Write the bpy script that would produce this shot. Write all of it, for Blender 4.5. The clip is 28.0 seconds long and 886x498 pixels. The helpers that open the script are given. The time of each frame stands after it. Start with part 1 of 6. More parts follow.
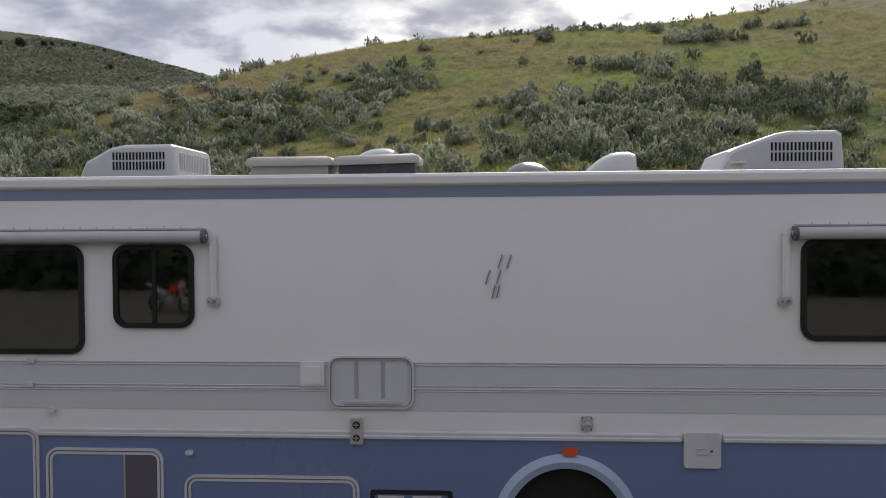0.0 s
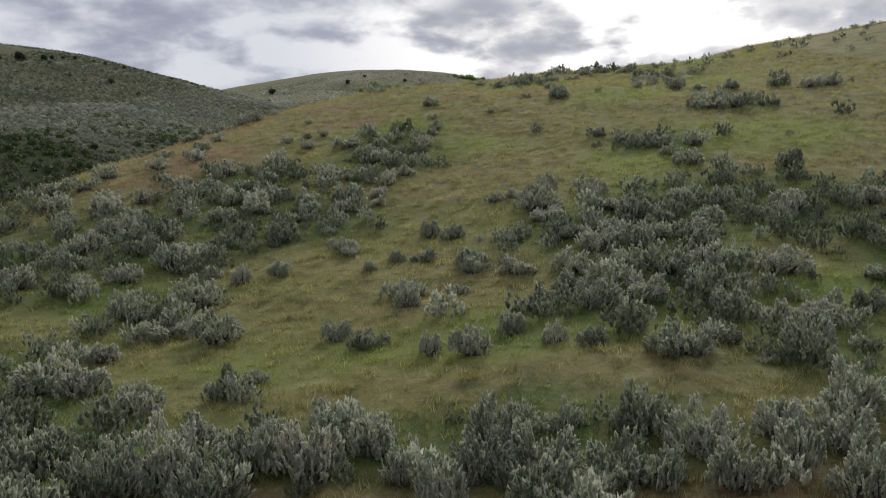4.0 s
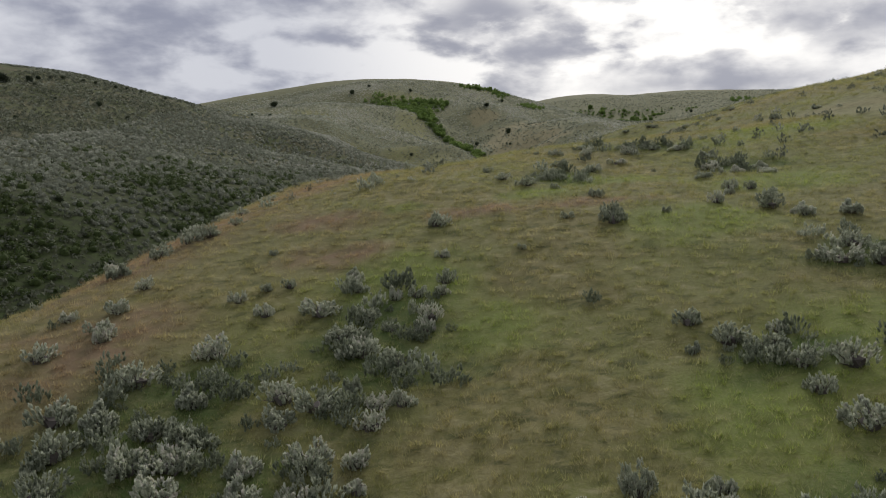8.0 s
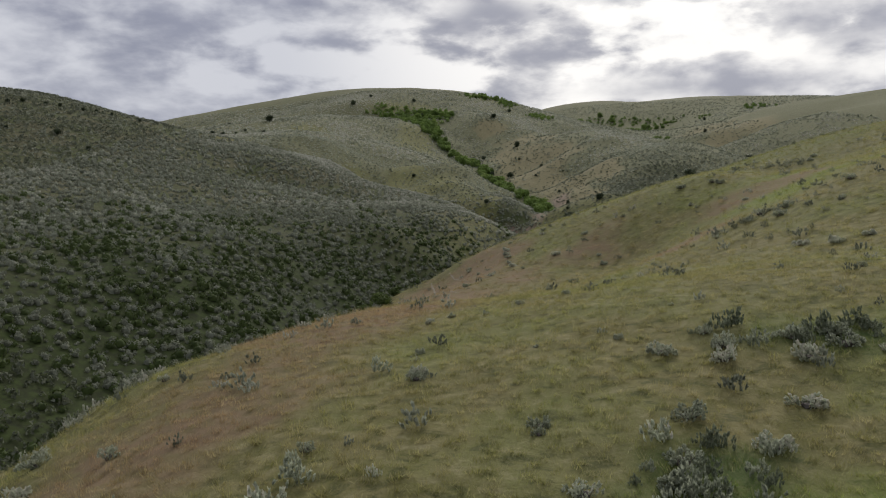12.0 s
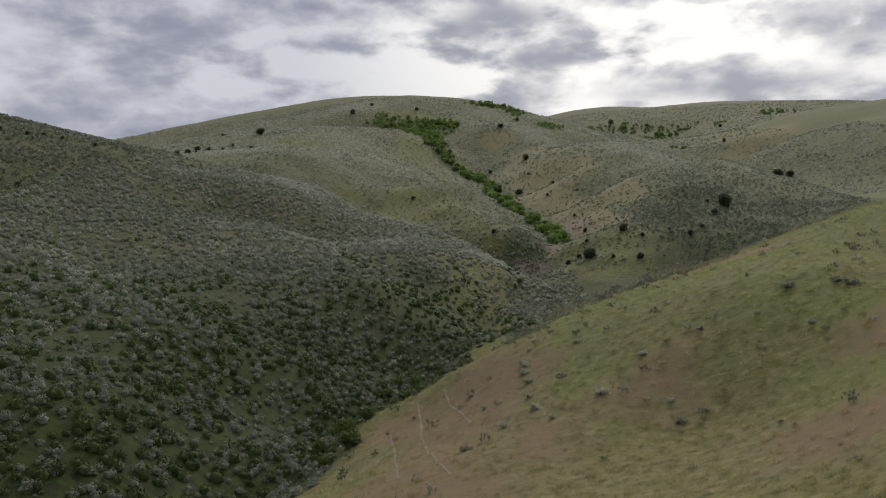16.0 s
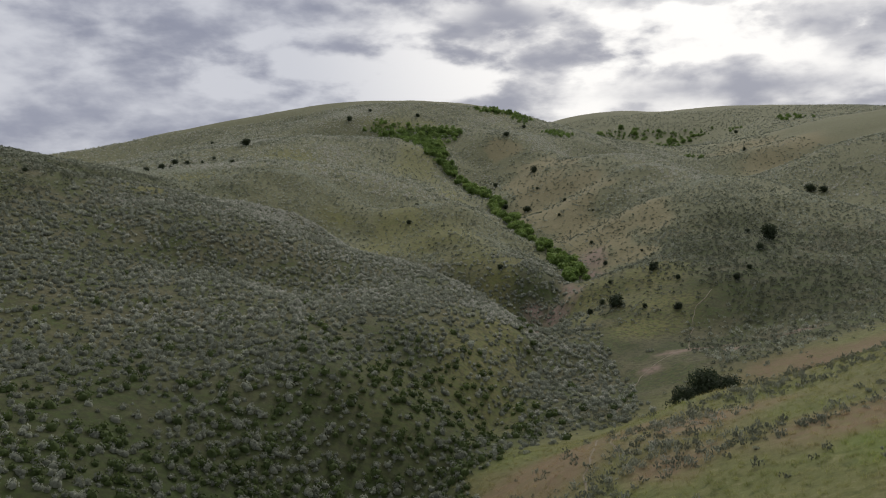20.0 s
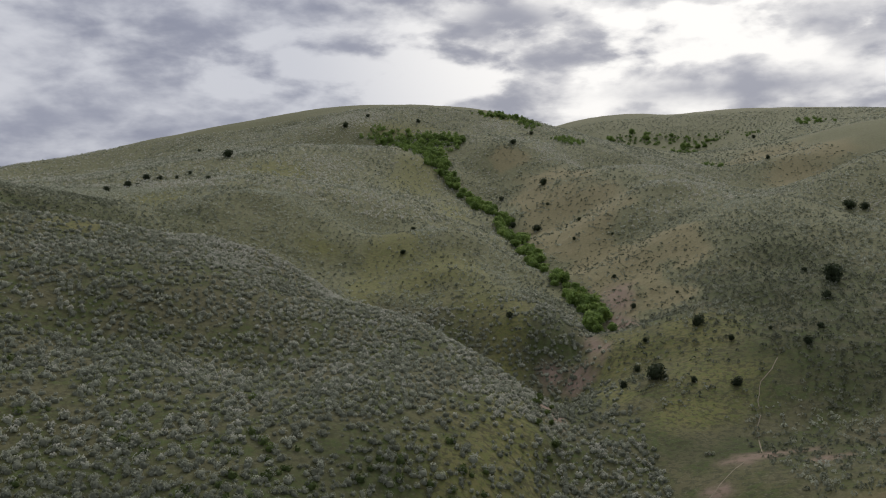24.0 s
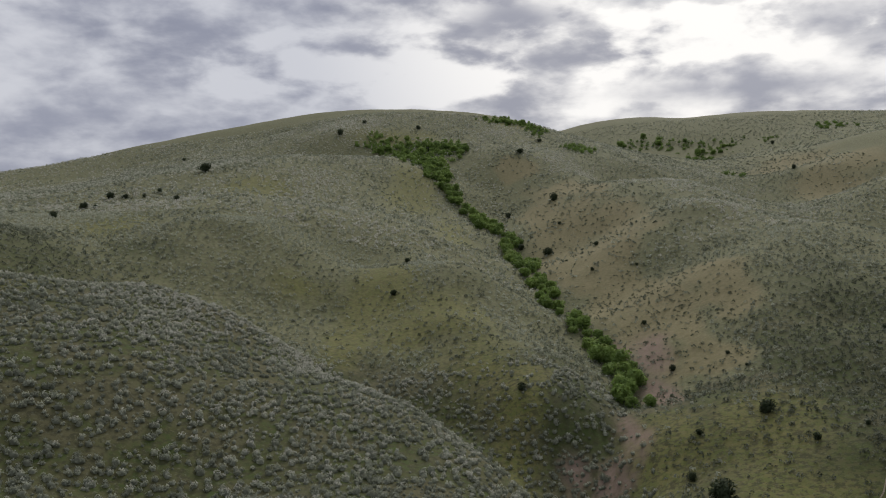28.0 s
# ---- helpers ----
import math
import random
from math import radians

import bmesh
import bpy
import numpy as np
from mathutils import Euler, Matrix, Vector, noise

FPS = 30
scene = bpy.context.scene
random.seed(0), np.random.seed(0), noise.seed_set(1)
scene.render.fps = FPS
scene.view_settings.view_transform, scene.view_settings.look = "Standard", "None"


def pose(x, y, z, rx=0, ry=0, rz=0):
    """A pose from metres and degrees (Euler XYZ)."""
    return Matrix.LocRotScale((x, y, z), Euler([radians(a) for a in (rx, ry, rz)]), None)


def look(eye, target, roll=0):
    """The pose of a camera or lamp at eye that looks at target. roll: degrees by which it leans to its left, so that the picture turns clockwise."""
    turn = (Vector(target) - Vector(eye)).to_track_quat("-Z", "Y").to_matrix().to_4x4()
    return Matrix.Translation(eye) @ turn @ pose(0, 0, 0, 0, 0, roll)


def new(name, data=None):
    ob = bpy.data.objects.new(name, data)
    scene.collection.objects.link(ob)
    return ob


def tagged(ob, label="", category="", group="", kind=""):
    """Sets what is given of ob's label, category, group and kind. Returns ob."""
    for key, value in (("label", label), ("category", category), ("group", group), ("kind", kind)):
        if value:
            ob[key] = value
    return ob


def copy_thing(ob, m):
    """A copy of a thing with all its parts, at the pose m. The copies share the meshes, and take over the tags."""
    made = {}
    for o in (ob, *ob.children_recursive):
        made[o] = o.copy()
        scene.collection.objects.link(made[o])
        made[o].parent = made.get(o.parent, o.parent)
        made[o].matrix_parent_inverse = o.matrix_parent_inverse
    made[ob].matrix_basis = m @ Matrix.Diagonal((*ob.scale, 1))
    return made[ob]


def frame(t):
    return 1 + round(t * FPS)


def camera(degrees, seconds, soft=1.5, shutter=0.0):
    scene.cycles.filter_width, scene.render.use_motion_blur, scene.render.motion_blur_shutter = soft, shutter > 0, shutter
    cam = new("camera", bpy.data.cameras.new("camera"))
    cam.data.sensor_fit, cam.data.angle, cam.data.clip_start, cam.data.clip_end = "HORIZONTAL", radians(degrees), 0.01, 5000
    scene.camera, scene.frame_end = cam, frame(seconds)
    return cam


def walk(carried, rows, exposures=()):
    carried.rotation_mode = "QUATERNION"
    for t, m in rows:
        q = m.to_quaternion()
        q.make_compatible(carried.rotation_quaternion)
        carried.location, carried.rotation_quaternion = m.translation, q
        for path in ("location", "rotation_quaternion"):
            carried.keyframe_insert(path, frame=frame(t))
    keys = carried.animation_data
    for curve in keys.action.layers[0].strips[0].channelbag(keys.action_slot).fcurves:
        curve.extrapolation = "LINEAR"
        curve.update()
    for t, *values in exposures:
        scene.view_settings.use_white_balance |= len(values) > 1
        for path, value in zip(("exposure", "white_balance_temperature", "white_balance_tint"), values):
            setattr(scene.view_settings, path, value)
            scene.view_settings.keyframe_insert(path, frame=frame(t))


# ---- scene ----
# camera: a drone that rises behind a motorhome and flies up a valley of sagebrush hills
cam = camera(54.4, 28.0, soft=1.0)
METRES, EYE, TILT, LEAN, TURN = 300.0, 2.6, 0.0, 0.0, 0.0
ROWS = [
    (0.0, 0.0, 0.0, 0.0, -0.01, -1.46, 0.37),
    (0.5, -0.0001, 0.0009, 0.0012, 0.01, -1.45, 0.37),
    (1.0, -0.0002, 0.0021, 0.0032, 0.03, -1.46, 0.38),
    (1.5, -0.0002, 0.0038, 0.0055, 0.05, -1.4, 0.36),
    (2.0, -0.0003, 0.0057, 0.0079, 0.09, -1.37, 0.34),
    (2.5, -0.0004, 0.008, 0.0106, 0.11, -1.34, 0.33),
    (3.0, -0.0006, 0.0107, 0.0135, 0.15, -1.3, 0.32),
    (3.5, -0.0008, 0.0139, 0.0167, 0.18, -1.29, 0.31),
    (5.5, -0.0013, 0.0328, 0.032, 0.34, -1.24, 0.27),
    (6.0, -0.0015, 0.0407, 0.0367, 0.39, -1.2, 0.22),
    (6.5, -0.0018, 0.0503, 0.0416, 0.44, -1.14, 0.19),
    (7.0, -0.002, 0.0615, 0.0468, 0.49, -1.1, 0.2),
    (7.5, -0.0024, 0.0741, 0.052, 0.52, -1.06, 0.2),
    (8.0, -0.0026, 0.0879, 0.0578, 0.58, -1.04, 0.23),
    (8.5, -0.0028, 0.103, 0.0637, 0.63, -0.99, 0.28),
    (9.0, -0.0028, 0.1188, 0.0697, 0.68, -0.95, 0.32),
    (9.5, -0.0029, 0.1356, 0.0756, 0.73, -0.93, 0.33),
    (10.0, -0.0031, 0.1532, 0.0815, 0.77, -0.9, 0.35),
    (10.5, -0.0032, 0.1716, 0.0874, 0.83, -0.87, 0.38),
    (11.0, -0.0032, 0.1905, 0.0933, 0.87, -0.84, 0.39),
    (11.5, -0.0033, 0.21, 0.0993, 0.91, -0.82, 0.41),
    (12.0, -0.0031, 0.2298, 0.1054, 0.95, -0.8, 0.44),
    (12.5, -0.003, 0.2499, 0.1116, 1.0, -0.78, 0.45),
    (14.5, 0.0002, 0.3326, 0.1355, 1.25, -0.66, 0.63),
    (15.0, 0.0008, 0.3541, 0.1413, 1.3, -0.64, 0.64),
    (15.5, 0.0014, 0.3759, 0.1471, 1.35, -0.62, 0.63),
    (16.0, 0.002, 0.3977, 0.1528, 1.4, -0.6, 0.64),
    (16.5, 0.0024, 0.4198, 0.1585, 1.43, -0.59, 0.64),
    (17.0, 0.003, 0.4422, 0.1641, 1.48, -0.58, 0.66),
    (17.5, 0.0035, 0.4646, 0.1699, 1.51, -0.57, 0.65),
    (18.0, 0.0041, 0.4873, 0.1756, 1.55, -0.55, 0.65),
    (18.5, 0.0046, 0.5097, 0.1814, 1.6, -0.55, 0.63),
    (19.0, 0.005, 0.5327, 0.1872, 1.63, -0.53, 0.59),
    (19.5, 0.0054, 0.5555, 0.193, 1.66, -0.54, 0.57),
    (20.0, 0.0059, 0.5787, 0.1987, 1.69, -0.52, 0.56),
    (20.5, 0.0064, 0.6017, 0.2046, 1.74, -0.53, 0.57),
    (21.0, 0.0068, 0.6245, 0.2104, 1.78, -0.53, 0.56),
    (21.5, 0.007, 0.6476, 0.2163, 1.8, -0.54, 0.55),
    (23.5, 0.0077, 0.7406, 0.2392, 1.95, -0.53, 0.55),
    (24.0, 0.008, 0.764, 0.2449, 1.98, -0.53, 0.56),
    (24.5, 0.0081, 0.7872, 0.2506, 2.01, -0.51, 0.55),
    (25.0, 0.0082, 0.8104, 0.2562, 2.03, -0.51, 0.54),
    (25.5, 0.0084, 0.8334, 0.2619, 2.08, -0.52, 0.54),
    (26.0, 0.0084, 0.8565, 0.2676, 2.11, -0.53, 0.53),
    (26.5, 0.0086, 0.8798, 0.2732, 2.16, -0.52, 0.55),
    (27.0, 0.0088, 0.9029, 0.2791, 2.18, -0.52, 0.55),
    (27.5, 0.009, 0.9262, 0.2846, 2.21, -0.51, 0.57),
    (28.0, 0.0093, 0.9494, 0.2903, 2.25, -0.51, 0.56),
]
walk(cam, [(t, pose(0, 0, EYE, TILT, LEAN, TURN) @ pose(METRES * x, METRES * y, METRES * z, 90 + pitch, roll, yaw)) for t, x, y, z, yaw, pitch, roll in ROWS],
     [(0.0, 0.36), (2.0, 0.36), (4.0, 0.27), (7.0, 0.14), (12.0, 0.09), (28.0, 0.05)])

# ---- daylight: overcast sky with broken cloud, sun low behind the clouds ahead ----
SUN_AZ, SUN_EL = 16.0, 40.0          # degrees east of the flight line, above the horizon
sun_way = Vector((math.sin(radians(SUN_AZ)) * math.cos(radians(SUN_EL)), math.cos(radians(SUN_AZ)) * math.cos(radians(SUN_EL)), math.sin(radians(SUN_EL))))


class Nodes:
    """Small helper round a node tree."""

    def __init__(self, tree):
        self.tree = tree
        tree.nodes.clear()

    def add(self, kind, **given):
        n = self.tree.nodes.new(kind)
        for key, value in given.items():
            if key in n.inputs:
                self.put(n.inputs[key], value)
            else:
                setattr(n, key, value)
        return n

    def put(self, socket, value):
        if isinstance(value, bpy.types.NodeSocket):
            self.tree.links.new(value, socket)
        elif isinstance(value, tuple) and len(value) == 3 and socket.type == "RGBA":
            socket.default_value = (*value, 1)
        else:
            socket.default_value = value

    def math(self, op, a, b=0.0, c=0.0, clamp=False):
        n = self.tree.nodes.new("ShaderNodeMath")
        n.operation, n.use_clamp = op, clamp
        for k, v in enumerate((a, b, c)):
            self.put(n.inputs[k], v)
        return n.outputs[0]

    def ramp(self, value, lo, hi, a=0.0, b=1.0):
        n = self.tree.nodes.new("ShaderNodeMapRange")
        n.interpolation_type = "SMOOTHSTEP"
        for k, v in enumerate((value, lo, hi, a, b)):
            self.put(n.inputs[k], v)
        return n.outputs[0]

    def mix(self, fac, a, b, blend="MIX"):
        n = self.tree.nodes.new("ShaderNodeMix")
        n.data_type, n.blend_type = "RGBA", blend
        self.put(n.inputs[0], fac), self.put(n.inputs[6], a), self.put(n.inputs[7], b)
        return n.outputs[2]

    def vmath(self, op, a, b=(0, 0, 0)):
        n = self.tree.nodes.new("ShaderNodeVectorMath")
        n.operation = op
        self.put(n.inputs[0], a), self.put(n.inputs[1], b)
        return n.outputs["Value" if op in ("DOT_PRODUCT", "LENGTH", "DISTANCE") else "Vector"]

    def noise(self, vector, scale, detail=4.0, rough=0.55, distortion=0.0):
        n = self.tree.nodes.new("ShaderNodeTexNoise")
        self.put(n.inputs["Vector"], vector)
        n.inputs["Scale"].default_value, n.inputs["Detail"].default_value = scale, detail
        n.inputs["Roughness"].default_value, n.inputs["Distortion"].default_value = rough, distortion
        return n.outputs[0]


def make_world():
    world = bpy.data.worlds.new("overcast_sky")
    scene.world = world
    world.use_nodes = True
    g = Nodes(world.node_tree)
    way = g.add("ShaderNodeTexCoord").outputs["Generated"]
    part = g.add("ShaderNodeSeparateXYZ", Vector=way)
    x, y, z = part.outputs[0], part.outputs[1], part.outputs[2]
    up = g.math("MAXIMUM", z, 0.0)
    # the cloud deck: flattened puffs, denser towards the horizon
    deck = g.vmath("MULTIPLY", way, (1.0, 1.0, 2.3))
    big = g.noise(deck, 4.2, 2.0, 0.5, 0.3)
    small = g.noise(deck, 11.5, 6.0, 0.52, 0.10)
    cover = g.math("ADD", g.math("MULTIPLY", big, 0.30), g.math("MULTIPLY", small, 0.70))
    # broken light towards the sun
    near_sun = g.vmath("DOT_PRODUCT", way, (0.2325, 0.9327, 0.2756))
    glow = g.ramp(near_sun, 0.968, 0.998)
    halo = g.ramp(near_sun, 0.90, 0.998)
    # heavy blue-grey clouds round the bright gap
    def cloud_bank(at, wide, tall, size):
        off = g.vmath("LENGTH", g.vmath("MULTIPLY", g.vmath("SUBTRACT", way, at), (1 / wide, 1.0, 1 / tall)))
        return g.ramp(g.math("ADD", off, g.math("MULTIPLY", g.math("SUBTRACT", small, 0.5), 3.0)), size, size * 0.1)

    heavy = cloud_bank((0.048, 0.970, 0.243), 0.052, 0.024, 1.2)
    low = g.math("MULTIPLY", cloud_bank((0.285, 0.945, 0.163), 0.12, 0.016, 1.2), 0.7)
    heavy = g.math("MAXIMUM", heavy, g.math("MAXIMUM", low, g.math("MULTIPLY", cloud_bank((0.40, 0.89, 0.222), 0.07, 0.03, 1.2), 0.7)))
    clear = cloud_bank((0.225, 0.950, 0.215), 0.15, 0.045, 1.3)
    clear = g.math("MAXIMUM", clear, g.math("MULTIPLY", cloud_bank((-0.12, 0.972, 0.195), 0.19, 0.035, 1.3), 0.75))
    thick = g.math("SUBTRACT", cover, g.math("MULTIPLY", g.math("MAXIMUM", clear, g.math("MULTIPLY", glow, 0.4)), 0.16))
    thick = g.math("ADD", thick, g.math("MULTIPLY", heavy, 0.13))
    thick = g.ramp(thick, 0.36, 0.62)
    dark = g.mix(g.ramp(big, 0.35, 0.65), (0.46, 0.485, 0.60), (0.38, 0.405, 0.52))
    dark = g.mix(g.math("MULTIPLY", halo, 0.35), dark, (0.80, 0.79, 0.82))
    bright = g.mix(halo, (0.89, 0.91, 0.99), (1.50, 1.47, 1.43))
    cloud = g.mix(thick, bright, dark)
    sky = g.add("ShaderNodeTexSky")
    sky.sky_type, sky.sun_disc = "NISHITA", False
    sky.sun_elevation, sky.sun_rotation = radians(SUN_EL), radians(SUN_AZ)
    blue = g.mix(1.0, sky.outputs[0], (0.10, 0.10, 0.10), "MULTIPLY")
    gap = g.math("MULTIPLY", g.ramp(cover, 0.34, 0.26), 0.5)
    cloud = g.mix(gap, cloud, blue)
    # the deck is heavier away from the sun
    lift = g.math("MULTIPLY", g.math("ADD", 0.92, g.math("MULTIPLY", up, 0.20)), g.ramp(y, 0.5, -0.6, 1.0, 0.98))
    cloud = g.mix(1.0, cloud, g.add("ShaderNodeCombineColor", Red=lift, Green=lift, Blue=lift).outputs[0], "MULTIPLY")
    below = g.ramp(z, -0.02, -0.25)
    cloud = g.mix(below, cloud, (0.16, 0.15, 0.12))
    back = g.add("ShaderNodeBackground", Color=cloud, Strength=0.68)
    g.add("ShaderNodeOutputWorld", Surface=back.outputs[0])


make_world()
sun = new("sun", bpy.data.lights.new("sun", "SUN"))
sun.data.energy, sun.data.angle, sun.data.color = 2.0, radians(24), (1.0, 0.95, 0.87)
sun.matrix_world = look((0, 0, 60), Vector((0, 0, 60)) - sun_way)

# ---- materials ----
def material(name, build, thin=0.0):
    """A node material; thin: the share of light that passes through, as in leaves."""
    m = bpy.data.materials.new(name)
    m.use_nodes = True
    g = Nodes(m.node_tree)
    shader = g.add("ShaderNodeBsdfPrincipled")
    build(g, shader)
    last = shader.outputs[0]
    if thin:
        through_ = g.add("ShaderNodeBsdfTranslucent")
        g.put(through_.inputs["Color"], shader.inputs["Base Color"].links[0].from_socket)
        both_ = g.add("ShaderNodeMixShader", Fac=thin)
        g.put(both_.inputs[1], last), g.put(both_.inputs[2], through_.outputs[0])
        last = both_.outputs[0]
    g.add("ShaderNodeOutputMaterial", Surface=last)
    return m


def bump(g, shader, value, strength, distance):
    n = g.add("ShaderNodeBump", Height=value, Strength=strength, Distance=distance)
    g.put(shader.inputs["Normal"], n.outputs[0])


def layer(g, name):
    return g.add("ShaderNodeAttribute", attribute_name=name).outputs["Fac"]


def grass_colour(g, at, mid, wide, blades):
    """Straw, olive and fresh green grass, reddish where the cheatgrass has dried."""
    comb = g.noise(g.vmath("MULTIPLY", at, (0.75, 1.1, 1.0)), 0.9, 5, 0.65, 0.5)
    grass = g.mix(g.ramp(mid, 0.40, 0.60), (0.158, 0.148, 0.042), (0.228, 0.200, 0.076))
    grass = g.mix(g.ramp(wide, 0.40, 0.62), grass, (0.176, 0.186, 0.050))
    grass = g.mix(g.ramp(g.noise(at, 0.045, 3, 0.5), 0.50, 0.62, 0.0, 0.5), grass, (0.205, 0.175, 0.076))
    grass = g.mix(g.ramp(comb, 0.52, 0.72, 0.0, 0.75), grass, (0.33, 0.295, 0.145))
    grass = g.mix(g.ramp(comb, 0.50, 0.34, 0.0, 0.75), grass, (0.062, 0.072, 0.018))
    grass = g.mix(g.math("MULTIPLY", layer(g, "green"), g.ramp(mid, 0.25, 0.6, 0.5, 1.0)), grass, (0.165, 0.222, 0.034))
    # dark green herb growth; beyond y 205 this tint paints the meadow's shade
    grass = g.mix(g.math("MULTIPLY", layer(g, "herbs"), g.ramp(mid, 0.3, 0.6, 0.35, 0.9)), grass, (0.056, 0.104, 0.018))
    grass = g.mix(g.math("MULTIPLY", layer(g, "red"), g.ramp(mid, 0.3, 0.62, 0.5, 1.0)), grass, (0.232, 0.142, 0.086))
    grass = g.mix(g.ramp(blades, 0.35, 0.75, 0.0, 0.25), grass, (0.32, 0.28, 0.16))
    return grass


def ground_look(g, shader):
    at = g.add("ShaderNodeNewGeometry").outputs["Position"]
    fine, mid, wide = g.noise(at, 5.0, 5, 0.65), g.noise(at, 0.7, 4, 0.6), g.noise(at, 0.09, 4, 0.55)
    blades = g.noise(g.vmath("MULTIPLY", at, (1, 0.35, 1)), 11.0, 3, 0.7)
    # ground kept darker than the blades: shade between them put into colour
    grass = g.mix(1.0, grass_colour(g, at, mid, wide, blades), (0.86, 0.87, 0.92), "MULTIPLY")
    # sage slopes: tan soil, dry grass, green herbs
    litter_shade = g.ramp(g.noise(at, 0.8, 4, 0.65), 0.46, 0.60)
    soil = g.mix(g.ramp(mid, 0.35, 0.65), (0.082, 0.086, 0.031), (0.060, 0.086, 0.022))
    soil = g.mix(g.ramp(wide, 0.42, 0.62), soil, (0.110, 0.104, 0.052))
    # low values of this layer also carry the haze painted onto distant slopes
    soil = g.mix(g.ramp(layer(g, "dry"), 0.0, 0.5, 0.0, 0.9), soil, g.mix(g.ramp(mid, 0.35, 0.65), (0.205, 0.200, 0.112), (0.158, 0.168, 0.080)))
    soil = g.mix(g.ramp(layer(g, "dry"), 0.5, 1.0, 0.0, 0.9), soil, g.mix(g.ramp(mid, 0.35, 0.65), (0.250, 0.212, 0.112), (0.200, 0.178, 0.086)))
    soil = g.mix(g.math("MULTIPLY", layer(g, "green"), 0.8), soil, g.mix(g.ramp(mid, 0.35, 0.65), (0.188, 0.172, 0.060), (0.138, 0.152, 0.040)))
    # dead twigs and leaf litter among the bushes, with the shade of the gaps painted in
    soil = g.mix(g.math("MULTIPLY", litter_shade, g.math("SUBTRACT", 0.75, g.math("MULTIPLY", layer(g, "dry"), 0.6))), soil, (0.048, 0.048, 0.024))
    soil = g.mix(g.ramp(g.noise(at, 1.7, 4, 0.65), 0.55, 0.66, 0.0, 0.4), soil, (0.190, 0.190, 0.135))
    # foot of the flank: dark green growth, darkened further with painted slope shade
    soil = g.mix(g.math("MULTIPLY", layer(g, "lush"), 0.92), soil, g.mix(g.ramp(mid, 0.35, 0.62), (0.014, 0.022, 0.006), (0.034, 0.054, 0.011)))
    soil = g.mix(g.math("MULTIPLY", layer(g, "bare"), g.ramp(mid, 0.3, 0.55, 0.4, 1.0)), soil, (0.240, 0.175, 0.135))
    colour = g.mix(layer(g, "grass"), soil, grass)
    # gravel lot with weeds, and the packed track behind it
    grit = g.mix(g.ramp(fine, 0.3, 0.7), (0.150, 0.130, 0.108), (0.260, 0.230, 0.195))
    weeds = g.math("MULTIPLY", g.ramp(g.math("ADD", mid, g.math("MULTIPLY", fine, 0.25)), 0.56, 0.68), g.math("MULTIPLY", layer(g, "weeds"), g.math("SUBTRACT", 1.0, layer(g, "track"))))
    grit = g.mix(weeds, grit, (0.165, 0.140, 0.055))
    grit = g.mix(g.math("MULTIPLY", layer(g, "track"), g.ramp(fine, 0.25, 0.7, 0.55, 0.95)), grit, (0.290, 0.250, 0.218))
    colour = g.mix(layer(g, "gravel"), colour, grit)
    colour = g.mix(g.ramp(fine, 0.2, 0.8, 0.0, 0.30), colour, (0.05, 0.045, 0.025))
    g.put(shader.inputs["Base Color"], colour)
    shader.inputs["Roughness"].default_value = 0.95
    shader.inputs["Specular IOR Level"].default_value = 0.15
    bump(g, shader, g.math("ADD", fine, g.math("MULTIPLY", mid, 1.5)), 0.6, 0.12)


GROUND = material("grass_and_soil", ground_look)


def leaf_look(dark, light, straw, amount=0.25):
    def build(g, shader):
        geo = g.add("ShaderNodeNewGeometry")
        own = geo.outputs["Random Per Island"]
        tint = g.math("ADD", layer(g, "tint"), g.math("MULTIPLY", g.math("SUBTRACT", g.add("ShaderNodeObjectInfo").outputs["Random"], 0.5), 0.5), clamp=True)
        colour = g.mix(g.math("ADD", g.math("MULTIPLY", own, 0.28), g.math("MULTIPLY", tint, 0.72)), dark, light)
        colour = g.mix(g.math("MULTIPLY", g.ramp(tint, 0.72, 1.0), amount), colour, straw)
        g.put(shader.inputs["Base Color"], colour)
        shader.inputs["Roughness"].default_value = 0.8
        shader.inputs["Specular IOR Level"].default_value = 0.25
    return build


def blade_look(g, shader):
    at = g.add("ShaderNodeNewGeometry").outputs["Position"]
    own = g.add("ShaderNodeNewGeometry").outputs["Random Per Island"]
    colour = grass_colour(g, at, g.noise(at, 0.7, 4, 0.6), g.noise(at, 0.09, 4, 0.55), own)
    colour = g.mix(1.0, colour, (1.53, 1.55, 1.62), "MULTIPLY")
    colour = g.mix(g.ramp(own, 0.45, 1.0, 0.0, 0.50), colour, (0.42, 0.37, 0.20))
    g.put(shader.inputs["Base Color"], colour)
    shader.inputs["Roughness"].default_value = 0.8
    shader.inputs["Specular IOR Level"].default_value = 0.2


BLADES = material("grass_blades", blade_look, 0.62)
# one sage leaf in two tones: slope copy darker, shade in its colour
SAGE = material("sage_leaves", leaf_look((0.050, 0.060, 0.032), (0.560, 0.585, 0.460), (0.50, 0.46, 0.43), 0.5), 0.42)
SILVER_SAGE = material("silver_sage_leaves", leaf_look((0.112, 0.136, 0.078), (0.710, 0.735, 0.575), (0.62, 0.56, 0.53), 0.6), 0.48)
TWIG = material("sage_twigs", leaf_look((0.07, 0.06, 0.05), (0.16, 0.14, 0.125), (0.2, 0.18, 0.15)))


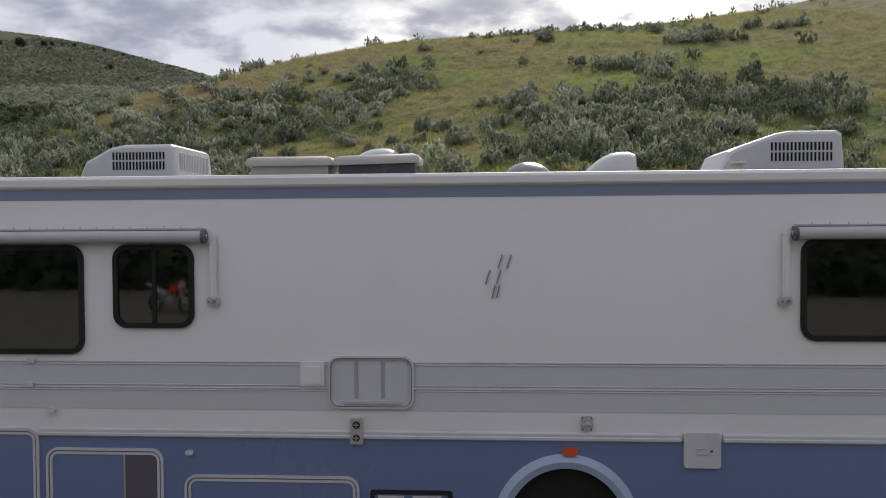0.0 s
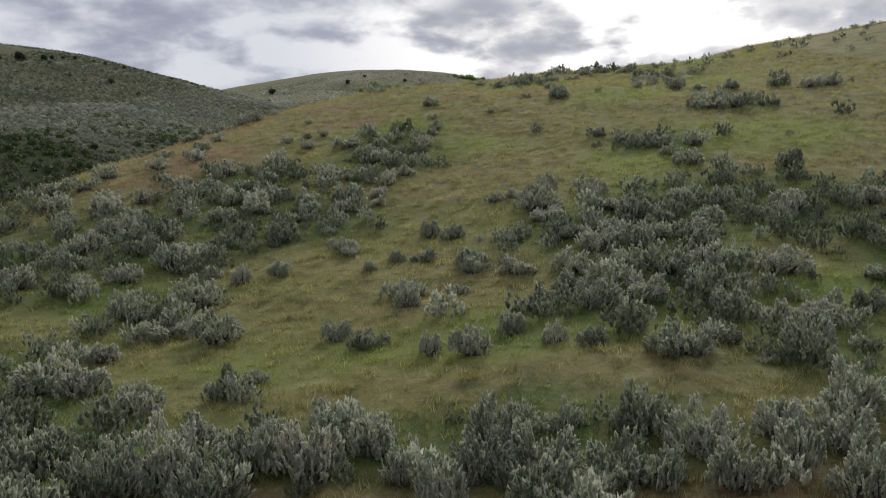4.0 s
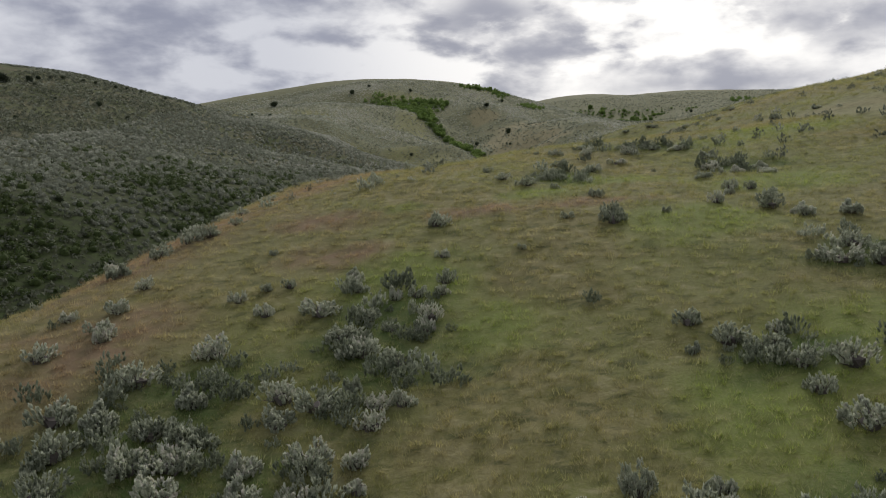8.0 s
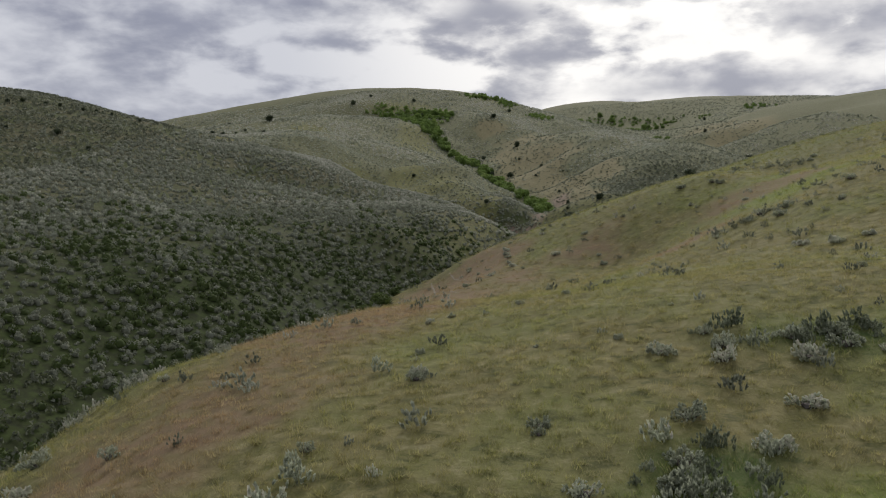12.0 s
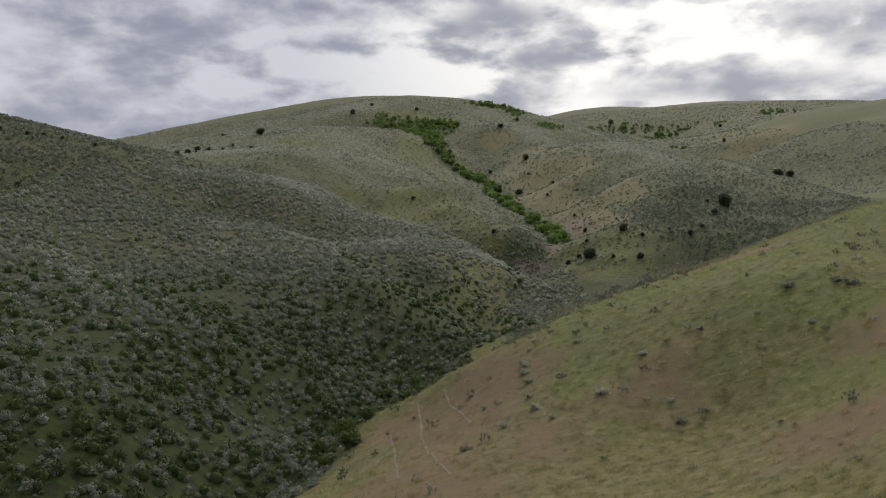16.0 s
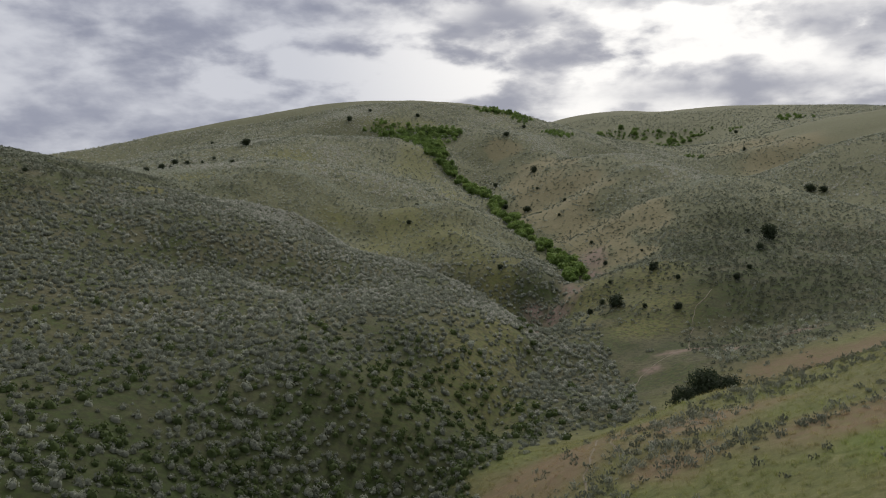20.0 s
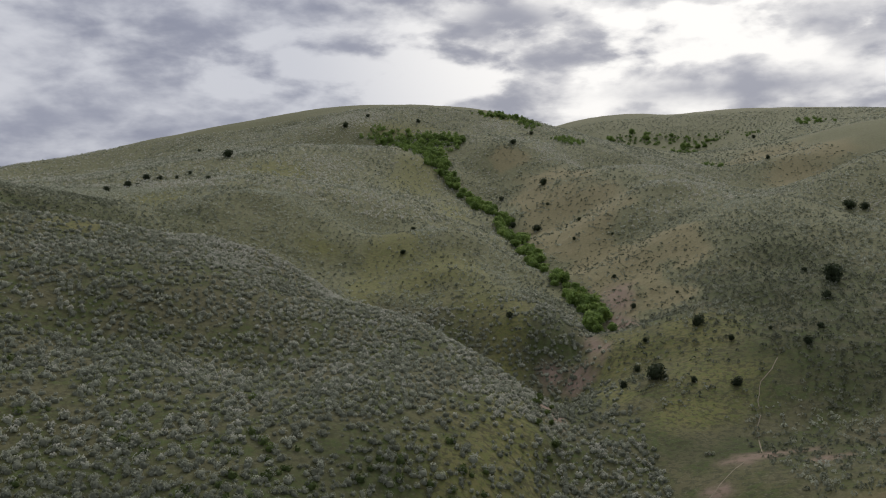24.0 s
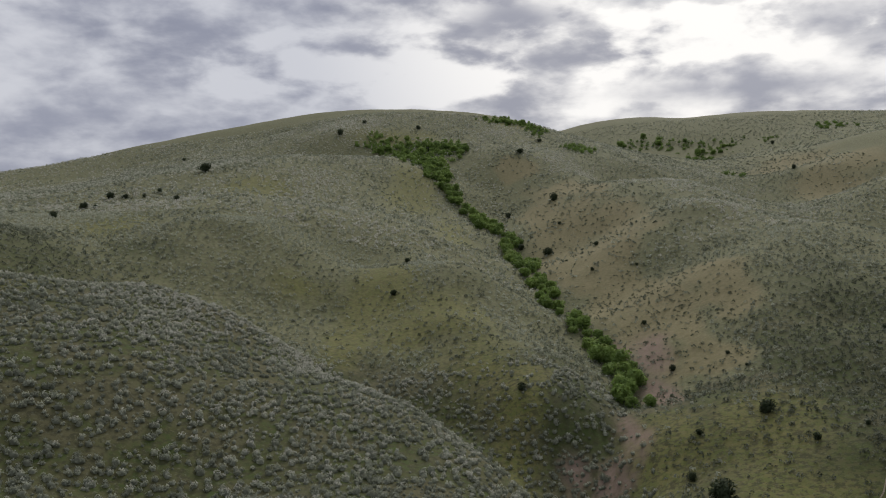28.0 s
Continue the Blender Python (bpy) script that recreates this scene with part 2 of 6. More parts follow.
def rail_look(g, shader):
    at = g.add("ShaderNodeTexCoord").outputs["Object"]
    grain = g.noise(g.vmath("MULTIPLY", at, (1.2, 30, 30)), 3.0, 5, 0.7)
    blotch = g.noise(at, 1.8, 4, 0.6)
    colour = g.mix(g.ramp(grain, 0.35, 0.68), (0.15, 0.135, 0.125), (0.38, 0.35, 0.335))
    colour = g.mix(g.ramp(blotch, 0.5, 0.75, 0.0, 0.5), colour, (0.24, 0.19, 0.15))
    colour = g.mix(g.math("MULTIPLY", g.add("ShaderNodeObjectInfo").outputs["Random"], 0.3), colour, (0.10, 0.09, 0.085))
    g.put(shader.inputs["Base Color"], colour)
    shader.inputs["Roughness"].default_value = 0.85
    bump(g, shader, grain, 0.5, 0.01)


JUNIPER = material("juniper_leaves", leaf_look((0.020, 0.030, 0.015), (0.065, 0.085, 0.040), (0.09, 0.085, 0.05), 0.4), 0.25)
DARK_BRUSH = material("dark_brush_leaves", leaf_look((0.036, 0.054, 0.014), (0.140, 0.190, 0.046), (0.12, 0.15, 0.05), 0.4), 0.2)
SHRUB = material("fresh_shrub_leaves", leaf_look((0.070, 0.120, 0.028), (0.270, 0.380, 0.095), (0.28, 0.33, 0.11), 0.5), 0.4)
BARK = material("grey_bark", leaf_look((0.06, 0.05, 0.04), (0.13, 0.11, 0.09), (0.15, 0.13, 0.1)))
RAIL_WOOD = material("weathered_pole_wood", rail_look)



def dirt_look(g, shader):
    at = g.add("ShaderNodeNewGeometry").outputs["Position"]
    colour = g.mix(g.ramp(g.noise(at, 2.5, 5, 0.65), 0.35, 0.65), (0.15, 0.122, 0.080), (0.225, 0.188, 0.130))
    g.put(shader.inputs["Base Color"], colour)
    shader.inputs["Roughness"].default_value = 0.95
    bump(g, shader, g.noise(at, 9.0, 4, 0.6), 0.5, 0.05)


TRAIL_DIRT = material("trail_dirt", dirt_look)


def plain_look(colour, rough=0.5, metal=0.0, dirt=0.12, scale=3.0, grime=(0.10, 0.09, 0.075), coat=0.0):
    """Paint, plastic or metal with faint stains and fine unevenness."""
    def build(g, shader):
        at = g.add("ShaderNodeTexCoord").outputs["Object"]
        stain = g.noise(g.vmath("MULTIPLY", at, (1, 1, 0.45)), scale, 5, 0.6)
        speck = g.noise(at, scale * 22, 3, 0.7)
        amount = g.math("MULTIPLY", g.ramp(g.math("ADD", g.math("MULTIPLY", stain, 0.75), g.math("MULTIPLY", speck, 0.25)), 0.42, 0.72), dirt)
        g.put(shader.inputs["Base Color"], g.mix(amount, colour, grime))
        g.put(shader.inputs["Roughness"], g.ramp(stain, 0.3, 0.7, rough * 0.85, min(1.0, rough * 1.2)))
        shader.inputs["Metallic"].default_value, shader.inputs["Coat Weight"].default_value = metal, coat
        bump(g, shader, speck, 0.06, 0.01)
    return build


WHITE_PAINT = material("white_gelcoat", plain_look((0.755, 0.745, 0.725), 0.38, dirt=0.07, scale=0.9))
ROOF_WHITE = material("chalky_roof_coating", plain_look((0.33, 0.318, 0.315), 0.7, dirt=0.25, scale=1.6, grime=(0.42, 0.36, 0.28)))
BLUE_PAINT = material("blue_paint", plain_look((0.140, 0.192, 0.335), 0.3, dirt=0.10, scale=0.8, grime=(0.16, 0.20, 0.30), coat=0.3))
PALE_BLUE = material("pale_blue_paint", plain_look((0.34, 0.42, 0.55), 0.35, dirt=0.1))
STRIPE_BLUE = material("slate_blue_stripe", plain_look((0.23, 0.265, 0.38), 0.4, dirt=0.1, scale=0.7))
BAR_GREY = material("grey_plastic_bar", plain_look((0.36, 0.36, 0.37), 0.5))
STRIPE_GREY = material("grey_stripe", plain_look((0.57, 0.575, 0.585), 0.42, dirt=0.12, scale=0.7, grime=(0.38, 0.40, 0.44)))
LINE_GREY = material("light_grey_line", plain_look((0.55, 0.54, 0.55), 0.45))
WHITE_PLASTIC = material("white_plastic", plain_look((0.56, 0.56, 0.565), 0.45, dirt=0.14, scale=4))
CREAM_PLASTIC = material("yellowed_plastic", plain_look((0.50, 0.475, 0.44), 0.5, dirt=0.25, scale=4, grime=(0.35, 0.28, 0.2)))
DOME_TINT = material("smoked_dome", plain_look((0.27, 0.24, 0.23), 0.25, dirt=0.2))
SMOKED = material("smoked_plastic", plain_look((0.11, 0.10, 0.115), 0.25, dirt=0.2))
RUBBER = material("black_rubber", plain_look((0.006, 0.007, 0.006), 0.75, dirt=0.1, grime=(0.03, 0.028, 0.025)))
DARK = material("dark_cavity", plain_look((0.006, 0.006, 0.006), 0.9))
ALUMINIUM = material("dull_aluminium", plain_look((0.62, 0.62, 0.63), 0.38, 0.75, 0.12))
CHROME = material("chrome", plain_look((0.75, 0.75, 0.76), 0.15, 1.0, 0.08))
AWNING_CLOTH = material("grey_vinyl_awning", plain_look((0.50, 0.485, 0.50), 0.5, dirt=0.22, scale=5, grime=(0.3, 0.28, 0.3)))
AMBER = material("amber_lens", plain_look((0.62, 0.09, 0.02), 0.2))
LETTER_GREY = material("grey_lettering", plain_look((0.24, 0.24, 0.26), 0.4))
RED_PLASTIC = material("red_plastic", plain_look((0.50, 0.03, 0.02), 0.35))


def tinted_glass(g, shader):
    g.put(shader.inputs["Base Color"], (0.004, 0.006, 0.004))
    at = g.add("ShaderNodeTexCoord").outputs["Object"]
    g.put(shader.inputs["Roughness"], g.ramp(g.noise(at, 6, 3), 0.3, 0.7, 0.015, 0.05))
    shader.inputs["IOR"].default_value = 2.1
    bump(g, shader, g.noise(at, 1.3, 2), 0.02, 0.02)


GLASS = material("dark_tinted_glass", tinted_glass)

# ---- the lie of the land: valley floors, flanks and crests, each a line of (x, y, height) ----
LAND = {}
LAND["lot"] = [(-120, -80, -1), (0, -80, -1), (120, -80, -1), (-70, -20, -0.3), (0, -20, -0.2), (70, -20, 0), (-70, 4, 0), (-25, 3, 0), (0, 2, 0), (25, 3, 0), (70, 4, 0.5), (-25, 9.5, 0), (0, 9.5, 0), (25, 9.5, 0.1), (-14, 13.5, 0.9), (0, 13.5, 0.8), (14, 13.5, 0.9)]
LAND["road"] = [(-75, 17, 0.8), (-40, 17, 1.1), (-20, 17.5, 1.3), (-8, 17.5, 1.3), (4, 17.5, 1.3), (16, 17.5, 1.3), (32, 17.5, 1.6), (75, 17, 2.5)]
LAND["fence_bank"] = [(-70, 22, 1.4), (-40, 22, 1.7), (-20, 22, 2), (-8, 22, 2.1), (4, 22, 2.1), (16, 22, 2.2), (32, 22, 2.6), (70, 22, 4)]
LAND["hill_foot"] = [(-70, 34, 2), (-40, 34, 2.7), (-20, 34, 3.7), (-8, 34, 3.9), (4, 34, 5.2), (16, 34, 5.1), (32, 34, 6.4), (70, 36, 10)]
LAND["hill_low"] = [(-58, 52, 3), (-38, 50, 5.2), (-18, 50, 6.9), (-6, 52, 7.8), (8, 52, 10), (22, 54, 11.2), (42, 54, 14), (75, 60, 20.1)]
LAND["hill_mid"] = [(-48, 76, 6.1), (-29, 76, 13.4), (-4, 74, 15.1), (24, 76, 18.8), (45, 80, 21.8), (75, 90, 29.1)]
LAND["hill_high"] = [(-42, 100, 9.1), (60, 118, 35), (85, 120, 39.9)]
LAND["hill_top"] = [(-42, 128, 10.5), (-25, 130, 23.2), (-4, 125, 27.2), (12, 122, 29.3), (24, 132, 31.4), (40, 142, 33.8), (68, 145, 40.9), (95, 150, 47)]
LAND["hill_back"] = [(-33, 165, 13.3), (-16, 162, 24.7), (2, 160, 26.8), (20, 165, 29.5), (38, 180, 37.3), (60, 180, 45.2), (78, 180, 47.2), (110, 185, 55.2)]
LAND["hill_far_side"] = [(-21, 203, 19.6), (-6, 200, 24.2), (24, 205, 29.6), (42, 223, 44.3), (60, 226, 45.6), (80, 215, 51.8), (120, 225, 60.1)]
LAND["hill_edge"] = [(22, 250, 37.5), (44, 254, 44.7), (62, 256, 49.8), (86, 260, 57), (130, 270, 62.8)]
LAND["hill_tail"] = [(8, 288, 27.2), (20, 288, 34.4), (66, 300, 47.8), (92, 302, 54.6), (140, 320, 59.9)]
LAND["hill_end"] = [(24, 345, 24), (41, 334, 28), (58, 334, 31.4), (74, 334, 37.9), (100, 338, 47), (140, 370, 53.1)]
LAND["side_gully"] = [(72, 390, 34.6), (108, 408, 42.5), (150, 420, 48.3), (210, 450, 57.8)]
LAND["creek"] = [(-120, 30, 1), (-90, 80, 3.5), (-66, 130, 6.4), (-38, 190, 13.1), (-27, 228, 15.9), (-20, 262, 13.9), (-8, 305, 18.5), (6, 352, 24.4), (20, 400, 31.4), (27, 450, 35.8), (34, 490, 41.2), (46, 530, 46.4), (42, 575, 52.3), (37, 620, 58.4), (33, 680, 67.2), (29, 760, 76.7), (18, 840, 97.5), (-3, 920, 131.8)]
LAND["left_foot"] = [(-140, 120, 16.1), (-95, 140, 14.6), (-68, 178, 20.6), (-54, 230, 29.4), (0, 380, 37.1)]
LAND["left_flank"] = [(-180, 180, 38.2), (-120, 200, 31.8), (-79, 184, 26.3), (-110, 263, 42.8), (-38, 320, 34.9), (-119, 339, 56.6), (-62, 398, 52.2), (-88, 370, 54.2), (-134, 373, 68.9)]
LAND["left_crest"] = [(-330, 400, 109), (-260, 445, 105.2), (-205, 478, 104.8), (-165, 495, 95.3), (-89, 522, 79.5), (-64, 508, 73.1)]
LAND["left_gully"] = [(-185, 580, 99), (-78, 566, 68.8), (-52, 552, 59.4)]
LAND["left_gully_bank"] = [(-125, 605, 92.9), (-91, 606, 88.1)]
LAND["mid_spur"] = [(-28, 652, 84.5), (-30, 700, 94.4), (-50, 900, 143.5)]
LAND["mid_flank"] = [(-96, 620, 100.3), (-97, 669, 105.9), (5, 640, 72.8)]
LAND["juniper_ridge"] = [(-240, 690, 108.6), (-230, 850, 131.1), (-200, 950, 153.7)]
LAND["summit"] = [(-190, 1150, 200.7), (-40, 1080, 188.3), (70, 1050, 168.2), (170, 1250, 188.1)]
LAND["right_face"] = [(65, 659, 74.8), (62, 555, 57.4), (112, 950, 122.5)]
LAND["right_spur"] = [(129, 1040, 157.8), (135, 850, 129.3), (165, 650, 95.2), (108, 685, 95.8), (117, 602, 83.5), (122, 509, 61.8), (98, 512, 63), (62, 489, 53.5)]
LAND["right_valley"] = [(200, 655, 77.4), (205, 760, 84.6), (200, 890, 106.6), (235, 1000, 126.1), (240, 560, 65.2)]
LAND["right_hills"] = [(330, 760, 122.6), (300, 900, 138.8), (313, 1147, 166.6), (366, 1141, 186.9), (420, 1300, 201.6), (560, 1100, 212.1), (480, 800, 163.2)]
LAND["rim"] = [(320, 300, 85), (260, 500, 79.8), (420, 560, 125), (300, 100, 70), (-400, 200, 70), (-420, 700, 116.5), (-500, 900, 127.2), (250, -80, 5), (-350, -80, -2), (-280, 60, 18)]
LAND["left_face"] = [(-32, 476, 56.8), (-15, 441, 49.4), (-2, 414, 44.6)]
LAND["left_slope"] = [(-106, 465, 77.3), (-88, 470, 75.2), (-20, 464, 53.9), (-6, 454, 49.8), (-80, 424, 63.9), (-61, 434, 60.2), (-38, 438, 52), (-21, 415, 48), (3, 431, 44.1), (18, 402, 36.3), (-128, 455, 84), (11, 457, 41.7), (-101, 399, 63.2), (-76, 409, 54.9), (-48, 414, 47.4), (-15, 376, 41.2), (-52, 339, 40.6), (-21, 337, 36.6), (-134, 397, 75.2), (-101, 363, 57.2), (-98, 450, 74.3), (-57, 453, 63.1), (24, 415, 34.7), (-73, 312, 41.2), (-17, 347, 35.4), (-2, 327, 25.9), (-62, 263, 33.5), (-48, 273, 31.7), (-35, 301, 27.9), (-49, 243, 27.7), (-40, 261, 23.2), (-26, 283, 20.4), (-170, 398, 85.3), (-125, 429, 77.8), (-115, 301, 49.8), (-87, 315, 44.4), (-53, 314, 37.1), (-69, 227, 30.8), (-67, 199, 25), (30, 460, 34.3)]
LAND["left_brow"] = [(-78, 494, 73.4), (-66, 523, 67), (-41, 490, 58.7), (22, 532, 58.4), (30, 518, 52.6), (6, 519, 52.8), (14, 506, 52.4), (-26, 557, 60.1), (28, 494, 47.5), (45, 553, 50), (46, 516, 44.8), (-71, 477, 71.9), (-3, 559, 65.4), (-35, 540, 57.9), (-13, 549, 56.5), (-15, 519, 51.5), (-139, 529, 89.2)]
LAND["middle_slope"] = [(-149, 565, 94.5), (-187, 724, 112.2), (-158, 790, 132.5), (-139, 688, 109.3), (-113, 581, 86.2), (-84, 593, 82.7), (-68, 626, 89.7), (-46, 639, 77), (-25, 621, 80.8), (-27, 589, 70.3), (-7, 593, 72.9), (16, 586, 61.5), (27, 778, 87.1), (29, 692, 71.9), (37, 604, 62.2), (-88, 746, 111.5), (-65, 793, 116.4), (-102, 696, 110.7), (-105, 643, 99.7), (-100, 595, 89.9), (-68, 591, 76.7), (-49, 578, 63.6), (-23, 740, 97.2), (0, 613, 82.3), (-46, 754, 104.2), (-136, 573, 89.6)]
LAND["right_far"] = [(54, 867, 119.6), (15, 876, 105.1), (38, 984, 161.9), (249, 1478, 223.7), (304, 1414, 194.9), (290, 1037, 152.9), (303, 963, 122.9), (515, 1496, 247.1), (364, 1468, 224.2), (360, 1061, 170.9), (7, 928, 124.6), (74, 936, 142.3), (279, 1094, 147.4), (394, 1380, 213.9)]
LAND["right_slope"] = [(70, 751, 89.6), (81, 645, 75.7), (58, 585, 59.9), (83, 566, 66.5), (101, 554, 72.9), (134, 565, 76), (109, 714, 109.6), (140, 720, 103.3), (77, 505, 57.3), (154, 677, 96.2), (46, 674, 75.2), (76, 690, 91.1), (93, 666, 88.5), (95, 606, 83.7), (104, 599, 83), (114, 565, 76), (110, 529, 64.8), (86, 488, 56.2), (60, 528, 51.1), (141, 609, 87.1), (146, 572, 79.9), (95, 783, 114)]
LAND["hollow"] = [(48, 447, 40.9), (65, 436, 41.3), (46, 460, 40.3), (51, 475, 47.7), (38, 395, 28.8), (50, 389, 31.5), (60, 395, 33.4), (84, 376, 37.8), (72, 420, 35.5), (41, 370, 27.8), (30, 388, 26.3), (20, 359, 25.2), (80, 453, 50.3), (63, 460, 46.4), (37, 466, 37.1), (39, 479, 45.1)]
LAND["summit_slope"] = [(-119, 1056, 187.6), (-66, 966, 158.5), (-20, 971, 149), (-370, 1069, 149.7), (-355, 945, 130.3), (-104, 993, 149.1), (-133, 944, 155)]
LAND["hill_marks"] = [(40, 314, 36.8), (47, 299, 40.7), (39, 295, 38.4), (47, 241, 46.1), (15, 236, 34.1), (-13, 229, 21.1), (-6, 240, 24.4), (-4, 223, 24), (5, 211, 27.6), (15, 216, 30.8), (-24, 101, 19.5), (-7, 105, 24.5), (-13, 86, 18.8), (10, 108, 26.1), (24, 105, 25.8), (10, 85, 20.7), (-2, 88, 20.5)]
LAND["skyline"] = [(-472, 1126, 162.4), (-443, 1163, 171.9), (-411, 1233, 190.7), (-364, 1284, 207), (-304, 1313, 220.9), (-233, 1311, 234), (-178, 1281, 239.4), (-114, 1250, 238), (-49, 1256, 234.6), (16, 1237, 226.9), (54, 1231, 218.1), (85, 1213, 207.9), (176, 1727, 279.9), (264, 1795, 303.6), (354, 1756, 292.4), (413, 1762, 301.7), (548, 1761, 301.8), (645, 1766, 298.8), (696, 1743, 292.7)]
LAND["beyond"] = [(-557, 1283, 135), (-486, 1405, 162.8), (-358, 1497, 192.9), (-210, 1460, 211.3), (-57, 1431, 206.2), (64, 1403, 190.1), (208, 1968, 252.8), (418, 2002, 263), (646, 2008, 272.6), (822, 1987, 259)]
LAND["brow"] = [(-118, 483, 83.8), (-106, 496, 81.8), (-92, 512, 78.9), (-76, 526, 73.4), (-53, 519, 64), (-29, 495, 55.8), (-14, 484, 52.6), (-4, 477, 47.5), (6, 462, 44), (13, 449, 40.3), (19, 440, 36.2)]
LAND["brow_hollow"] = [(-130, 506, 80.3), (-116, 519, 77.4), (-101, 534, 74), (-82, 547, 68.9), (-58, 543, 58.6), (-32, 519, 49.2), (-16, 508, 45.6), (-4, 499, 40.3), (7, 484, 36.3), (15, 469, 32), (21, 458, 28.2)]
LAND["hill_rim"] = [(-18.1, 239.9, 20.8), (-10.8, 248.8, 23.9), (-6.6, 250.1, 25.2), (-1.4, 247.3, 28.6), (4.6, 251.2, 31.1), (11.3, 258.9, 33.1)]
LAND_XYZ = np.array([p for line in LAND.values() for p in line], float)
KNOTS, RISE = LAND_XYZ[:, :2] / 100, LAND_XYZ[:, 2]


def bend(a, b):
    d2 = ((a[:, None] - b[None]) ** 2).sum(-1)
    return 0.5 * d2 * np.log(d2 + 1e-9)


def solve_land():
    """Weights of the thin plate that lies over the lines."""
    n = len(KNOTS)
    flat = np.c_[np.ones(n), KNOTS]
    m = np.zeros((n + 3, n + 3))
    m[:n, :n], m[:n, n:], m[n:, :n] = bend(KNOTS, KNOTS) + np.diag(np.interp(KNOTS[:, 1], [1.3, 3.0, 3.8, 5.0, 9.0], [1e-4, 2e-4, 3e-3, 8e-3, 5e-2])), flat, flat.T
    return np.linalg.solve(m, np.r_[RISE, 0, 0, 0])


LAND_W = solve_land()
rng = np.random.default_rng(7)
LATTICE = rng.random((256, 256))


def wander(x, y, size, seed=0):
    """Smooth noise in -1..1 over the plan, features about size metres."""
    u, v = np.asarray(x) / size + 31.7 * seed + 1000, np.asarray(y) / size + 17.3 * seed + 1000
    i, j = np.floor(u).astype(int), np.floor(v).astype(int)
    a, b = u - i, v - j
    a, b = a * a * (3 - 2 * a), b * b * (3 - 2 * b)
    at = lambda p, q: LATTICE[(i + p) % 256, (j + q) % 256]
    return 2 * ((at(0, 0) * (1 - a) + at(1, 0) * a) * (1 - b) + (at(0, 1) * (1 - a) + at(1, 1) * a) * b) - 1


def step(lo, hi, v):
    w = np.clip((v - lo) / (hi - lo), 0, 1)
    return w * w * (3 - 2 * w)


CREEK = np.array(LAND["creek"])


def creek_off(x, y):
    """Metres east of the creek (west: negative)."""
    return np.asarray(x) - np.interp(y, CREEK[:, 1], CREEK[:, 0])


def height(x, y):
    x, y = np.atleast_1d(np.asarray(x, float)), np.atleast_1d(np.asarray(y, float))
    z = np.empty(len(x))
    for k in range(0, len(x), 20000):
        q = np.c_[x[k:k + 20000], y[k:k + 20000]] / 100
        z[k:k + 20000] = bend(q, KNOTS) @ LAND_W[:-3] + np.c_[np.ones(len(q)), q] @ LAND_W[-3:]
    # far off, the land sinks into an even plain
    away = np.maximum.reduce([-450 - x, x - 620, -120 - y, y - 1720, 0 * x])
    plain = np.where(y < 400, -4.0, 120.0)
    z += (plain - z) * step(0, 700, away)
    # hummocks and small washes, none on the lot and the road
    wild = step(18.5, 26, y)
    far = step(150, 420, y)
    z += wild * (0.07 * wander(x, y, 1.3, 91) + 0.13 * wander(x, y, 2.3) + 0.16 * wander(x, y, 6.5, 1) + (0.35 + 0.25 * far) * wander(x, y, 26, 2) + far * 0.5 * wander(x, y, 70, 3))
    z += 0.03 * wander(x, y, 1.4, 5) * (1 - wild)
    # the creek bed and the far gullies are cut a little deeper
    cut = np.abs(creek_off(x, y))
    z -= 2.2 * np.exp(-cut / 5) * step(60, 260, y) * step(900, 780, y)
    return z


def spread(*stretches):
    """Coordinates from stretches (start, end, step)."""
    return np.concatenate([np.arange(a, b, s) for a, b, s in stretches])


def both(half):
    return np.concatenate([-half[::-1], half[1:]])


GRID_X = both(np.concatenate([spread((0, 30, 0.7), (30, 90, 1.5), (90, 260, 4), (260, 700, 12)), np.geomspace(700, 4500, 14)]))
GRID_Y = np.concatenate([-np.geomspace(4500, 60, 16), spread((-50, -6, 4), (-6, 10, 1), (10, 130, 0.7), (130, 330, 1.4), (330, 700, 2.5), (700, 1400, 5)), np.geomspace(1400, 4600, 30)])


def quick_mesh(name, verts, faces, smooth=False):
    """A mesh from arrays: verts (n, 3), faces (m, 3 or 4)."""
    me = bpy.data.meshes.new(name)
    verts, faces = np.asarray(verts, np.float32), np.asarray(faces, np.int32)
    me.vertices.add(len(verts))
    me.vertices.foreach_set("co", verts.ravel())
    k = faces.shape[1]
    me.loops.add(faces.size)
    me.loops.foreach_set("vertex_index", faces.ravel())
    me.polygons.add(len(faces))
    me.polygons.foreach_set("loop_start", np.arange(0, faces.size, k, dtype=np.int32))
    if smooth:
        me.polygons.foreach_set("use_smooth", np.ones(len(faces), bool))
    me.update(calc_edges=True)
    return me


def put_layer(me, name, values):
    me.attributes.new(name, "FLOAT", "POINT").data.foreach_set("value", np.asarray(values, np.float32))


def in_patches(x, y, patches):
    """How far each place lies inside any of the patches (x, y, rx, ry): 1 in the middle, 0 outside."""
    best = np.zeros(len(x))
    for px, py, rx, ry in patches:
        d = np.hypot((x - px) / rx, (y - py) / ry) + 0.34 * wander(x, y, 0.45 * (rx + ry), 4) + 0.22 * wander(x, y, 0.14 * (rx + ry), 9)
        best = np.maximum(best, step(1.15, 0.30, d))
    return best


# the grass hill: east of the creek, as far as the side gully
def on_grass_hill(x, y):
    end = np.interp(x, [-20, 20, 45, 72, 150, 300], [300, 345, 366, 379, 396, 416])
    return step(4, 10, creek_off(x, y) + 3 * wander(x, y, 9, 6)) * step(18.5, 20.5, y) * step(end + 6, end - 14, y)


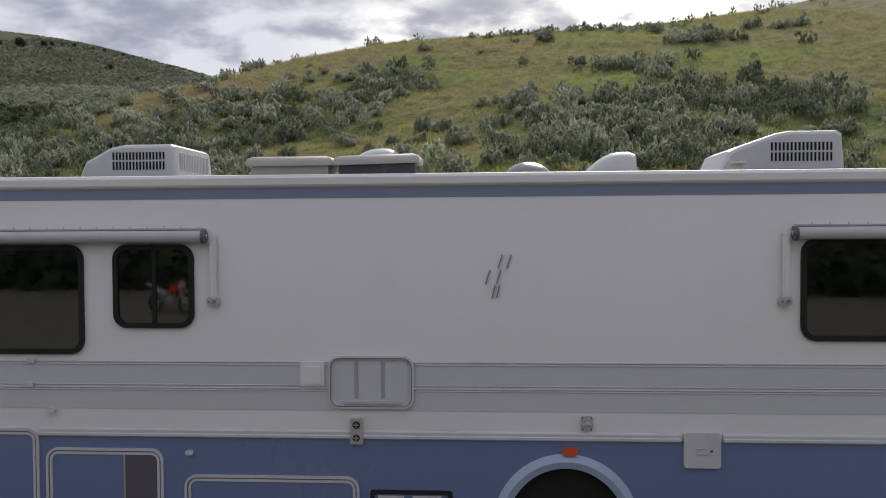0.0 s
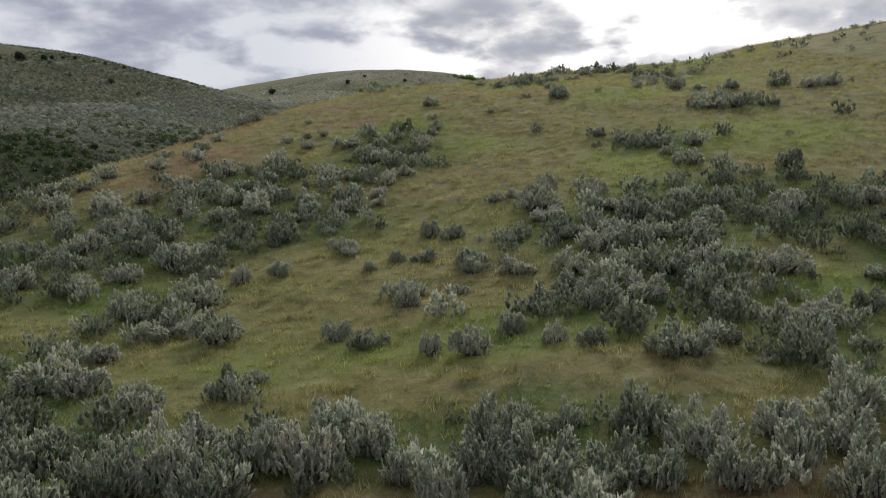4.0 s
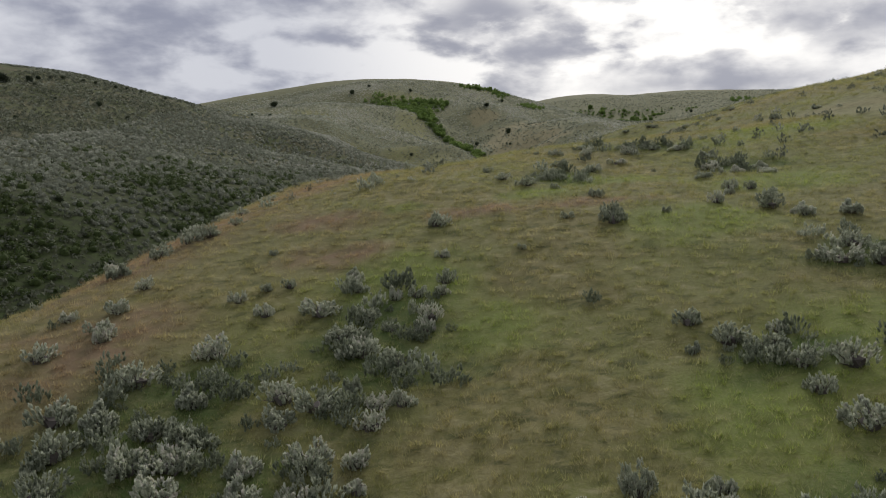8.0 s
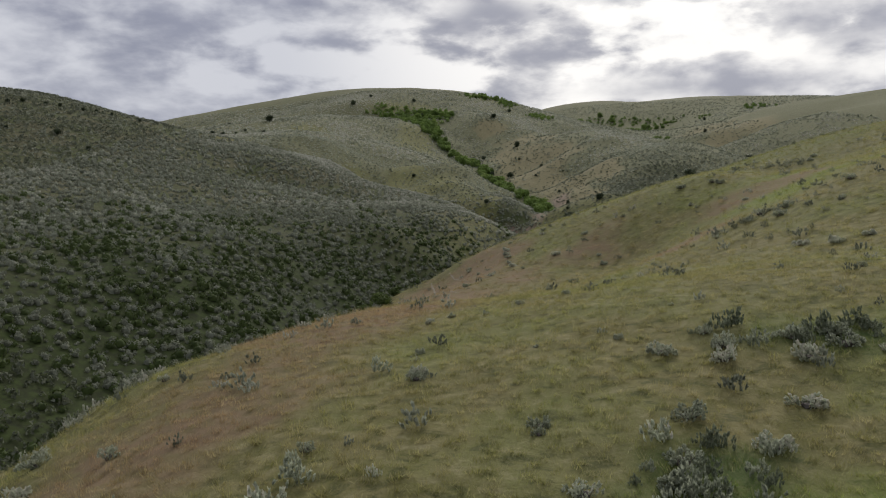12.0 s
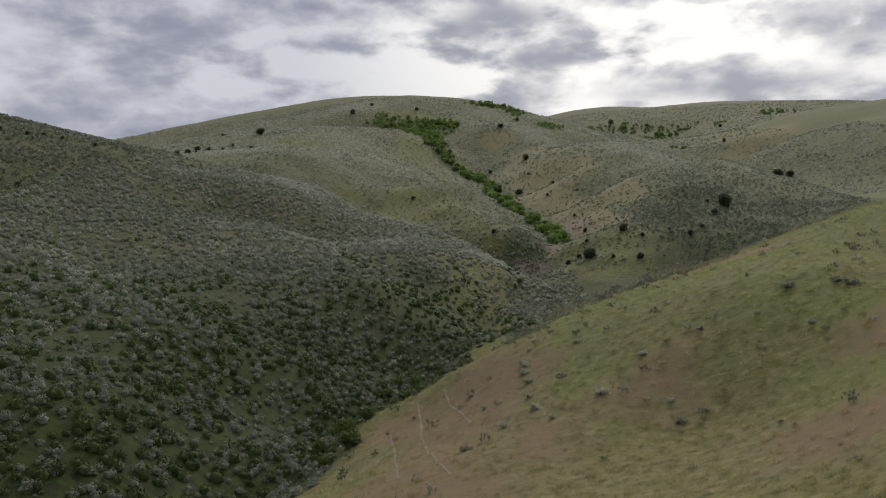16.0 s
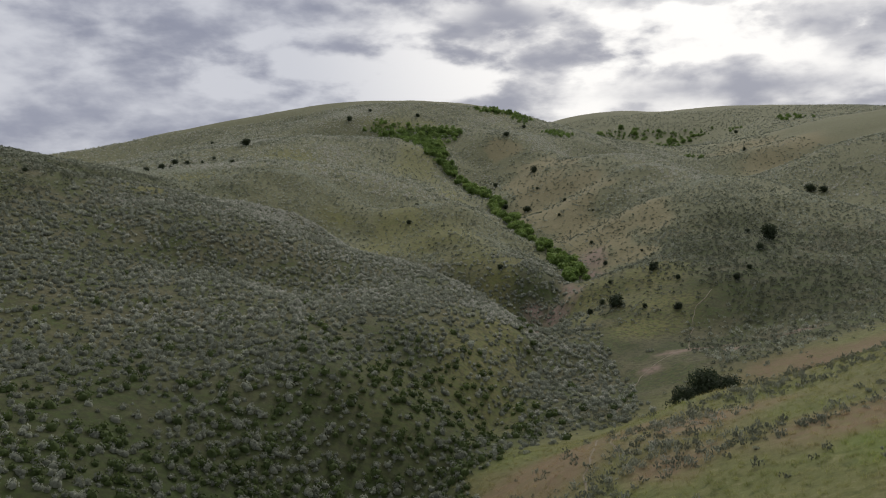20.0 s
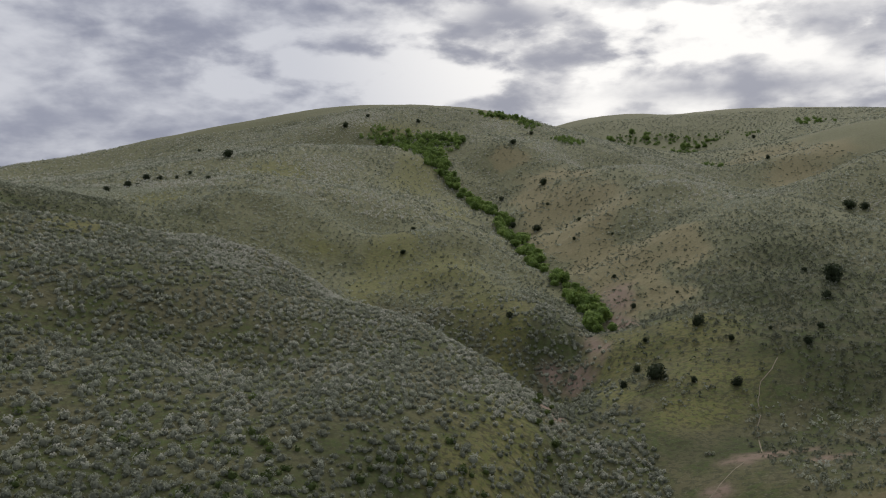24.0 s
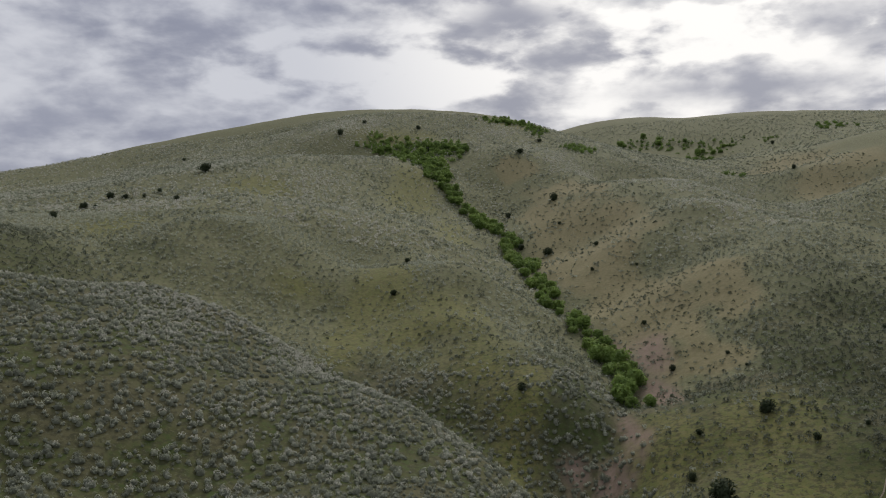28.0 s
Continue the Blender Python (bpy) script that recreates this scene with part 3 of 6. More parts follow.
RED_PATCHES = [(0, 222, 10, 16), (-7, 236, 7, 14), (8, 210, 7, 9), (-20, 72, 9, 7), (-24, 92, 10, 18), (-16, 112, 9, 13), (-12, 140, 11, 30), (-4, 190, 9, 30), (4, 235, 9, 22), (24, 268, 7, 8), (84, 358, 20, 11), (30, 190, 12, 9), (20, 215, 12, 8), (-8, 84, 4, 3), (14, 292, 15, 26), (45, 262, 18, 8), (45, 205, 14, 8), (30, 284, 16, 10), (25, 297, 10, 8), (72, 364, 19, 11), (58, 348, 14, 8), (50, 312, 14, 7), (1, 90, 4, 2), (10, 90.5, 7, 2.5), (-10, 92, 6, 3)]
GREEN_PATCHES = [(4, 36, 12, 3.5), (-14, 45, 5, 3), (15, 38, 6, 3), (22, 66, 10, 7), (-4, 78, 6, 5), (-5, 93, 3, 1.6), (6, 95, 4, 2), (13, 99, 7, 3), (16, 84, 7, 5), (26, 96, 9, 6), (2, 72, 4, 4), (36, 120, 14, 9), (50, 200, 20, 18), (40, 260, 8, 20), (-25, 52, 8, 4), (12, 60, 5, 6)]
GREEN_SLOPES = [(-143, 630, 16, 38), (-117, 761, 21, 70), (-40, 844, 18, 100), (-11, 780, 14, 70), (38, 446, 8, 21), (53, 428, 13, 8), (-70, 1058, 42, 38), (-113, 479, 10, 18), (-28, 584, 11, 12), (39, 1163, 30, 39), (-60, 593, 13, 13), (50, 425, 16, 14), (-31, 594, 16, 46), (-21, 558, 14, 24), (11, 490, 7, 31), (-38, 564, 9, 40), (4, 522, 11, 22), (56, 450, 22, 28), (66, 472, 16, 24), (44, 480, 12, 26), (4, 362, 15, 38), (-10, 342, 13, 22), (10, 395, 9, 26), (2, 540, 17, 34), (-8, 575, 17, 30), (12, 512, 11, 22)]
DRY_SLOPES = [(30, 952, 27, 42), (45, 803, 23, 90), (80, 753, 25, 80), (69, 609, 12, 60), (69, 544, 12, 39), (81, 850, 24, 110), (58, 535, 9, 27), (87, 593, 15, 60), (44, 710, 10, 70), (60, 680, 26, 120), (64, 620, 20, 70), (74, 720, 24, 90), (60, 780, 26, 80), (290, 986, 46, 120), (328, 1023, 73, 130), (313, 1114, 72, 150), (70, 880, 40, 110), (60, 570, 20, 70), (62, 640, 28, 90), (52, 740, 26, 110)]
SILVER_SLOPES = [(-68, 500, 21, 50), (-43, 502, 11, 45), (-21, 485, 11, 33), (-3, 452, 9, 18), (9, 426, 9, 26), (-22, 443, 11, 17), (-153, 655, 40, 60), (-88, 627, 36, 60), (-84, 594, 23, 20), (-99, 811, 34, 72), (-17, 628, 9, 46), (12, 590, 7, 24), (-53, 679, 20, 70), (123, 710, 18, 41), (125, 640, 14, 28), (125, 812, 20, 35), (79, 985, 35, 78), (26, 1105, 35, 48), (-117, 1090, 46, 77)]
DARK_SLOPES = [(117, 547, 21, 42), (100, 486, 18, 42), (91, 503, 13, 37), (80, 445, 8, 13), (28, 501, 10, 29), (26, 437, 7, 30), (-116, 587, 21, 24), (-141, 547, 32, 40), (121, 586, 14, 24), (-34, 515, 8, 14), (100, 440, 34, 34), (60, 405, 26, 16)]

BARE_SOIL = [(62, 402, 11, 3), (88, 402, 8, 4), (46, 386, 4, 4), (39, 490, 5, 14), (32, 476, 6, 8), (57, 556, 6, 22), (48, 564, 5, 18), (26, 482, 5, 9), (53, 520, 5, 22), (55, 400, 5, 3), (20, 430, 3, 14), (70, 395, 6, 3)]


def lush(x, y):
    """The foot of the western flank, thick with dark green growth; its shade is put into the colour too."""
    off = creek_off(x, y) + 14 * wander(x, y, 24, 61)
    return step(-100, -22, off) * step(40, 4, off) * step(400, 290, y + 18 * wander(x, y, 30, 62)) * step(80, 130, y)


SAGE_PATCHES = [(-20, 50, 12, 14), (-12, 57, 8, 8), (-14, 30, 7, 6), (9, 39, 8, 8), (12, 32, 7, 5), (0, 26.5, 17, 4), (20, 42, 7, 9), (-5, 70, 5, 9), (-15, 66, 6, 6), (14, 65, 4, 3), (23, 76, 4, 4), (25, 104, 5, 3), (8, 102, 5, 5), (20, 116, 8, 4), (-10, 26, 6, 3), (-33, 62, 9, 12), (16, 50, 8, 7), (-14, 44, 6, 4), (-25, 44, 9, 8), (8, 45, 7, 7), (-14, 27, 9, 2.5), (13, 26, 9, 2.5), (24, 34, 8, 8), (-22, 34, 9, 8)]


def herbs(x, y):
    """Tall dark green herb growth among the bushes of the near hill; further off, meadow shade painted as colour."""
    return in_patches(x, y, SAGE_PATCHES) * step(23, 27, y) + 0.4 * step(205, 265, y) * on_grass_hill(x, y)


def road_off(x, y):
    """Metres beyond the ragged edge of the gravel track."""
    return np.asarray(y) - np.interp(x, [-14, -9, -2, 10], [21.0, 20.9, 19.5, 18.9]) + 0.5 * wander(x, y, 2.5, 8)


def weed_belt(x, y):
    """Weeds between the lot and the track, thinning to the east."""
    return step(8.5, 10.5, y) * step(19.3, 18.2, y + 0.5 * wander(x, y, 2.2, 24)) * np.clip(0.78 - 0.035 * (np.asarray(x) + 3), 0.22, 1.0)


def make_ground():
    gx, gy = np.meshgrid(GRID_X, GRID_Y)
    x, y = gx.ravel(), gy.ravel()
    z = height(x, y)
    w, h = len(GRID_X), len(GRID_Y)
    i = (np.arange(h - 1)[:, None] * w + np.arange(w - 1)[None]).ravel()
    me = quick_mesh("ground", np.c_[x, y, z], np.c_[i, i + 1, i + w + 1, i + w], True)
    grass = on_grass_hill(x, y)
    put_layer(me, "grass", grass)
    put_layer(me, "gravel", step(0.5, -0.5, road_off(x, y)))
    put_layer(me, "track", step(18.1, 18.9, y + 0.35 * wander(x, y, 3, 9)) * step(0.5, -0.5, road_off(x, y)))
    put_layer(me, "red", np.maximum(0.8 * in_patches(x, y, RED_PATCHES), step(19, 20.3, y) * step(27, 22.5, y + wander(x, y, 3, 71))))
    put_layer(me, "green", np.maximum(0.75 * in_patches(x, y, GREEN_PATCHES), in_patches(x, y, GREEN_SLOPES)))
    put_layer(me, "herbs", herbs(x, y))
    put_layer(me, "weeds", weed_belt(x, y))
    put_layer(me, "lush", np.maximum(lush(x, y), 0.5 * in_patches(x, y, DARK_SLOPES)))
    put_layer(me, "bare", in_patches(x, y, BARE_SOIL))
    # besides the dry patches, soil pales beyond y 490: haze put into colour
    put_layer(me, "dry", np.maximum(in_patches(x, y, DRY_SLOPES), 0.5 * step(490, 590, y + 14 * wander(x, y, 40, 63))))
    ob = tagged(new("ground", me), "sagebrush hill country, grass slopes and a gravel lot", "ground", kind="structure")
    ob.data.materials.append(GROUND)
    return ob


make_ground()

# ---- sagebrush ----
def sprig_set(count, height_m, spread_m, leaf, seed):
    """Leafy sprigs over a low bush, their broad sides turned up and out."""
    r = np.random.default_rng(seed)
    verts, faces = [], []
    for k in range(count):
        turn, u = r.uniform(0, 6.283), r.uniform(0.12, 1.0)
        out = math.sqrt(1 - 0.9 * u * u) * r.uniform(0.75, 1.1)
        at = np.array([spread_m * out * math.cos(turn), spread_m * out * math.sin(turn), height_m * u * r.uniform(0.85, 1.15)])
        face = np.array([math.cos(turn) * out, math.sin(turn) * out, 0.08 + 0.35 * u]) + r.normal(0, 0.33, 3)
        face /= np.linalg.norm(face)
        side = np.cross(face, r.normal(0, 1, 3))
        side /= np.linalg.norm(side)
        along = np.cross(face, side)
        tall, wide = leaf * r.uniform(0.7, 1.25), leaf * r.uniform(0.35, 0.6)
        n = len(verts)
        verts += [at - side * wide - along * tall * 0.4, at + side * wide - along * tall * 0.4, at + along * tall * 0.6]
        faces.append((n, n + 1, n + 2))
    return np.array(verts), np.array(faces)


def mound(sprigs, level, seed, height_m=0.95, spread_m=0.85, leaf=0.36):
    """A bush seen from afar: a ragged leafy mound with sprigs standing out of it."""
    r = np.random.default_rng(seed)
    bm = bmesh.new()
    bmesh.ops.create_icosphere(bm, subdivisions=level, radius=1)
    bmesh.ops.delete(bm, geom=[v for v in bm.verts if v.co.z < -0.45], context="VERTS")
    bmesh.ops.triangulate(bm, faces=bm.faces[:])
    v = np.array([p.co for p in bm.verts])
    v = v * (r.uniform(0.62, 1.08, (len(v), 1))) * np.array([spread_m * 0.88, spread_m * 0.88, height_m * 0.74]) + np.array([0, 0, height_m * 0.18])
    f = np.array([[p.index for p in q.verts] for q in bm.faces])
    bm.free()
    if not sprigs:
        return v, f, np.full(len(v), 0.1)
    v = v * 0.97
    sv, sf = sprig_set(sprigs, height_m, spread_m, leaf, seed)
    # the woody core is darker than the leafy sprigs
    # sprigs darken towards the ground: shade low in the bush put into tint
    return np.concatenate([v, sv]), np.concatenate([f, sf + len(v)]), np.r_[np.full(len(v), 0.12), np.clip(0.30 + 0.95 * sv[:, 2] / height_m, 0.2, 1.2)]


def joined_bushes(name, patterns, x, y, z, size, tint, owners=None):
    """Many small bushes as one mesh; owners: takes the plant that each vertex belongs to."""
    vs, fs, ts, total = [], [], [], 0
    r = np.random.default_rng(len(x))
    kind = r.integers(0, len(patterns), len(x))
    for k, (pv, pf, leafy) in enumerate(patterns):
        at = np.where(kind == k)[0]
        if not len(at):
            continue
        a = r.uniform(0, 6.283, len(at))
        c, s = np.cos(a)[:, None], np.sin(a)[:, None]
        v = np.stack([(pv[None, :, 0] * c - pv[None, :, 1] * s) * size[at, None] + x[at, None],
                      (pv[None, :, 0] * s + pv[None, :, 1] * c) * size[at, None] + y[at, None],
                      pv[None, :, 2] * size[at, None] + z[at, None]], -1)
        vs.append(v.reshape(-1, 3))
        fs.append((pf[None] + (total + np.arange(len(at)) * len(pv))[:, None, None]).reshape(-1, 3))
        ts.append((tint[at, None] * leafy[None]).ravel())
        if owners is not None:
            owners.append(np.repeat(at, len(pv)))
        total += len(at) * len(pv)
    me = quick_mesh(name, np.concatenate(vs), np.concatenate(fs))
    put_layer(me, "tint", np.concatenate(ts))
    return me


def jitter_grid(x0, x1, y0, y1, gap, seed):
    r = np.random.default_rng(seed)
    gx, gy = np.meshgrid(np.arange(x0, x1, gap), np.arange(y0, y1, gap))
    return gx.ravel() + r.uniform(-0.9, 0.9, gx.size) * gap, gy.ravel() + r.uniform(-0.9, 0.9, gx.size) * gap, r.random(gx.size), r.random(gx.size)


def sage_cover(name, label, x0, x1, y0, y1, gap, patterns, seed, keep, size=(0.5, 1.0), mat=SAGE):
    x, y, chance, own = jitter_grid(x0, x1, y0, y1, gap, seed)
    ok = chance < keep(x, y)
    x, y, own = x[ok], y[ok], own[ok]
    z = height(x, y) - 0.04
    big = size[0] + (size[1] - size[0]) * own ** 1.3
    # tint rises beyond y 430, distance haze put into the leaf colour
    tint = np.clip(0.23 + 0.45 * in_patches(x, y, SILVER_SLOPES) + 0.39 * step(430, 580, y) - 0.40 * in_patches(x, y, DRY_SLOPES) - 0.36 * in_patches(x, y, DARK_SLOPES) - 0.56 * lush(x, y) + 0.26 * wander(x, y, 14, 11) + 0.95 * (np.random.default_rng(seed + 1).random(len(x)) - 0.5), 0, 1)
    ob = tagged(new(name, joined_bushes(name, patterns, x, y, z, big, tint)), label, "sagebrush", kind="stuff")
    ob.data.materials.append(mat)
    return ob


def far_tuft(seed, leaves=7, leaf=0.72):
    """A bush on the distant slopes: a few broad sprigs."""
    v, f = sprig_set(leaves, 0.85, 0.72, leaf, seed)
    return v, f, np.ones(len(v))


FAR_BUSH = [far_tuft(100 + k) for k in range(10)]
SPUR_BUSH = [far_tuft(150 + k, 13, 0.5) for k in range(12)]
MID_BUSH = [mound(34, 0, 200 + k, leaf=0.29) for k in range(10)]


def sage_slope(x, y):
    """How thickly the sage stands on the slopes beyond the grass hill."""
    bare = np.maximum(0.66 * in_patches(x, y, DRY_SLOPES), 0.6 * in_patches(x, y, GREEN_SLOPES))
    bare = np.maximum(bare, 0.85 * in_patches(x, y, [(56, 459, 17, 26), (64, 434, 18, 16), (45, 435, 14, 18), (72, 450, 10, 20)]))
    return (1 - on_grass_hill(x, y)) * np.maximum((0.82 - 0.2 * step(540, 620, y) + 0.45 * wander(x, y, 17, 13) + 0.35 * wander(x, y, 5, 16)) * (1 - bare), np.maximum(0.95 * in_patches(x, y, SILVER_SLOPES), 0.85 * in_patches(x, y, [(84, 405, 30, 20), (62, 396, 18, 14), (100, 425, 30, 30)])))


def near_flank(x, y):
    """The stretch of the western flank that lies nearest to the flight."""
    return (x > -125) & (y > 185) & (y < 525)


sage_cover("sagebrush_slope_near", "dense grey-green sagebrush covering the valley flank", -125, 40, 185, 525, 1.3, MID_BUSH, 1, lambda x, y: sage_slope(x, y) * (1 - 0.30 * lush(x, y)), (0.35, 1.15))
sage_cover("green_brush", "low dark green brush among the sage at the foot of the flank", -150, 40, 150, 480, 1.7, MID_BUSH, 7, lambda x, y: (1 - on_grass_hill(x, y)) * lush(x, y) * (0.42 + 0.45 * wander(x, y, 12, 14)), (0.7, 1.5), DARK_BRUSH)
sage_cover("sagebrush_slope_west", "dense grey-green sagebrush high on the valley flank", -190, 30, 92, 430, 1.4, SPUR_BUSH, 5, lambda x, y: sage_slope(x, y) * (1 - 0.30 * lush(x, y)) * step(95, 145, y + 12 * wander(x, y, 14, 15)) * ~near_flank(x, y), (0.45, 1.2))
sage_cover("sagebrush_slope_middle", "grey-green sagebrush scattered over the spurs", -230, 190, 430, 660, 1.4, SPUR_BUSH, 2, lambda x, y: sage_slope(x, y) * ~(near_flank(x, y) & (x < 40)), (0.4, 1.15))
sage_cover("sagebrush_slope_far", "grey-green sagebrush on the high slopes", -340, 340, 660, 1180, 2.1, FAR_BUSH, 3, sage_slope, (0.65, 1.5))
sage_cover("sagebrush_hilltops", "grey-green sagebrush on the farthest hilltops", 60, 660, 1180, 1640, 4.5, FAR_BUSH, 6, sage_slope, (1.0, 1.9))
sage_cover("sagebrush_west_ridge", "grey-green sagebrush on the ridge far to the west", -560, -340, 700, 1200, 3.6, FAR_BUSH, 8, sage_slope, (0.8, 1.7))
sage_cover("sagebrush_slope_side", "grey-green sagebrush on the flank of the side gully", 60, 190, 330, 430, 1.5, SPUR_BUSH, 4, sage_slope, (0.4, 1.15))
# ---- building helpers ----
def part(name, bm, mat, parent=None, label="", bevel=0.0, smooth=None):
    """Links a bmesh as one mesh object under a thing or a part."""
    if bevel:
        edges = [e for e in bm.edges if len(e.link_faces) == 2 and e.calc_face_angle(0) > 0.7]
        bmesh.ops.bevel(bm, geom=edges, offset=bevel, segments=2, profile=0.6, affect="EDGES", clamp_overlap=True)
    me = bpy.data.meshes.new(name)
    if smooth:
        for f in bm.faces:
            f.smooth = True
        for e in bm.edges:
            if len(e.link_faces) == 2 and e.calc_face_angle(0) > smooth:
                e.smooth = False
    bm.to_mesh(me)
    bm.free()
    me.materials.append(mat)
    ob = new(name, me)
    if parent:
        ob.parent = parent
    return tagged(ob, label) if label else ob


def box(bm, x0, x1, y0, y1, z0, z1):
    m = Matrix.Translation(((x0 + x1) / 2, (y0 + y1) / 2, (z0 + z1) / 2)) @ Matrix.Diagonal((x1 - x0, y1 - y0, z1 - z0, 1))
    return bmesh.ops.create_cube(bm, size=1, matrix=m)["verts"]


def rod(bm, a, b, ra, rb=None, sides=12):
    """A tapered rod from a to b, with caps."""
    a, b = Vector(a), Vector(b)
    m = Matrix.Translation((a + b) / 2) @ (b - a).to_track_quat("Z", "Y").to_matrix().to_4x4()
    return bmesh.ops.create_cone(bm, cap_ends=True, segments=sides, radius1=ra, radius2=ra if rb is None else rb, depth=(b - a).length, matrix=m)["verts"]


def round_rect(x0, x1, z0, z1, r, n=6):
    """Corner points of a rectangle with rounded corners, anticlockwise."""
    pts = []
    for cx, cz, start in ((x1 - r, z0 + r, -90), (x1 - r, z1 - r, 0), (x0 + r, z1 - r, 90), (x0 + r, z0 + r, 180)):
        for k in range(n + 1):
            a = radians(start + 90 * k / n)
            pts.append((cx + r * math.cos(a), cz + r * math.sin(a)))
    return pts


def plate(bm, outline, y_front, y_back):
    """A flat plate with that outline in x and z, its front at y_front."""
    front = [bm.verts.new((x, y_front, z)) for x, z in outline]
    back = [bm.verts.new((x, y_back, z)) for x, z in outline]
    n = len(outline)
    bm.faces.new(front)
    bm.faces.new(back[::-1])
    for k in range(n):
        bm.faces.new((front[k], back[k], back[(k + 1) % n], front[(k + 1) % n]))


def ring(bm, outer, inner, y_front, y_back):
    """A frame between two outlines of as many points."""
    n = len(outer)
    of, inf = [bm.verts.new((x, y_front, z)) for x, z in outer], [bm.verts.new((x, y_front, z)) for x, z in inner]
    ob_, ib = [bm.verts.new((x, y_back, z)) for x, z in outer], [bm.verts.new((x, y_back, z)) for x, z in inner]
    for k in range(n):
        j = (k + 1) % n
        bm.faces.new((of[k], of[j], inf[j], inf[k]))
        bm.faces.new((ob_[k], ib[k], ib[j], ob_[j]))
        bm.faces.new((of[k], ob_[k], ob_[j], of[j]))
        bm.faces.new((inf[k], inf[j], ib[j], ib[k]))


def loft(bm, rows, cap=True):
    """Skin over rings of as many points."""
    made = [[bm.verts.new(p) for p in row] for row in rows]
    n = len(made[0])
    for a, b in zip(made, made[1:]):
        for k in range(n):
            bm.faces.new((a[k], a[(k + 1) % n], b[(k + 1) % n], b[k]))
    if cap:
        bm.faces.new(made[0][::-1])
        bm.faces.new(made[-1])
    bmesh.ops.recalc_face_normals(bm, faces=bm.faces[:])


# ---- motorhome ----
X0, X1, WIDE, ROOF = -5.4, 4.7, 2.42, 2.97


def motorhome():
    rv = tagged(new("motorhome"), "white motorhome with grey stripes and blue lower panels on gravel", "motorhome")
    # body: side walls with a soft roof edge
    bm = bmesh.new()
    prof = [(0.0, 1.10), (0.0, ROOF - 0.10), (0.02, ROOF - 0.045), (0.07, ROOF - 0.012), (0.25, ROOF), (1.2, ROOF + 0.035), (WIDE - 0.25, ROOF), (WIDE - 0.07, ROOF - 0.012), (WIDE - 0.02, ROOF - 0.045), (WIDE, ROOF - 0.10), (WIDE, 1.10)]
    loft(bm, [[(x, y, z) for y, z in prof] for x in (X0, X0 + 0.02, -2.9, 0, 2, X1 - 0.02, X1)])
    part("body_shell", bm, WHITE_PAINT, rv, smooth=0.5)
    bm = bmesh.new()
    rp = prof[3:8]
    loft(bm, [[(x, y, z + 0.005) for y, z in rp] + [(x, y, z - 0.02) for y, z in rp[::-1]] for x in (X0 + 0.1, -2, 1, X1 - 0.1)])
    part("roof_skin", bm, ROOF_WHITE, rv, "chalky white roof coating with stains")
    # the white gutter rail along the roof's edge
    bm = bmesh.new()
    rail = [(-0.02, 2.885), (-0.035, 2.90), (-0.035, 2.945), (-0.02, 2.965), (0.03, 2.972), (0.03, 2.885)]
    loft(bm, [[(x, y, z) for y, z in rail] for x in (X0, X1)])
    part("gutter_rail", bm, WHITE_PAINT, rv)
    for name, z0, z1, mat, proud in (("roof_stripe", 2.805, 2.875, STRIPE_BLUE, 0.003), ("grey_stripe", 1.515, 1.655, STRIPE_GREY, 0.004), ("grey_stripe", 1.335, 1.475, STRIPE_GREY, 0.004)):
        bm = bmesh.new()
        box(bm, X0 + 0.01, X1 - 0.01, -proud, 0.01, z0, z1)
        part(name, bm, mat, rv)
    for z in (1.668, 1.650, 1.507, 1.485, 1.470):
        bm = bmesh.new()
        rod(bm, (X0 + 0.01, -0.004, z), (X1 - 0.01, -0.004, z), 0.006, sides=8)
        part("moulding_line", bm, LINE_GREY, rv)
    # blue skirt, cut away round the wheel
    bm = bmesh.new()
    arch = [(0.83 + 0.445 * math.cos(radians(a)), 0.52 + 0.445 * math.sin(radians(a))) for a in range(180, -1, -12)]
    outline = [(X0, 0.38), (0.385, 0.38)] + arch + [(1.275, 0.38), (X1, 0.38), (X1, 1.145), (X0, 1.145)]
    plate(bm, outline, -0.006, 0.04)
    part("blue_skirt", bm, BLUE_PAINT, rv, "blue painted lower side panel")
    bm = bmesh.new()
    box(bm, X0 + 0.05, X1 - 0.05, WIDE - 0.05, WIDE + 0.004, 0.40, 1.14)
    part("blue_skirt", bm, BLUE_PAINT, rv)
    bm = bmesh.new()
    box(bm, X0 + 0.1, X1 - 0.1, 0.80, WIDE - 0.80, 0.50, 1.11)
    part("chassis", bm, DARK, rv)
    bm = bmesh.new()
    tr = [(-0.012, 1.135), (-0.026, 1.145), (-0.026, 1.160), (-0.016, 1.166), (-0.016, 1.185), (-0.008, 1.195), (0.01, 1.195), (0.01, 1.135)]
    for a, b in ((-2.88, 1.60), (1.88, X1)):
        loft(bm, [[(x, y, z) for y, z in tr] for x in (a, b)])
    part("belt_rail", bm, WHITE_PLASTIC, rv)
    # wheel well, arch trim and wheel
    bm = bmesh.new()
    loft(bm, [[(0.83 + r * math.cos(radians(a)), y, 0.52 + r * math.sin(radians(a))) for a in range(0, 360, 15)] for r, y in ((0.47, 0.03), (0.47, 0.75))])
    part("wheel_well", bm, DARK, rv)
    bm = bmesh.new()
    out_ = [(0.83 + 0.50 * math.cos(radians(a)), 0.545 + 0.505 * math.sin(radians(a))) for a in range(188, -9, -7)]
    in_ = [(0.83 + 0.405 * math.cos(radians(a)), 0.535 + 0.420 * math.sin(radians(a))) for a in range(188, -9, -7)]
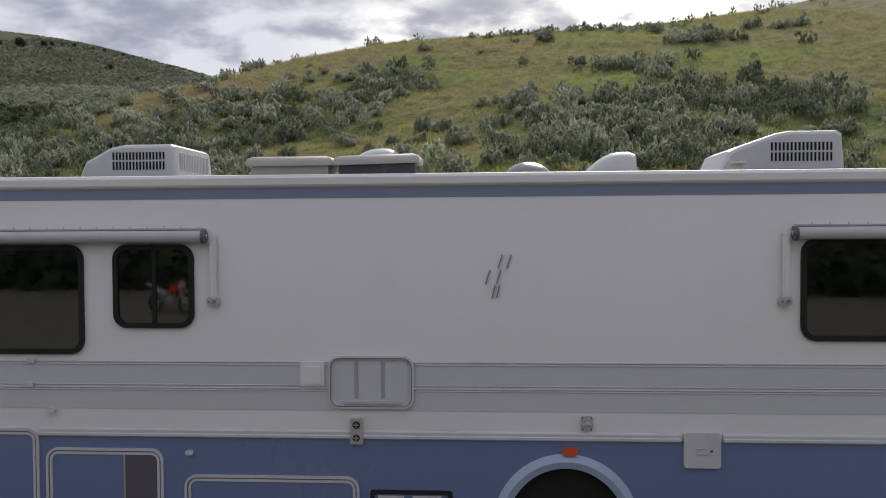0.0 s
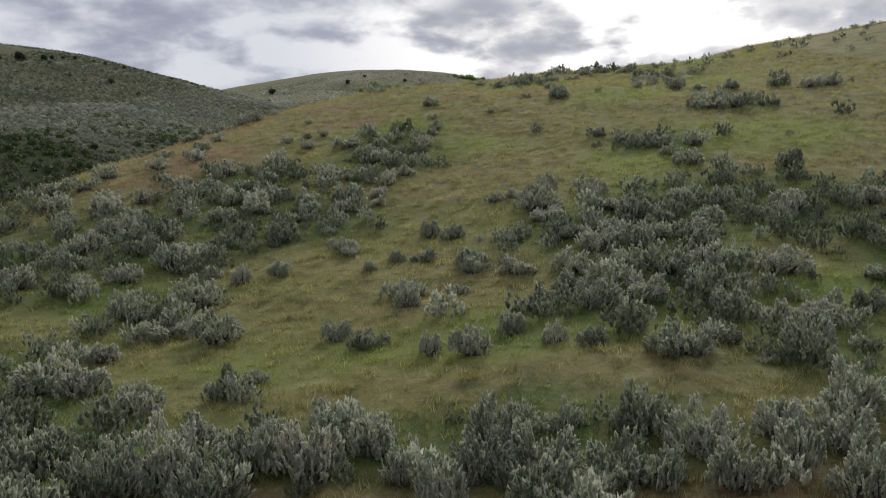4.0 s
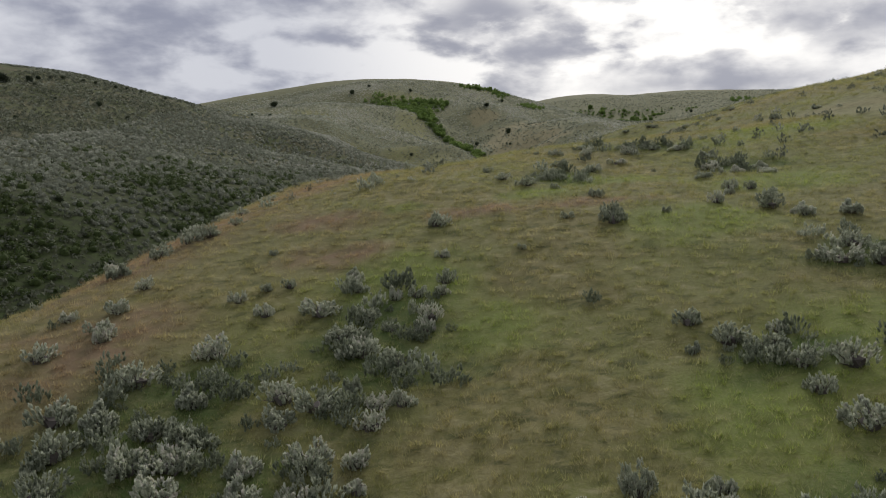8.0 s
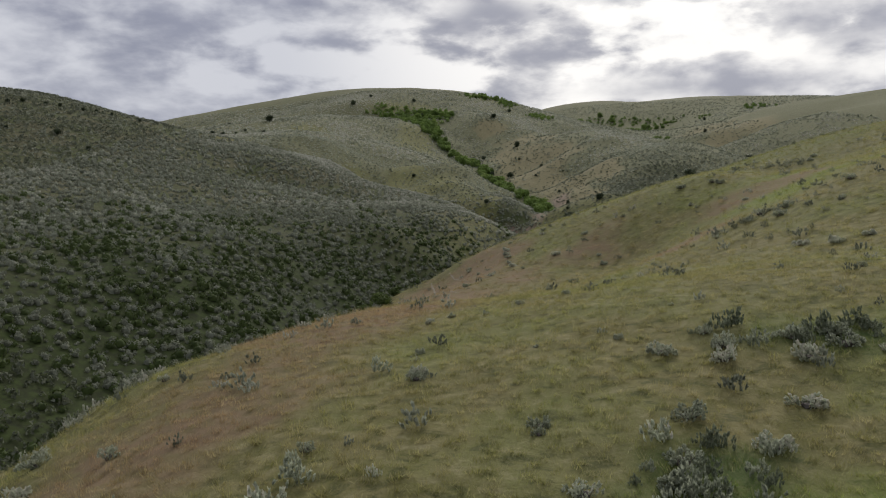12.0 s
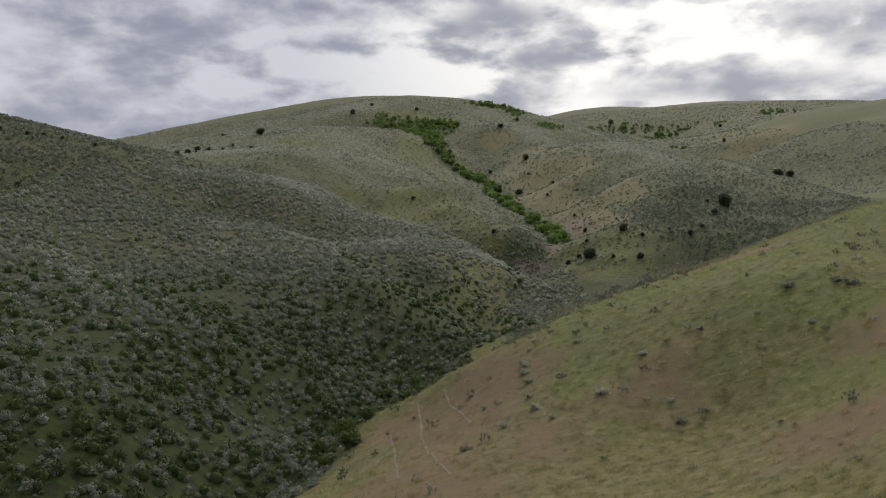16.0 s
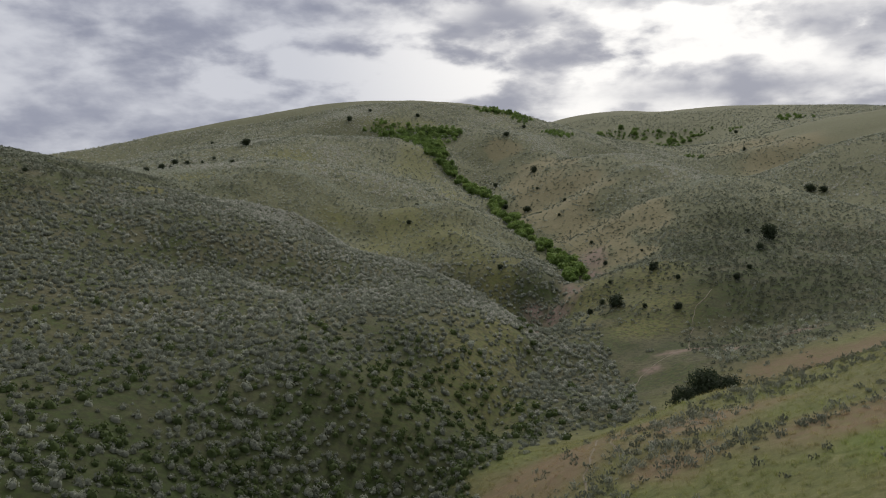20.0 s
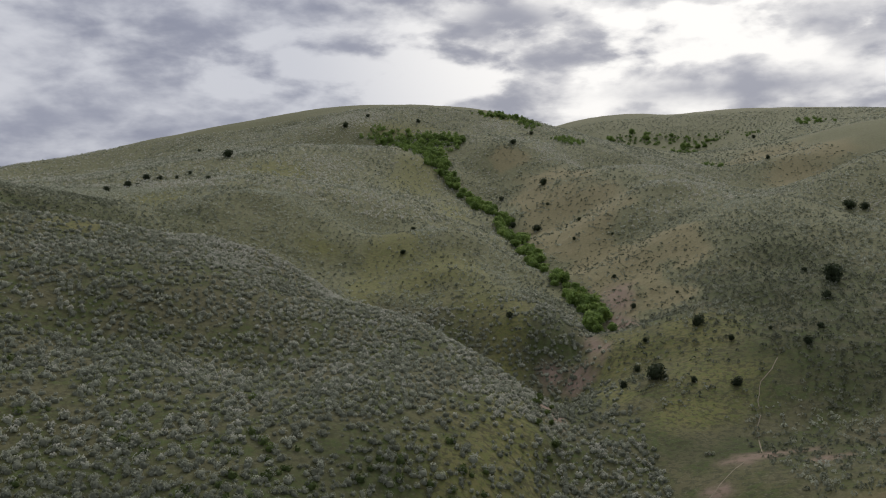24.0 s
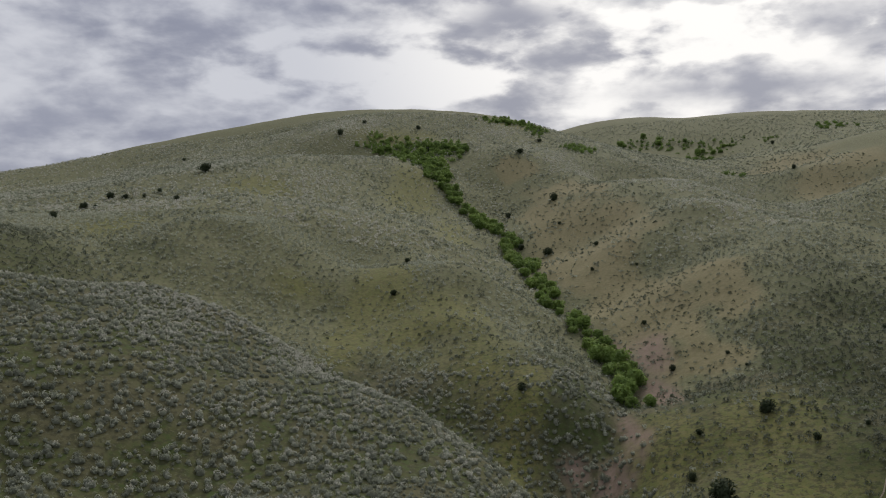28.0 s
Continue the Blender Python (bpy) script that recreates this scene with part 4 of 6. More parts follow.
    for k in range(len(out_) - 1):
        (ax, az), (bx, bz), (cx, cz), (dx, dz) = out_[k], out_[k + 1], in_[k + 1], in_[k]
        ma, mb = ((ax + dx) / 2, (az + dz) / 2), ((bx + cx) / 2, (bz + cz) / 2)
        vs = [bm.verts.new(p) for p in ((ax, -0.008, az), (bx, -0.008, bz), (mb[0], -0.045, mb[1]), (ma[0], -0.045, ma[1]), (cx, -0.03, cz), (dx, -0.03, dz), (cx, 0.03, cz), (dx, 0.03, dz))]
        for q in ((0, 1, 2, 3), (3, 2, 4, 5), (5, 4, 6, 7)):
            bm.faces.new([vs[i] for i in q])
    bmesh.ops.remove_doubles(bm, verts=bm.verts[:], dist=0.002)
    bmesh.ops.recalc_face_normals(bm, faces=bm.faces[:])
    part("arch_trim", bm, PALE_BLUE, rv, "pale blue wheel arch trim", smooth=0.9)
    bm = bmesh.new()
    tyre = [(0.27, 0.10), (0.36, 0.085), (0.405, 0.10), (0.42, 0.14), (0.42, 0.26), (0.405, 0.30), (0.30, 0.31)]
    loft(bm, [[(0.83 + r * math.cos(a), y, 0.42 + r * math.sin(a)) for a in np.linspace(0, 2 * math.pi, 40, endpoint=False)] for r, y in tyre])
    wheel = part("wheel", bm, RUBBER, rv, "black tyre in the wheel arch", smooth=0.6)
    bm = bmesh.new()
    loft(bm, [[(0.83 + r * math.cos(a), y, 0.42 + r * math.sin(a)) for a in np.linspace(0, 2 * math.pi, 28, endpoint=False)] for r, y in ((0.27, 0.09), (0.25, 0.12), (0.18, 0.15), (0.10, 0.10), (0.09, 0.06))])
    part("rim", bm, CHROME, wheel, smooth=0.6)
    for y in (0.42, WIDE - 0.36):
        bm = bmesh.new()
        loft(bm, [[(0.83 + r * math.cos(a), yy + y, 0.42 + r * math.sin(a)) for a in np.linspace(0, 2 * math.pi, 28, endpoint=False)] for r, yy in ((0.3, 0), (0.41, 0.02), (0.42, 0.12), (0.41, 0.24), (0.3, 0.26))])
        part("wheel", bm, RUBBER, rv)
    for y in (0.12, WIDE - 0.36):
        bm = bmesh.new()
        loft(bm, [[(4.0 + r * math.cos(a), yy + y, 0.42 + r * math.sin(a)) for a in np.linspace(0, 2 * math.pi, 28, endpoint=False)] for r, yy in ((0.3, 0), (0.41, 0.02), (0.42, 0.12), (0.41, 0.22), (0.3, 0.24))])
        part("wheel", bm, RUBBER, rv)

    # windows: black rubber frame, dark glass, mullion
    def window(x0, x1, z0, z1, r, bars):
        bm = bmesh.new()
        ring(bm, round_rect(x0, x1, z0, z1, r), round_rect(x0 + 0.035, x1 - 0.035, z0 + 0.035, z1 - 0.035, r - 0.03), -0.022, 0.01)
        frame_ = part("window_frame", bm, RUBBER, rv, "black rubber window frame")
        bm = bmesh.new()
        plate(bm, round_rect(x0 + 0.03, x1 - 0.03, z0 + 0.03, z1 - 0.03, r - 0.025), -0.006, 0.008)
        part("pane", bm, GLASS, frame_)
        for b in bars:
            bm = bmesh.new()
            box(bm, b - 0.014, b + 0.014, -0.014, 0.0, z0 + 0.03, z1 - 0.03)
            part("mullion", bm, RUBBER, frame_)

    window(-4.05, -2.54, 1.72, 2.49, 0.10, ())
    window(-2.325, -1.745, 1.905, 2.49, 0.10, (-2.03,))
    window(2.385, 3.75, 1.825, 2.51, 0.10, (3.1,))

    # rolled window awnings with their arms
    def awning(x0, x1, arm, tip):
        bm = bmesh.new()
        rod(bm, (x0, -0.065, 2.545), (x1, -0.065, 2.545), 0.042, sides=20)
        roller = part("awning_roller", bm, AWNING_CLOTH, rv, "rolled grey awning", smooth=0.6)
        bm = bmesh.new()
        box(bm, x0, x1, -0.055, 0.0, 2.592, 2.604)
        for k in range(int((x1 - x0) / 0.12)):
            rod(bm, (x0 + 0.1 + 0.12 * k, -0.045, 2.60), (x0 + 0.1 + 0.12 * k, -0.045, 2.618), 0.006, sides=6)
        part("awning_rail", bm, ALUMINIUM, rv)
        bm = bmesh.new()
        rod(bm, (tip - 0.012, -0.065, 2.545), (tip + 0.012, -0.065, 2.545), 0.05, sides=20)
        part("end_cap", bm, SMOKED, roller)
        bm = bmesh.new()
        rod(bm, (tip - 0.02, -0.065, 2.545), (tip + 0.02, -0.065, 2.545), 0.018, sides=10)
        part("axle", bm, CHROME, roller)
        bm = bmesh.new()
        box(bm, arm - 0.022, arm + 0.022, -0.045, -0.012, 2.09, 2.55)
        box(bm, arm - 0.013, arm + 0.013, -0.052, -0.044, 2.12, 2.50)
        part("awning_arm", bm, WHITE_PAINT, rv, bevel=0.006)
        bm = bmesh.new()
        plate(bm, round_rect(arm - 0.045, arm + 0.04, 2.065, 2.125, 0.02), -0.05, 0.0)
        bracket = part("arm_bracket", bm, ALUMINIUM, rv)
        bm = bmesh.new()
        rod(bm, (arm + 0.012, -0.06, 2.093), (arm + 0.012, -0.045, 2.093), 0.014)
        rod(bm, (arm - 0.026, -0.06, 2.093), (arm - 0.026, -0.045, 2.093), 0.008)
        part("bolt", bm, LETTER_GREY, bracket)

    awning(-4.2, -1.66, -1.60, -1.65)
    awning(2.34, 3.9, 2.28, 2.33)

    # refrigerator vent hatch with louvres
    bm = bmesh.new()
    ring(bm, round_rect(-0.80, -0.205, 1.350, 1.715, 0.075), round_rect(-0.778, -0.227, 1.372, 1.693, 0.06), -0.028, 0.0)
    hatch = part("vent_hatch", bm, STRIPE_GREY, rv, "white plastic vent hatch with rounded corners", bevel=0.004)
    bm = bmesh.new()
    plate(bm, round_rect(-0.778, -0.227, 1.372, 1.693, 0.06), -0.010, 0.0)
    part("hatch_panel", bm, STRIPE_GREY, hatch)
    for k in range(4):
        bm = bmesh.new()
        z = 1.425 + 0.062 * k
        plate(bm, round_rect(-0.755, -0.25, z, z + 0.0605, 0.002), -0.0125, -0.008)
        part("louvre", bm, STRIPE_GREY, hatch)
    for x in (-0.605, -0.42):
        bm = bmesh.new()
        box(bm, x - 0.014, x + 0.014, -0.0145, -0.01, 1.42, 1.675)
        part("hatch_bar", bm, BAR_GREY, hatch)
    bm = bmesh.new()
    box(bm, -0.70, -0.29, -0.030, -0.012, 1.388, 1.408)
    part("hatch_latch", bm, LINE_GREY, hatch)
    bm = bmesh.new()
    ring(bm, round_rect(-0.786, -0.219, 1.364, 1.701, 0.066), round_rect(-0.781, -0.224, 1.369, 1.696, 0.062), -0.0295, -0.027)
    part("hatch_seal", bm, SMOKED, hatch)
    # small flap vent
    bm = bmesh.new()
    plate(bm, round_rect(-0.995, -0.828, 1.505, 1.672, 0.015), -0.020, 0.0)
    flap = part("flap_vent", bm, WHITE_PAINT, rv, bevel=0.004)
    bm = bmesh.new()
    plate(bm, round_rect(-0.972, -0.852, 1.520, 1.640, 0.01), -0.028, -0.019)
    part("flap", bm, WHITE_PAINT, flap)
    # twin socket plate
    bm = bmesh.new()
    plate(bm, round_rect(-0.65, -0.56, 1.105, 1.285, 0.008), -0.034, 0.0)
    plate_ = part("socket_plate", bm, ALUMINIUM, rv, bevel=0.003)
    for z, r in ((1.240, 0.026), (1.150, 0.024)):
        bm = bmesh.new()
        rod(bm, (-0.605, -0.040, z), (-0.605, -0.030, z), r, sides=20)
        part("socket", bm, RUBBER, plate_)
        bm = bmesh.new()
        box(bm, -0.608, -0.602, -0.043, -0.039, z - 0.02, z + 0.02)
        box(bm, -0.625, -0.585, -0.043, -0.039, z - 0.002, z + 0.004)
        part("socket_cross", bm, CHROME, plate_)
    # blank cover, latch, fuel door
    bm = bmesh.new()
    plate(bm, round_rect(-0.018, 0.068, 1.205, 1.332, 0.008), -0.008, 0.0)
    part("blank_cover", bm, WHITE_PAINT, rv, bevel=0.002)
    bm = bmesh.new()
    plate(bm, round_rect(0.932, 1.012, 1.210, 1.310, 0.02), -0.016, 0.0)
    lock = part("lock_plate", bm, ALUMINIUM, rv, bevel=0.003)
    bm = bmesh.new()
    rod(bm, (0.972, -0.032, 1.255), (0.972, -0.012, 1.275), 0.030, 0.02, 16)
    part("lock_cap", bm, CHROME, lock)
    for x in (0.942, 1.002):
        for z in (1.22, 1.30):
            bm = bmesh.new()
            rod(bm, (x, -0.02, z), (x, -0.014, z), 0.006, sides=8)
            part("rivet", bm, SMOKED, lock)
    bm = bmesh.new()
    plate(bm, round_rect(1.618, 1.862, 0.968, 1.205, 0.02), -0.030, 0.0)
    fuel = part("service_door", bm, WHITE_PLASTIC, rv, "white square service door", bevel=0.006)
    bm = bmesh.new()
    ring(bm, round_rect(1.70, 1.782, 1.063, 1.105, 0.006), round_rect(1.705, 1.777, 1.068, 1.10, 0.004), -0.036, -0.029)
    part("handle_ring", bm, LINE_GREY, fuel)
    bm = bmesh.new()
    rod(bm, (1.80, -0.036, 1.084), (1.80, -0.029, 1.084), 0.009)
    part("key_lock", bm, SMOKED, fuel)
    bm = bmesh.new()
    plate(bm, round_rect(0.808, 0.910, 1.040, 1.096, 0.025), -0.035, -0.005)
    part("marker_lamp", bm, AMBER, rv, "orange side marker lamp", bevel=0.008)

    # storage compartment doors with rounded metal frames
    def locker(x0, x1, z0, z1, pane=None):
        bm = bmesh.new()
        for grow, y in ((0.0, -0.020), (0.028, -0.016)):
            ring(bm, round_rect(x0 + grow, x1 - grow, z0 + grow, z1 - grow, 0.09 - grow), round_rect(x0 + grow + 0.018, x1 - grow - 0.018, z0 + grow + 0.018, z1 - grow - 0.018, 0.072 - grow), y, 0.0)
        door = part("locker_door", bm, LINE_GREY, rv, "rounded metal frame of a storage locker")
        bm = bmesh.new()
        plate(bm, round_rect(x0 + 0.02, x1 - 0.02, z0 + 0.02, z1 - 0.02, 0.07), -0.010, 0.0)
        part("door_panel", bm, BLUE_PAINT, door)
        if pane:
            bm = bmesh.new()
            box(bm, pane, x1 - 0.05, -0.014, -0.006, z0 + 0.05, z1 - 0.05)
            part("grille", bm, SMOKED, door)
            bm = bmesh.new()
            box(bm, pane - 0.012, pane, -0.018, -0.006, z0 + 0.04, z1 - 0.04)
            part("divider", bm, ALUMINIUM, door)

    locker(-4.6, -2.885, 0.42, 1.19)
    locker(-2.835, -1.98, 0.42, 1.055, -2.255)
    locker(-1.83, -0.59, 0.42, 0.875)
    bm = bmesh.new()
    ring(bm, round_rect(-0.515, 0.055, 0.50, 0.785, 0.02), round_rect(-0.485, 0.025, 0.53, 0.755, 0.015), -0.014, 0.0)
    step_frame = part("step_frame", bm, RUBBER, rv)
    bm = bmesh.new()
    box(bm, -0.46, -0.28, -0.022, -0.006, 0.715, 0.745)
    box(bm, -0.22, -0.02, -0.022, -0.006, 0.715, 0.745)
    part("step_bar", bm, WHITE_PLASTIC, step_frame)
    for x, z, w in ((-1.79, 1.03, 0.055), (-2.95, 1.505, 0.07), (-2.93, 1.675, 0.06), (-2.79, 1.32, 0.06)):
        bm = bmesh.new()
        plate(bm, round_rect(x - w / 2, x + w / 2, z - 0.016, z + 0.016, 0.012), -0.03, 0.0)
        part("door_catch", bm, WHITE_PLASTIC if z < 1.2 or z > 1.4 else STRIPE_GREY, rv, bevel=0.003)

    # maker's mark: slanted grey bars, not lettered
    def stroke(bm, x, z, dx, dz, w=0.011):
        n = Vector((dx, 0, dz)).normalized()
        s = Vector((-n.z, 0, n.x)) * w / 2
        a, b = Vector((x, 0, z)), Vector((x + dx, 0, z + dz))
        lo = [bm.verts.new((p.x, 0.0, p.z)) for p in (a - s, a + s, b + s, b - s)]
        hi = [bm.verts.new((p.x, -0.012, p.z)) for p in (a - s, a + s, b + s, b - s)]
        bm.faces.new(hi[::-1])
        for k in range(4):
            bm.faces.new((lo[k], lo[(k + 1) % 4], hi[(k + 1) % 4], hi[k]))
        bmesh.ops.recalc_face_normals(bm, faces=bm.faces[:])

    for strokes in (((0.375, 2.315, 0.03, 0.095), (0.435, 2.315, 0.03, 0.095)), ((0.290, 2.21, 0.03, 0.095), (0.365, 2.21, 0.03, 0.095)), ((0.335, 2.115, 0.02, 0.085), (0.365, 2.115, 0.02, 0.085))):
        for stroke_ in strokes:
            bm = bmesh.new()
            stroke(bm, *stroke_, 0.009)
            part("badge_bar", bm, LETTER_GREY, rv)

    # roof: two air conditioners
    def air_con(x0, x1, y0, y1, top, nose, grille):
        base = ROOF + 0.02
        bm = bmesh.new()
        box(bm, x0 + nose * 0.5 + 0.05, x1 - 0.03, y0 + 0.04, y1 - 0.04, ROOF + 0.005, base + 0.05)
        plinth = part("air_conditioner_base", bm, STRIPE_BLUE, rv, "dark slotted base of the air conditioner")
        prof = [(x0 - 0.01, base + 0.01), (x0, base + 0.05), (x0 + 0.05, base + 0.165), (x0 + 0.12, base + 0.20), (x0 + nose, top - 0.018), (x0 + nose + 0.10, top), (x1 - 0.05, top), (x1 - 0.02, top - 0.02), (x1, base + 0.03)]
        bm = bmesh.new()
        rows = []
        for y, inset in ((y0, 0.03), (y0 + 0.02, 0.008), (y0 + 0.06, 0.0), (y1 - 0.06, 0.0), (y1 - 0.02, 0.008), (y1, 0.03)):
            mid_x, low = (x0 + x1) / 2, base + 0.03
            rows.append([(x + (mid_x - x) * inset * 1.4, y, max(low, z - inset * (z > low + 0.06))) for x, z in prof])
        loft(bm, rows)
        cover = part("air_conditioner_cover", bm, WHITE_PLASTIC, rv, "white air conditioner cover on the roof", smooth=0.55)
        g0, g1 = grille
        n = 16
        for k in range(n):
            for z0, z1 in ((base + 0.085, base + 0.150), (base + 0.165, base + 0.225)):
                bm = bmesh.new()
                x = g0 + (g1 - g0) * (k + 0.5) / n
                box(bm, x - 0.007, x + 0.007, y0 - 0.004, y0 + 0.012, z0, min(z1, top - 0.05))
                part("slot", bm, DARK, cover)
        for k in range(18):
            bm = bmesh.new()
            y = y0 + 0.10 + (y1 - y0 - 0.2) * (k + 0.5) / 18
            box(bm, x1 - 0.022, x1 + 0.001, y - 0.008, y + 0.008, base + 0.09, base + 0.225)
            part("side_slot", bm, LINE_GREY, cover)

    air_con(-2.99, -2.19, 0.85, 1.72, ROOF + 0.31, 0.26, (-2.72, -2.28))
    air_con(2.05, 2.95, 0.72, 1.55, ROOF + 0.335, 0.40, (2.40, 2.86))
    # small lamp on a bracket by the roof edge
    bm = bmesh.new()
    box(bm, 3.13, 3.22, 0.30, 0.36, ROOF + 0.06, ROOF + 0.19)
    rod(bm, (3.10, 0.33, ROOF - 0.01), (3.24, 0.33, ROOF + 0.08), 0.014)
    lamp = part("roof_lamp", bm, RUBBER, rv, "small chrome lamp on the roof edge", bevel=0.008)
    bm = bmesh.new()
    box(bm, 3.145, 3.205, 0.292, 0.302, ROOF + 0.08, ROOF + 0.17)
    part("lens", bm, CHROME, lamp)

    # two crank-up roof vents under yellowed lids
    for x0, x1, tilt in ((-1.40, -0.79, 0.0), (-0.775, -0.175, 0.012)):
        bm = bmesh.new()
        box(bm, x0 + 0.03, x1 - 0.03, 0.15, 0.42, ROOF - 0.01, ROOF + 0.075)
        vent = part("roof_vent", bm, SMOKED if tilt else CREAM_PLASTIC, rv)
        bm = bmesh.new()
        z = ROOF + 0.07
        loft(bm, [[(x0 + a, 0.12 + a, z + h), (x1 - a, 0.12 + a, z + h + tilt), (x1 - a, 0.45 - a, z + h + tilt), (x0 + a, 0.45 - a, z + h)] for a, h in ((0.0, 0.0), (-0.004, 0.03), (0.012, 0.058), (0.05, 0.068))])
        part("vent_lid", bm, CREAM_PLASTIC, vent, "yellowed vent lid", smooth=0.9)

    # rounded scoops over vents
    for x0, x1, y0, y1, h, mat in ((-0.98, -0.47, 0.98, 1.50, 0.28, WHITE_PLASTIC), (1.08, 1.57, 1.70, 2.22, 0.29, WHITE_PLASTIC)):
        bm = bmesh.new()
        rows = []
        for k in range(11):
            u = k / 10
            x = x0 + (x1 - x0) * u
            tall = h * math.sin(min(1.0, 0.05 + u * 1.25) * math.pi / 2) ** 0.85 if u < 1 else h * 0.93
            half = (y1 - y0) / 2 * (0.72 + 0.28 * math.sin(min(1, u * 1.5) * math.pi / 2))
            mid_y = (y0 + y1) / 2
            rows.append([(x, mid_y + half * math.copysign(abs(math.cos(a)) ** 0.6, math.cos(a)), ROOF + tall * abs(math.sin(a)) ** 0.6) for a in np.linspace(math.pi, 0, 13)])
        loft(bm, rows)
        part("vent_scoop", bm, mat, rv, "rounded white vent scoop", smooth=0.8)
    # smoked dome skylight
    bm = bmesh.new()
    box(bm, 0.40, 0.88, 1.76, 2.30, ROOF, ROOF + 0.055)
    frame_ = part("skylight_frame", bm, SMOKED, rv, "dark framed dome skylight", bevel=0.01)
    bm = bmesh.new()
    bmesh.ops.create_uvsphere(bm, u_segments=20, v_segments=12, radius=1, matrix=Matrix.Translation((0.64, 2.03, ROOF + 0.05)) @ Matrix.Diagonal((0.225, 0.25, 0.17, 1)))
    bmesh.ops.delete(bm, geom=[v for v in bm.verts if v.co.z < ROOF + 0.04], context="VERTS")
    part("skylight_dome", bm, DOME_TINT, frame_, smooth=1.0)
    for x, y, r, h in ((1.86, 2.28, 0.035, 0.07), (2.06, 0.32, 0.05, 0.06), (3.25, 0.35, 0.03, 0.12)):
        bm = bmesh.new()
        rod(bm, (x, y, ROOF - 0.02), (x, y, ROOF + h), r, r * 0.85)
        rod(bm, (x, y, ROOF + h), (x, y, ROOF + h + 0.02), r * 1.25, r * 1.1)
        part("pipe_cap", bm, CREAM_PLASTIC if y < 1 else WHITE_PLASTIC, rv)
    for k, x in enumerate((0.2, 0.55, 1.25, 1.4)):
        bm = bmesh.new()
        plate(bm, [(x, ROOF + 0.012), (x + 0.09, ROOF + 0.012), (x + 0.09, ROOF + 0.036), (x, ROOF + 0.036)], 0.75 + 0.1 * (k % 2), 0.8 + 0.1 * (k % 2))
        part("sealant_lump", bm, CREAM_PLASTIC, rv)
    rv.matrix_basis = pose(0, 5.9, 0, 0, 0, -4)
    return rv


motorhome()

# ---- the pole fence along the bank ----
def pole(bm, a, b, r0, r1, seed, turn=0.02):
    """A peeled pole, slightly crooked, with a ragged surface."""
    a, b = Vector(a), Vector(b)
    r = np.random.default_rng(seed)
    way = (b - a).normalized()
    side = way.cross(Vector((0, 0, 1) if abs(way.z) < 0.9 else (1, 0, 0))).normalized()
    up = side.cross(way)
    rows = []
    bow, sag = r.normal(0, turn), r.normal(0, turn)
    for k in range(9):
        u = k / 8
        c = a.lerp(b, u) + side * bow * math.sin(u * math.pi) + up * sag * math.sin(u * math.pi * 1.5)
        rad = (r0 + (r1 - r0) * u) * r.uniform(0.93, 1.07)
        rows.append([c + (side * math.cos(t) + up * math.sin(t)) * rad * r.uniform(0.93, 1.07) for t in np.linspace(0, 2 * math.pi, 9)[:-1]])
    loft(bm, rows)


def fence_section(x0, y0, x1, y1, seed):
    z0, z1 = height([x0, x1], [y0, y1])
    ob = tagged(new("pole_fence"), "weathered grey fence section of three wooden rails", "fence", "fence sections on the bank")
    ob.location = (x0, y0, z0)
    dx, dy, dz = x1 - x0, y1 - y0, z1 - z0
    r = np.random.default_rng(seed)
    for k, h in enumerate((0.44, 0.82, 1.20)):
        bm = bmesh.new()
        s = k % 2 * 0.06
        thick, thin = 0.062, 0.046
        if r.random() < 0.5:
            thick, thin = thin, thick
        pole(bm, (-r.uniform(0.1, 0.25), s, h + r.normal(0, 0.02)), (dx + r.uniform(0.1, 0.25), dy + s, dz + h + r.normal(0, 0.02)), thick, thin, seed * 10 + k)
        part("rail", bm, RAIL_WOOD, ob, smooth=0.8)
    for x, y, z in ((0.05, 0.15, 0.0), (dx - 0.05, dy + 0.15, dz)):
        bm = bmesh.new()
        pole(bm, (x, y, z - 0.25), (x + r.normal(0, 0.03), y, z + 1.30), 0.065, 0.055, seed * 10 + 7 + int(x > 1), 0.01)
        part("post", bm, RAIL_WOOD, ob, smooth=0.8)


for k, (x0, y0, x1, y1) in enumerate(((-22.0, 22.0, -15.9, 22.2), (-16.1, 22.5, -9.7, 22.3), (-9.9, 22.0, -4.15, 21.8), (-4.3, 22.1, 1.6, 21.6), (1.5, 21.9, 4.9, 21.3), (4.45, 21.7, 8.85, 21.6), (8.4, 21.9, 14.3, 21.5), (14.1, 21.8, 20.0, 21.6))):
    fence_section(x0, y0, x1, y1, 40 + k)

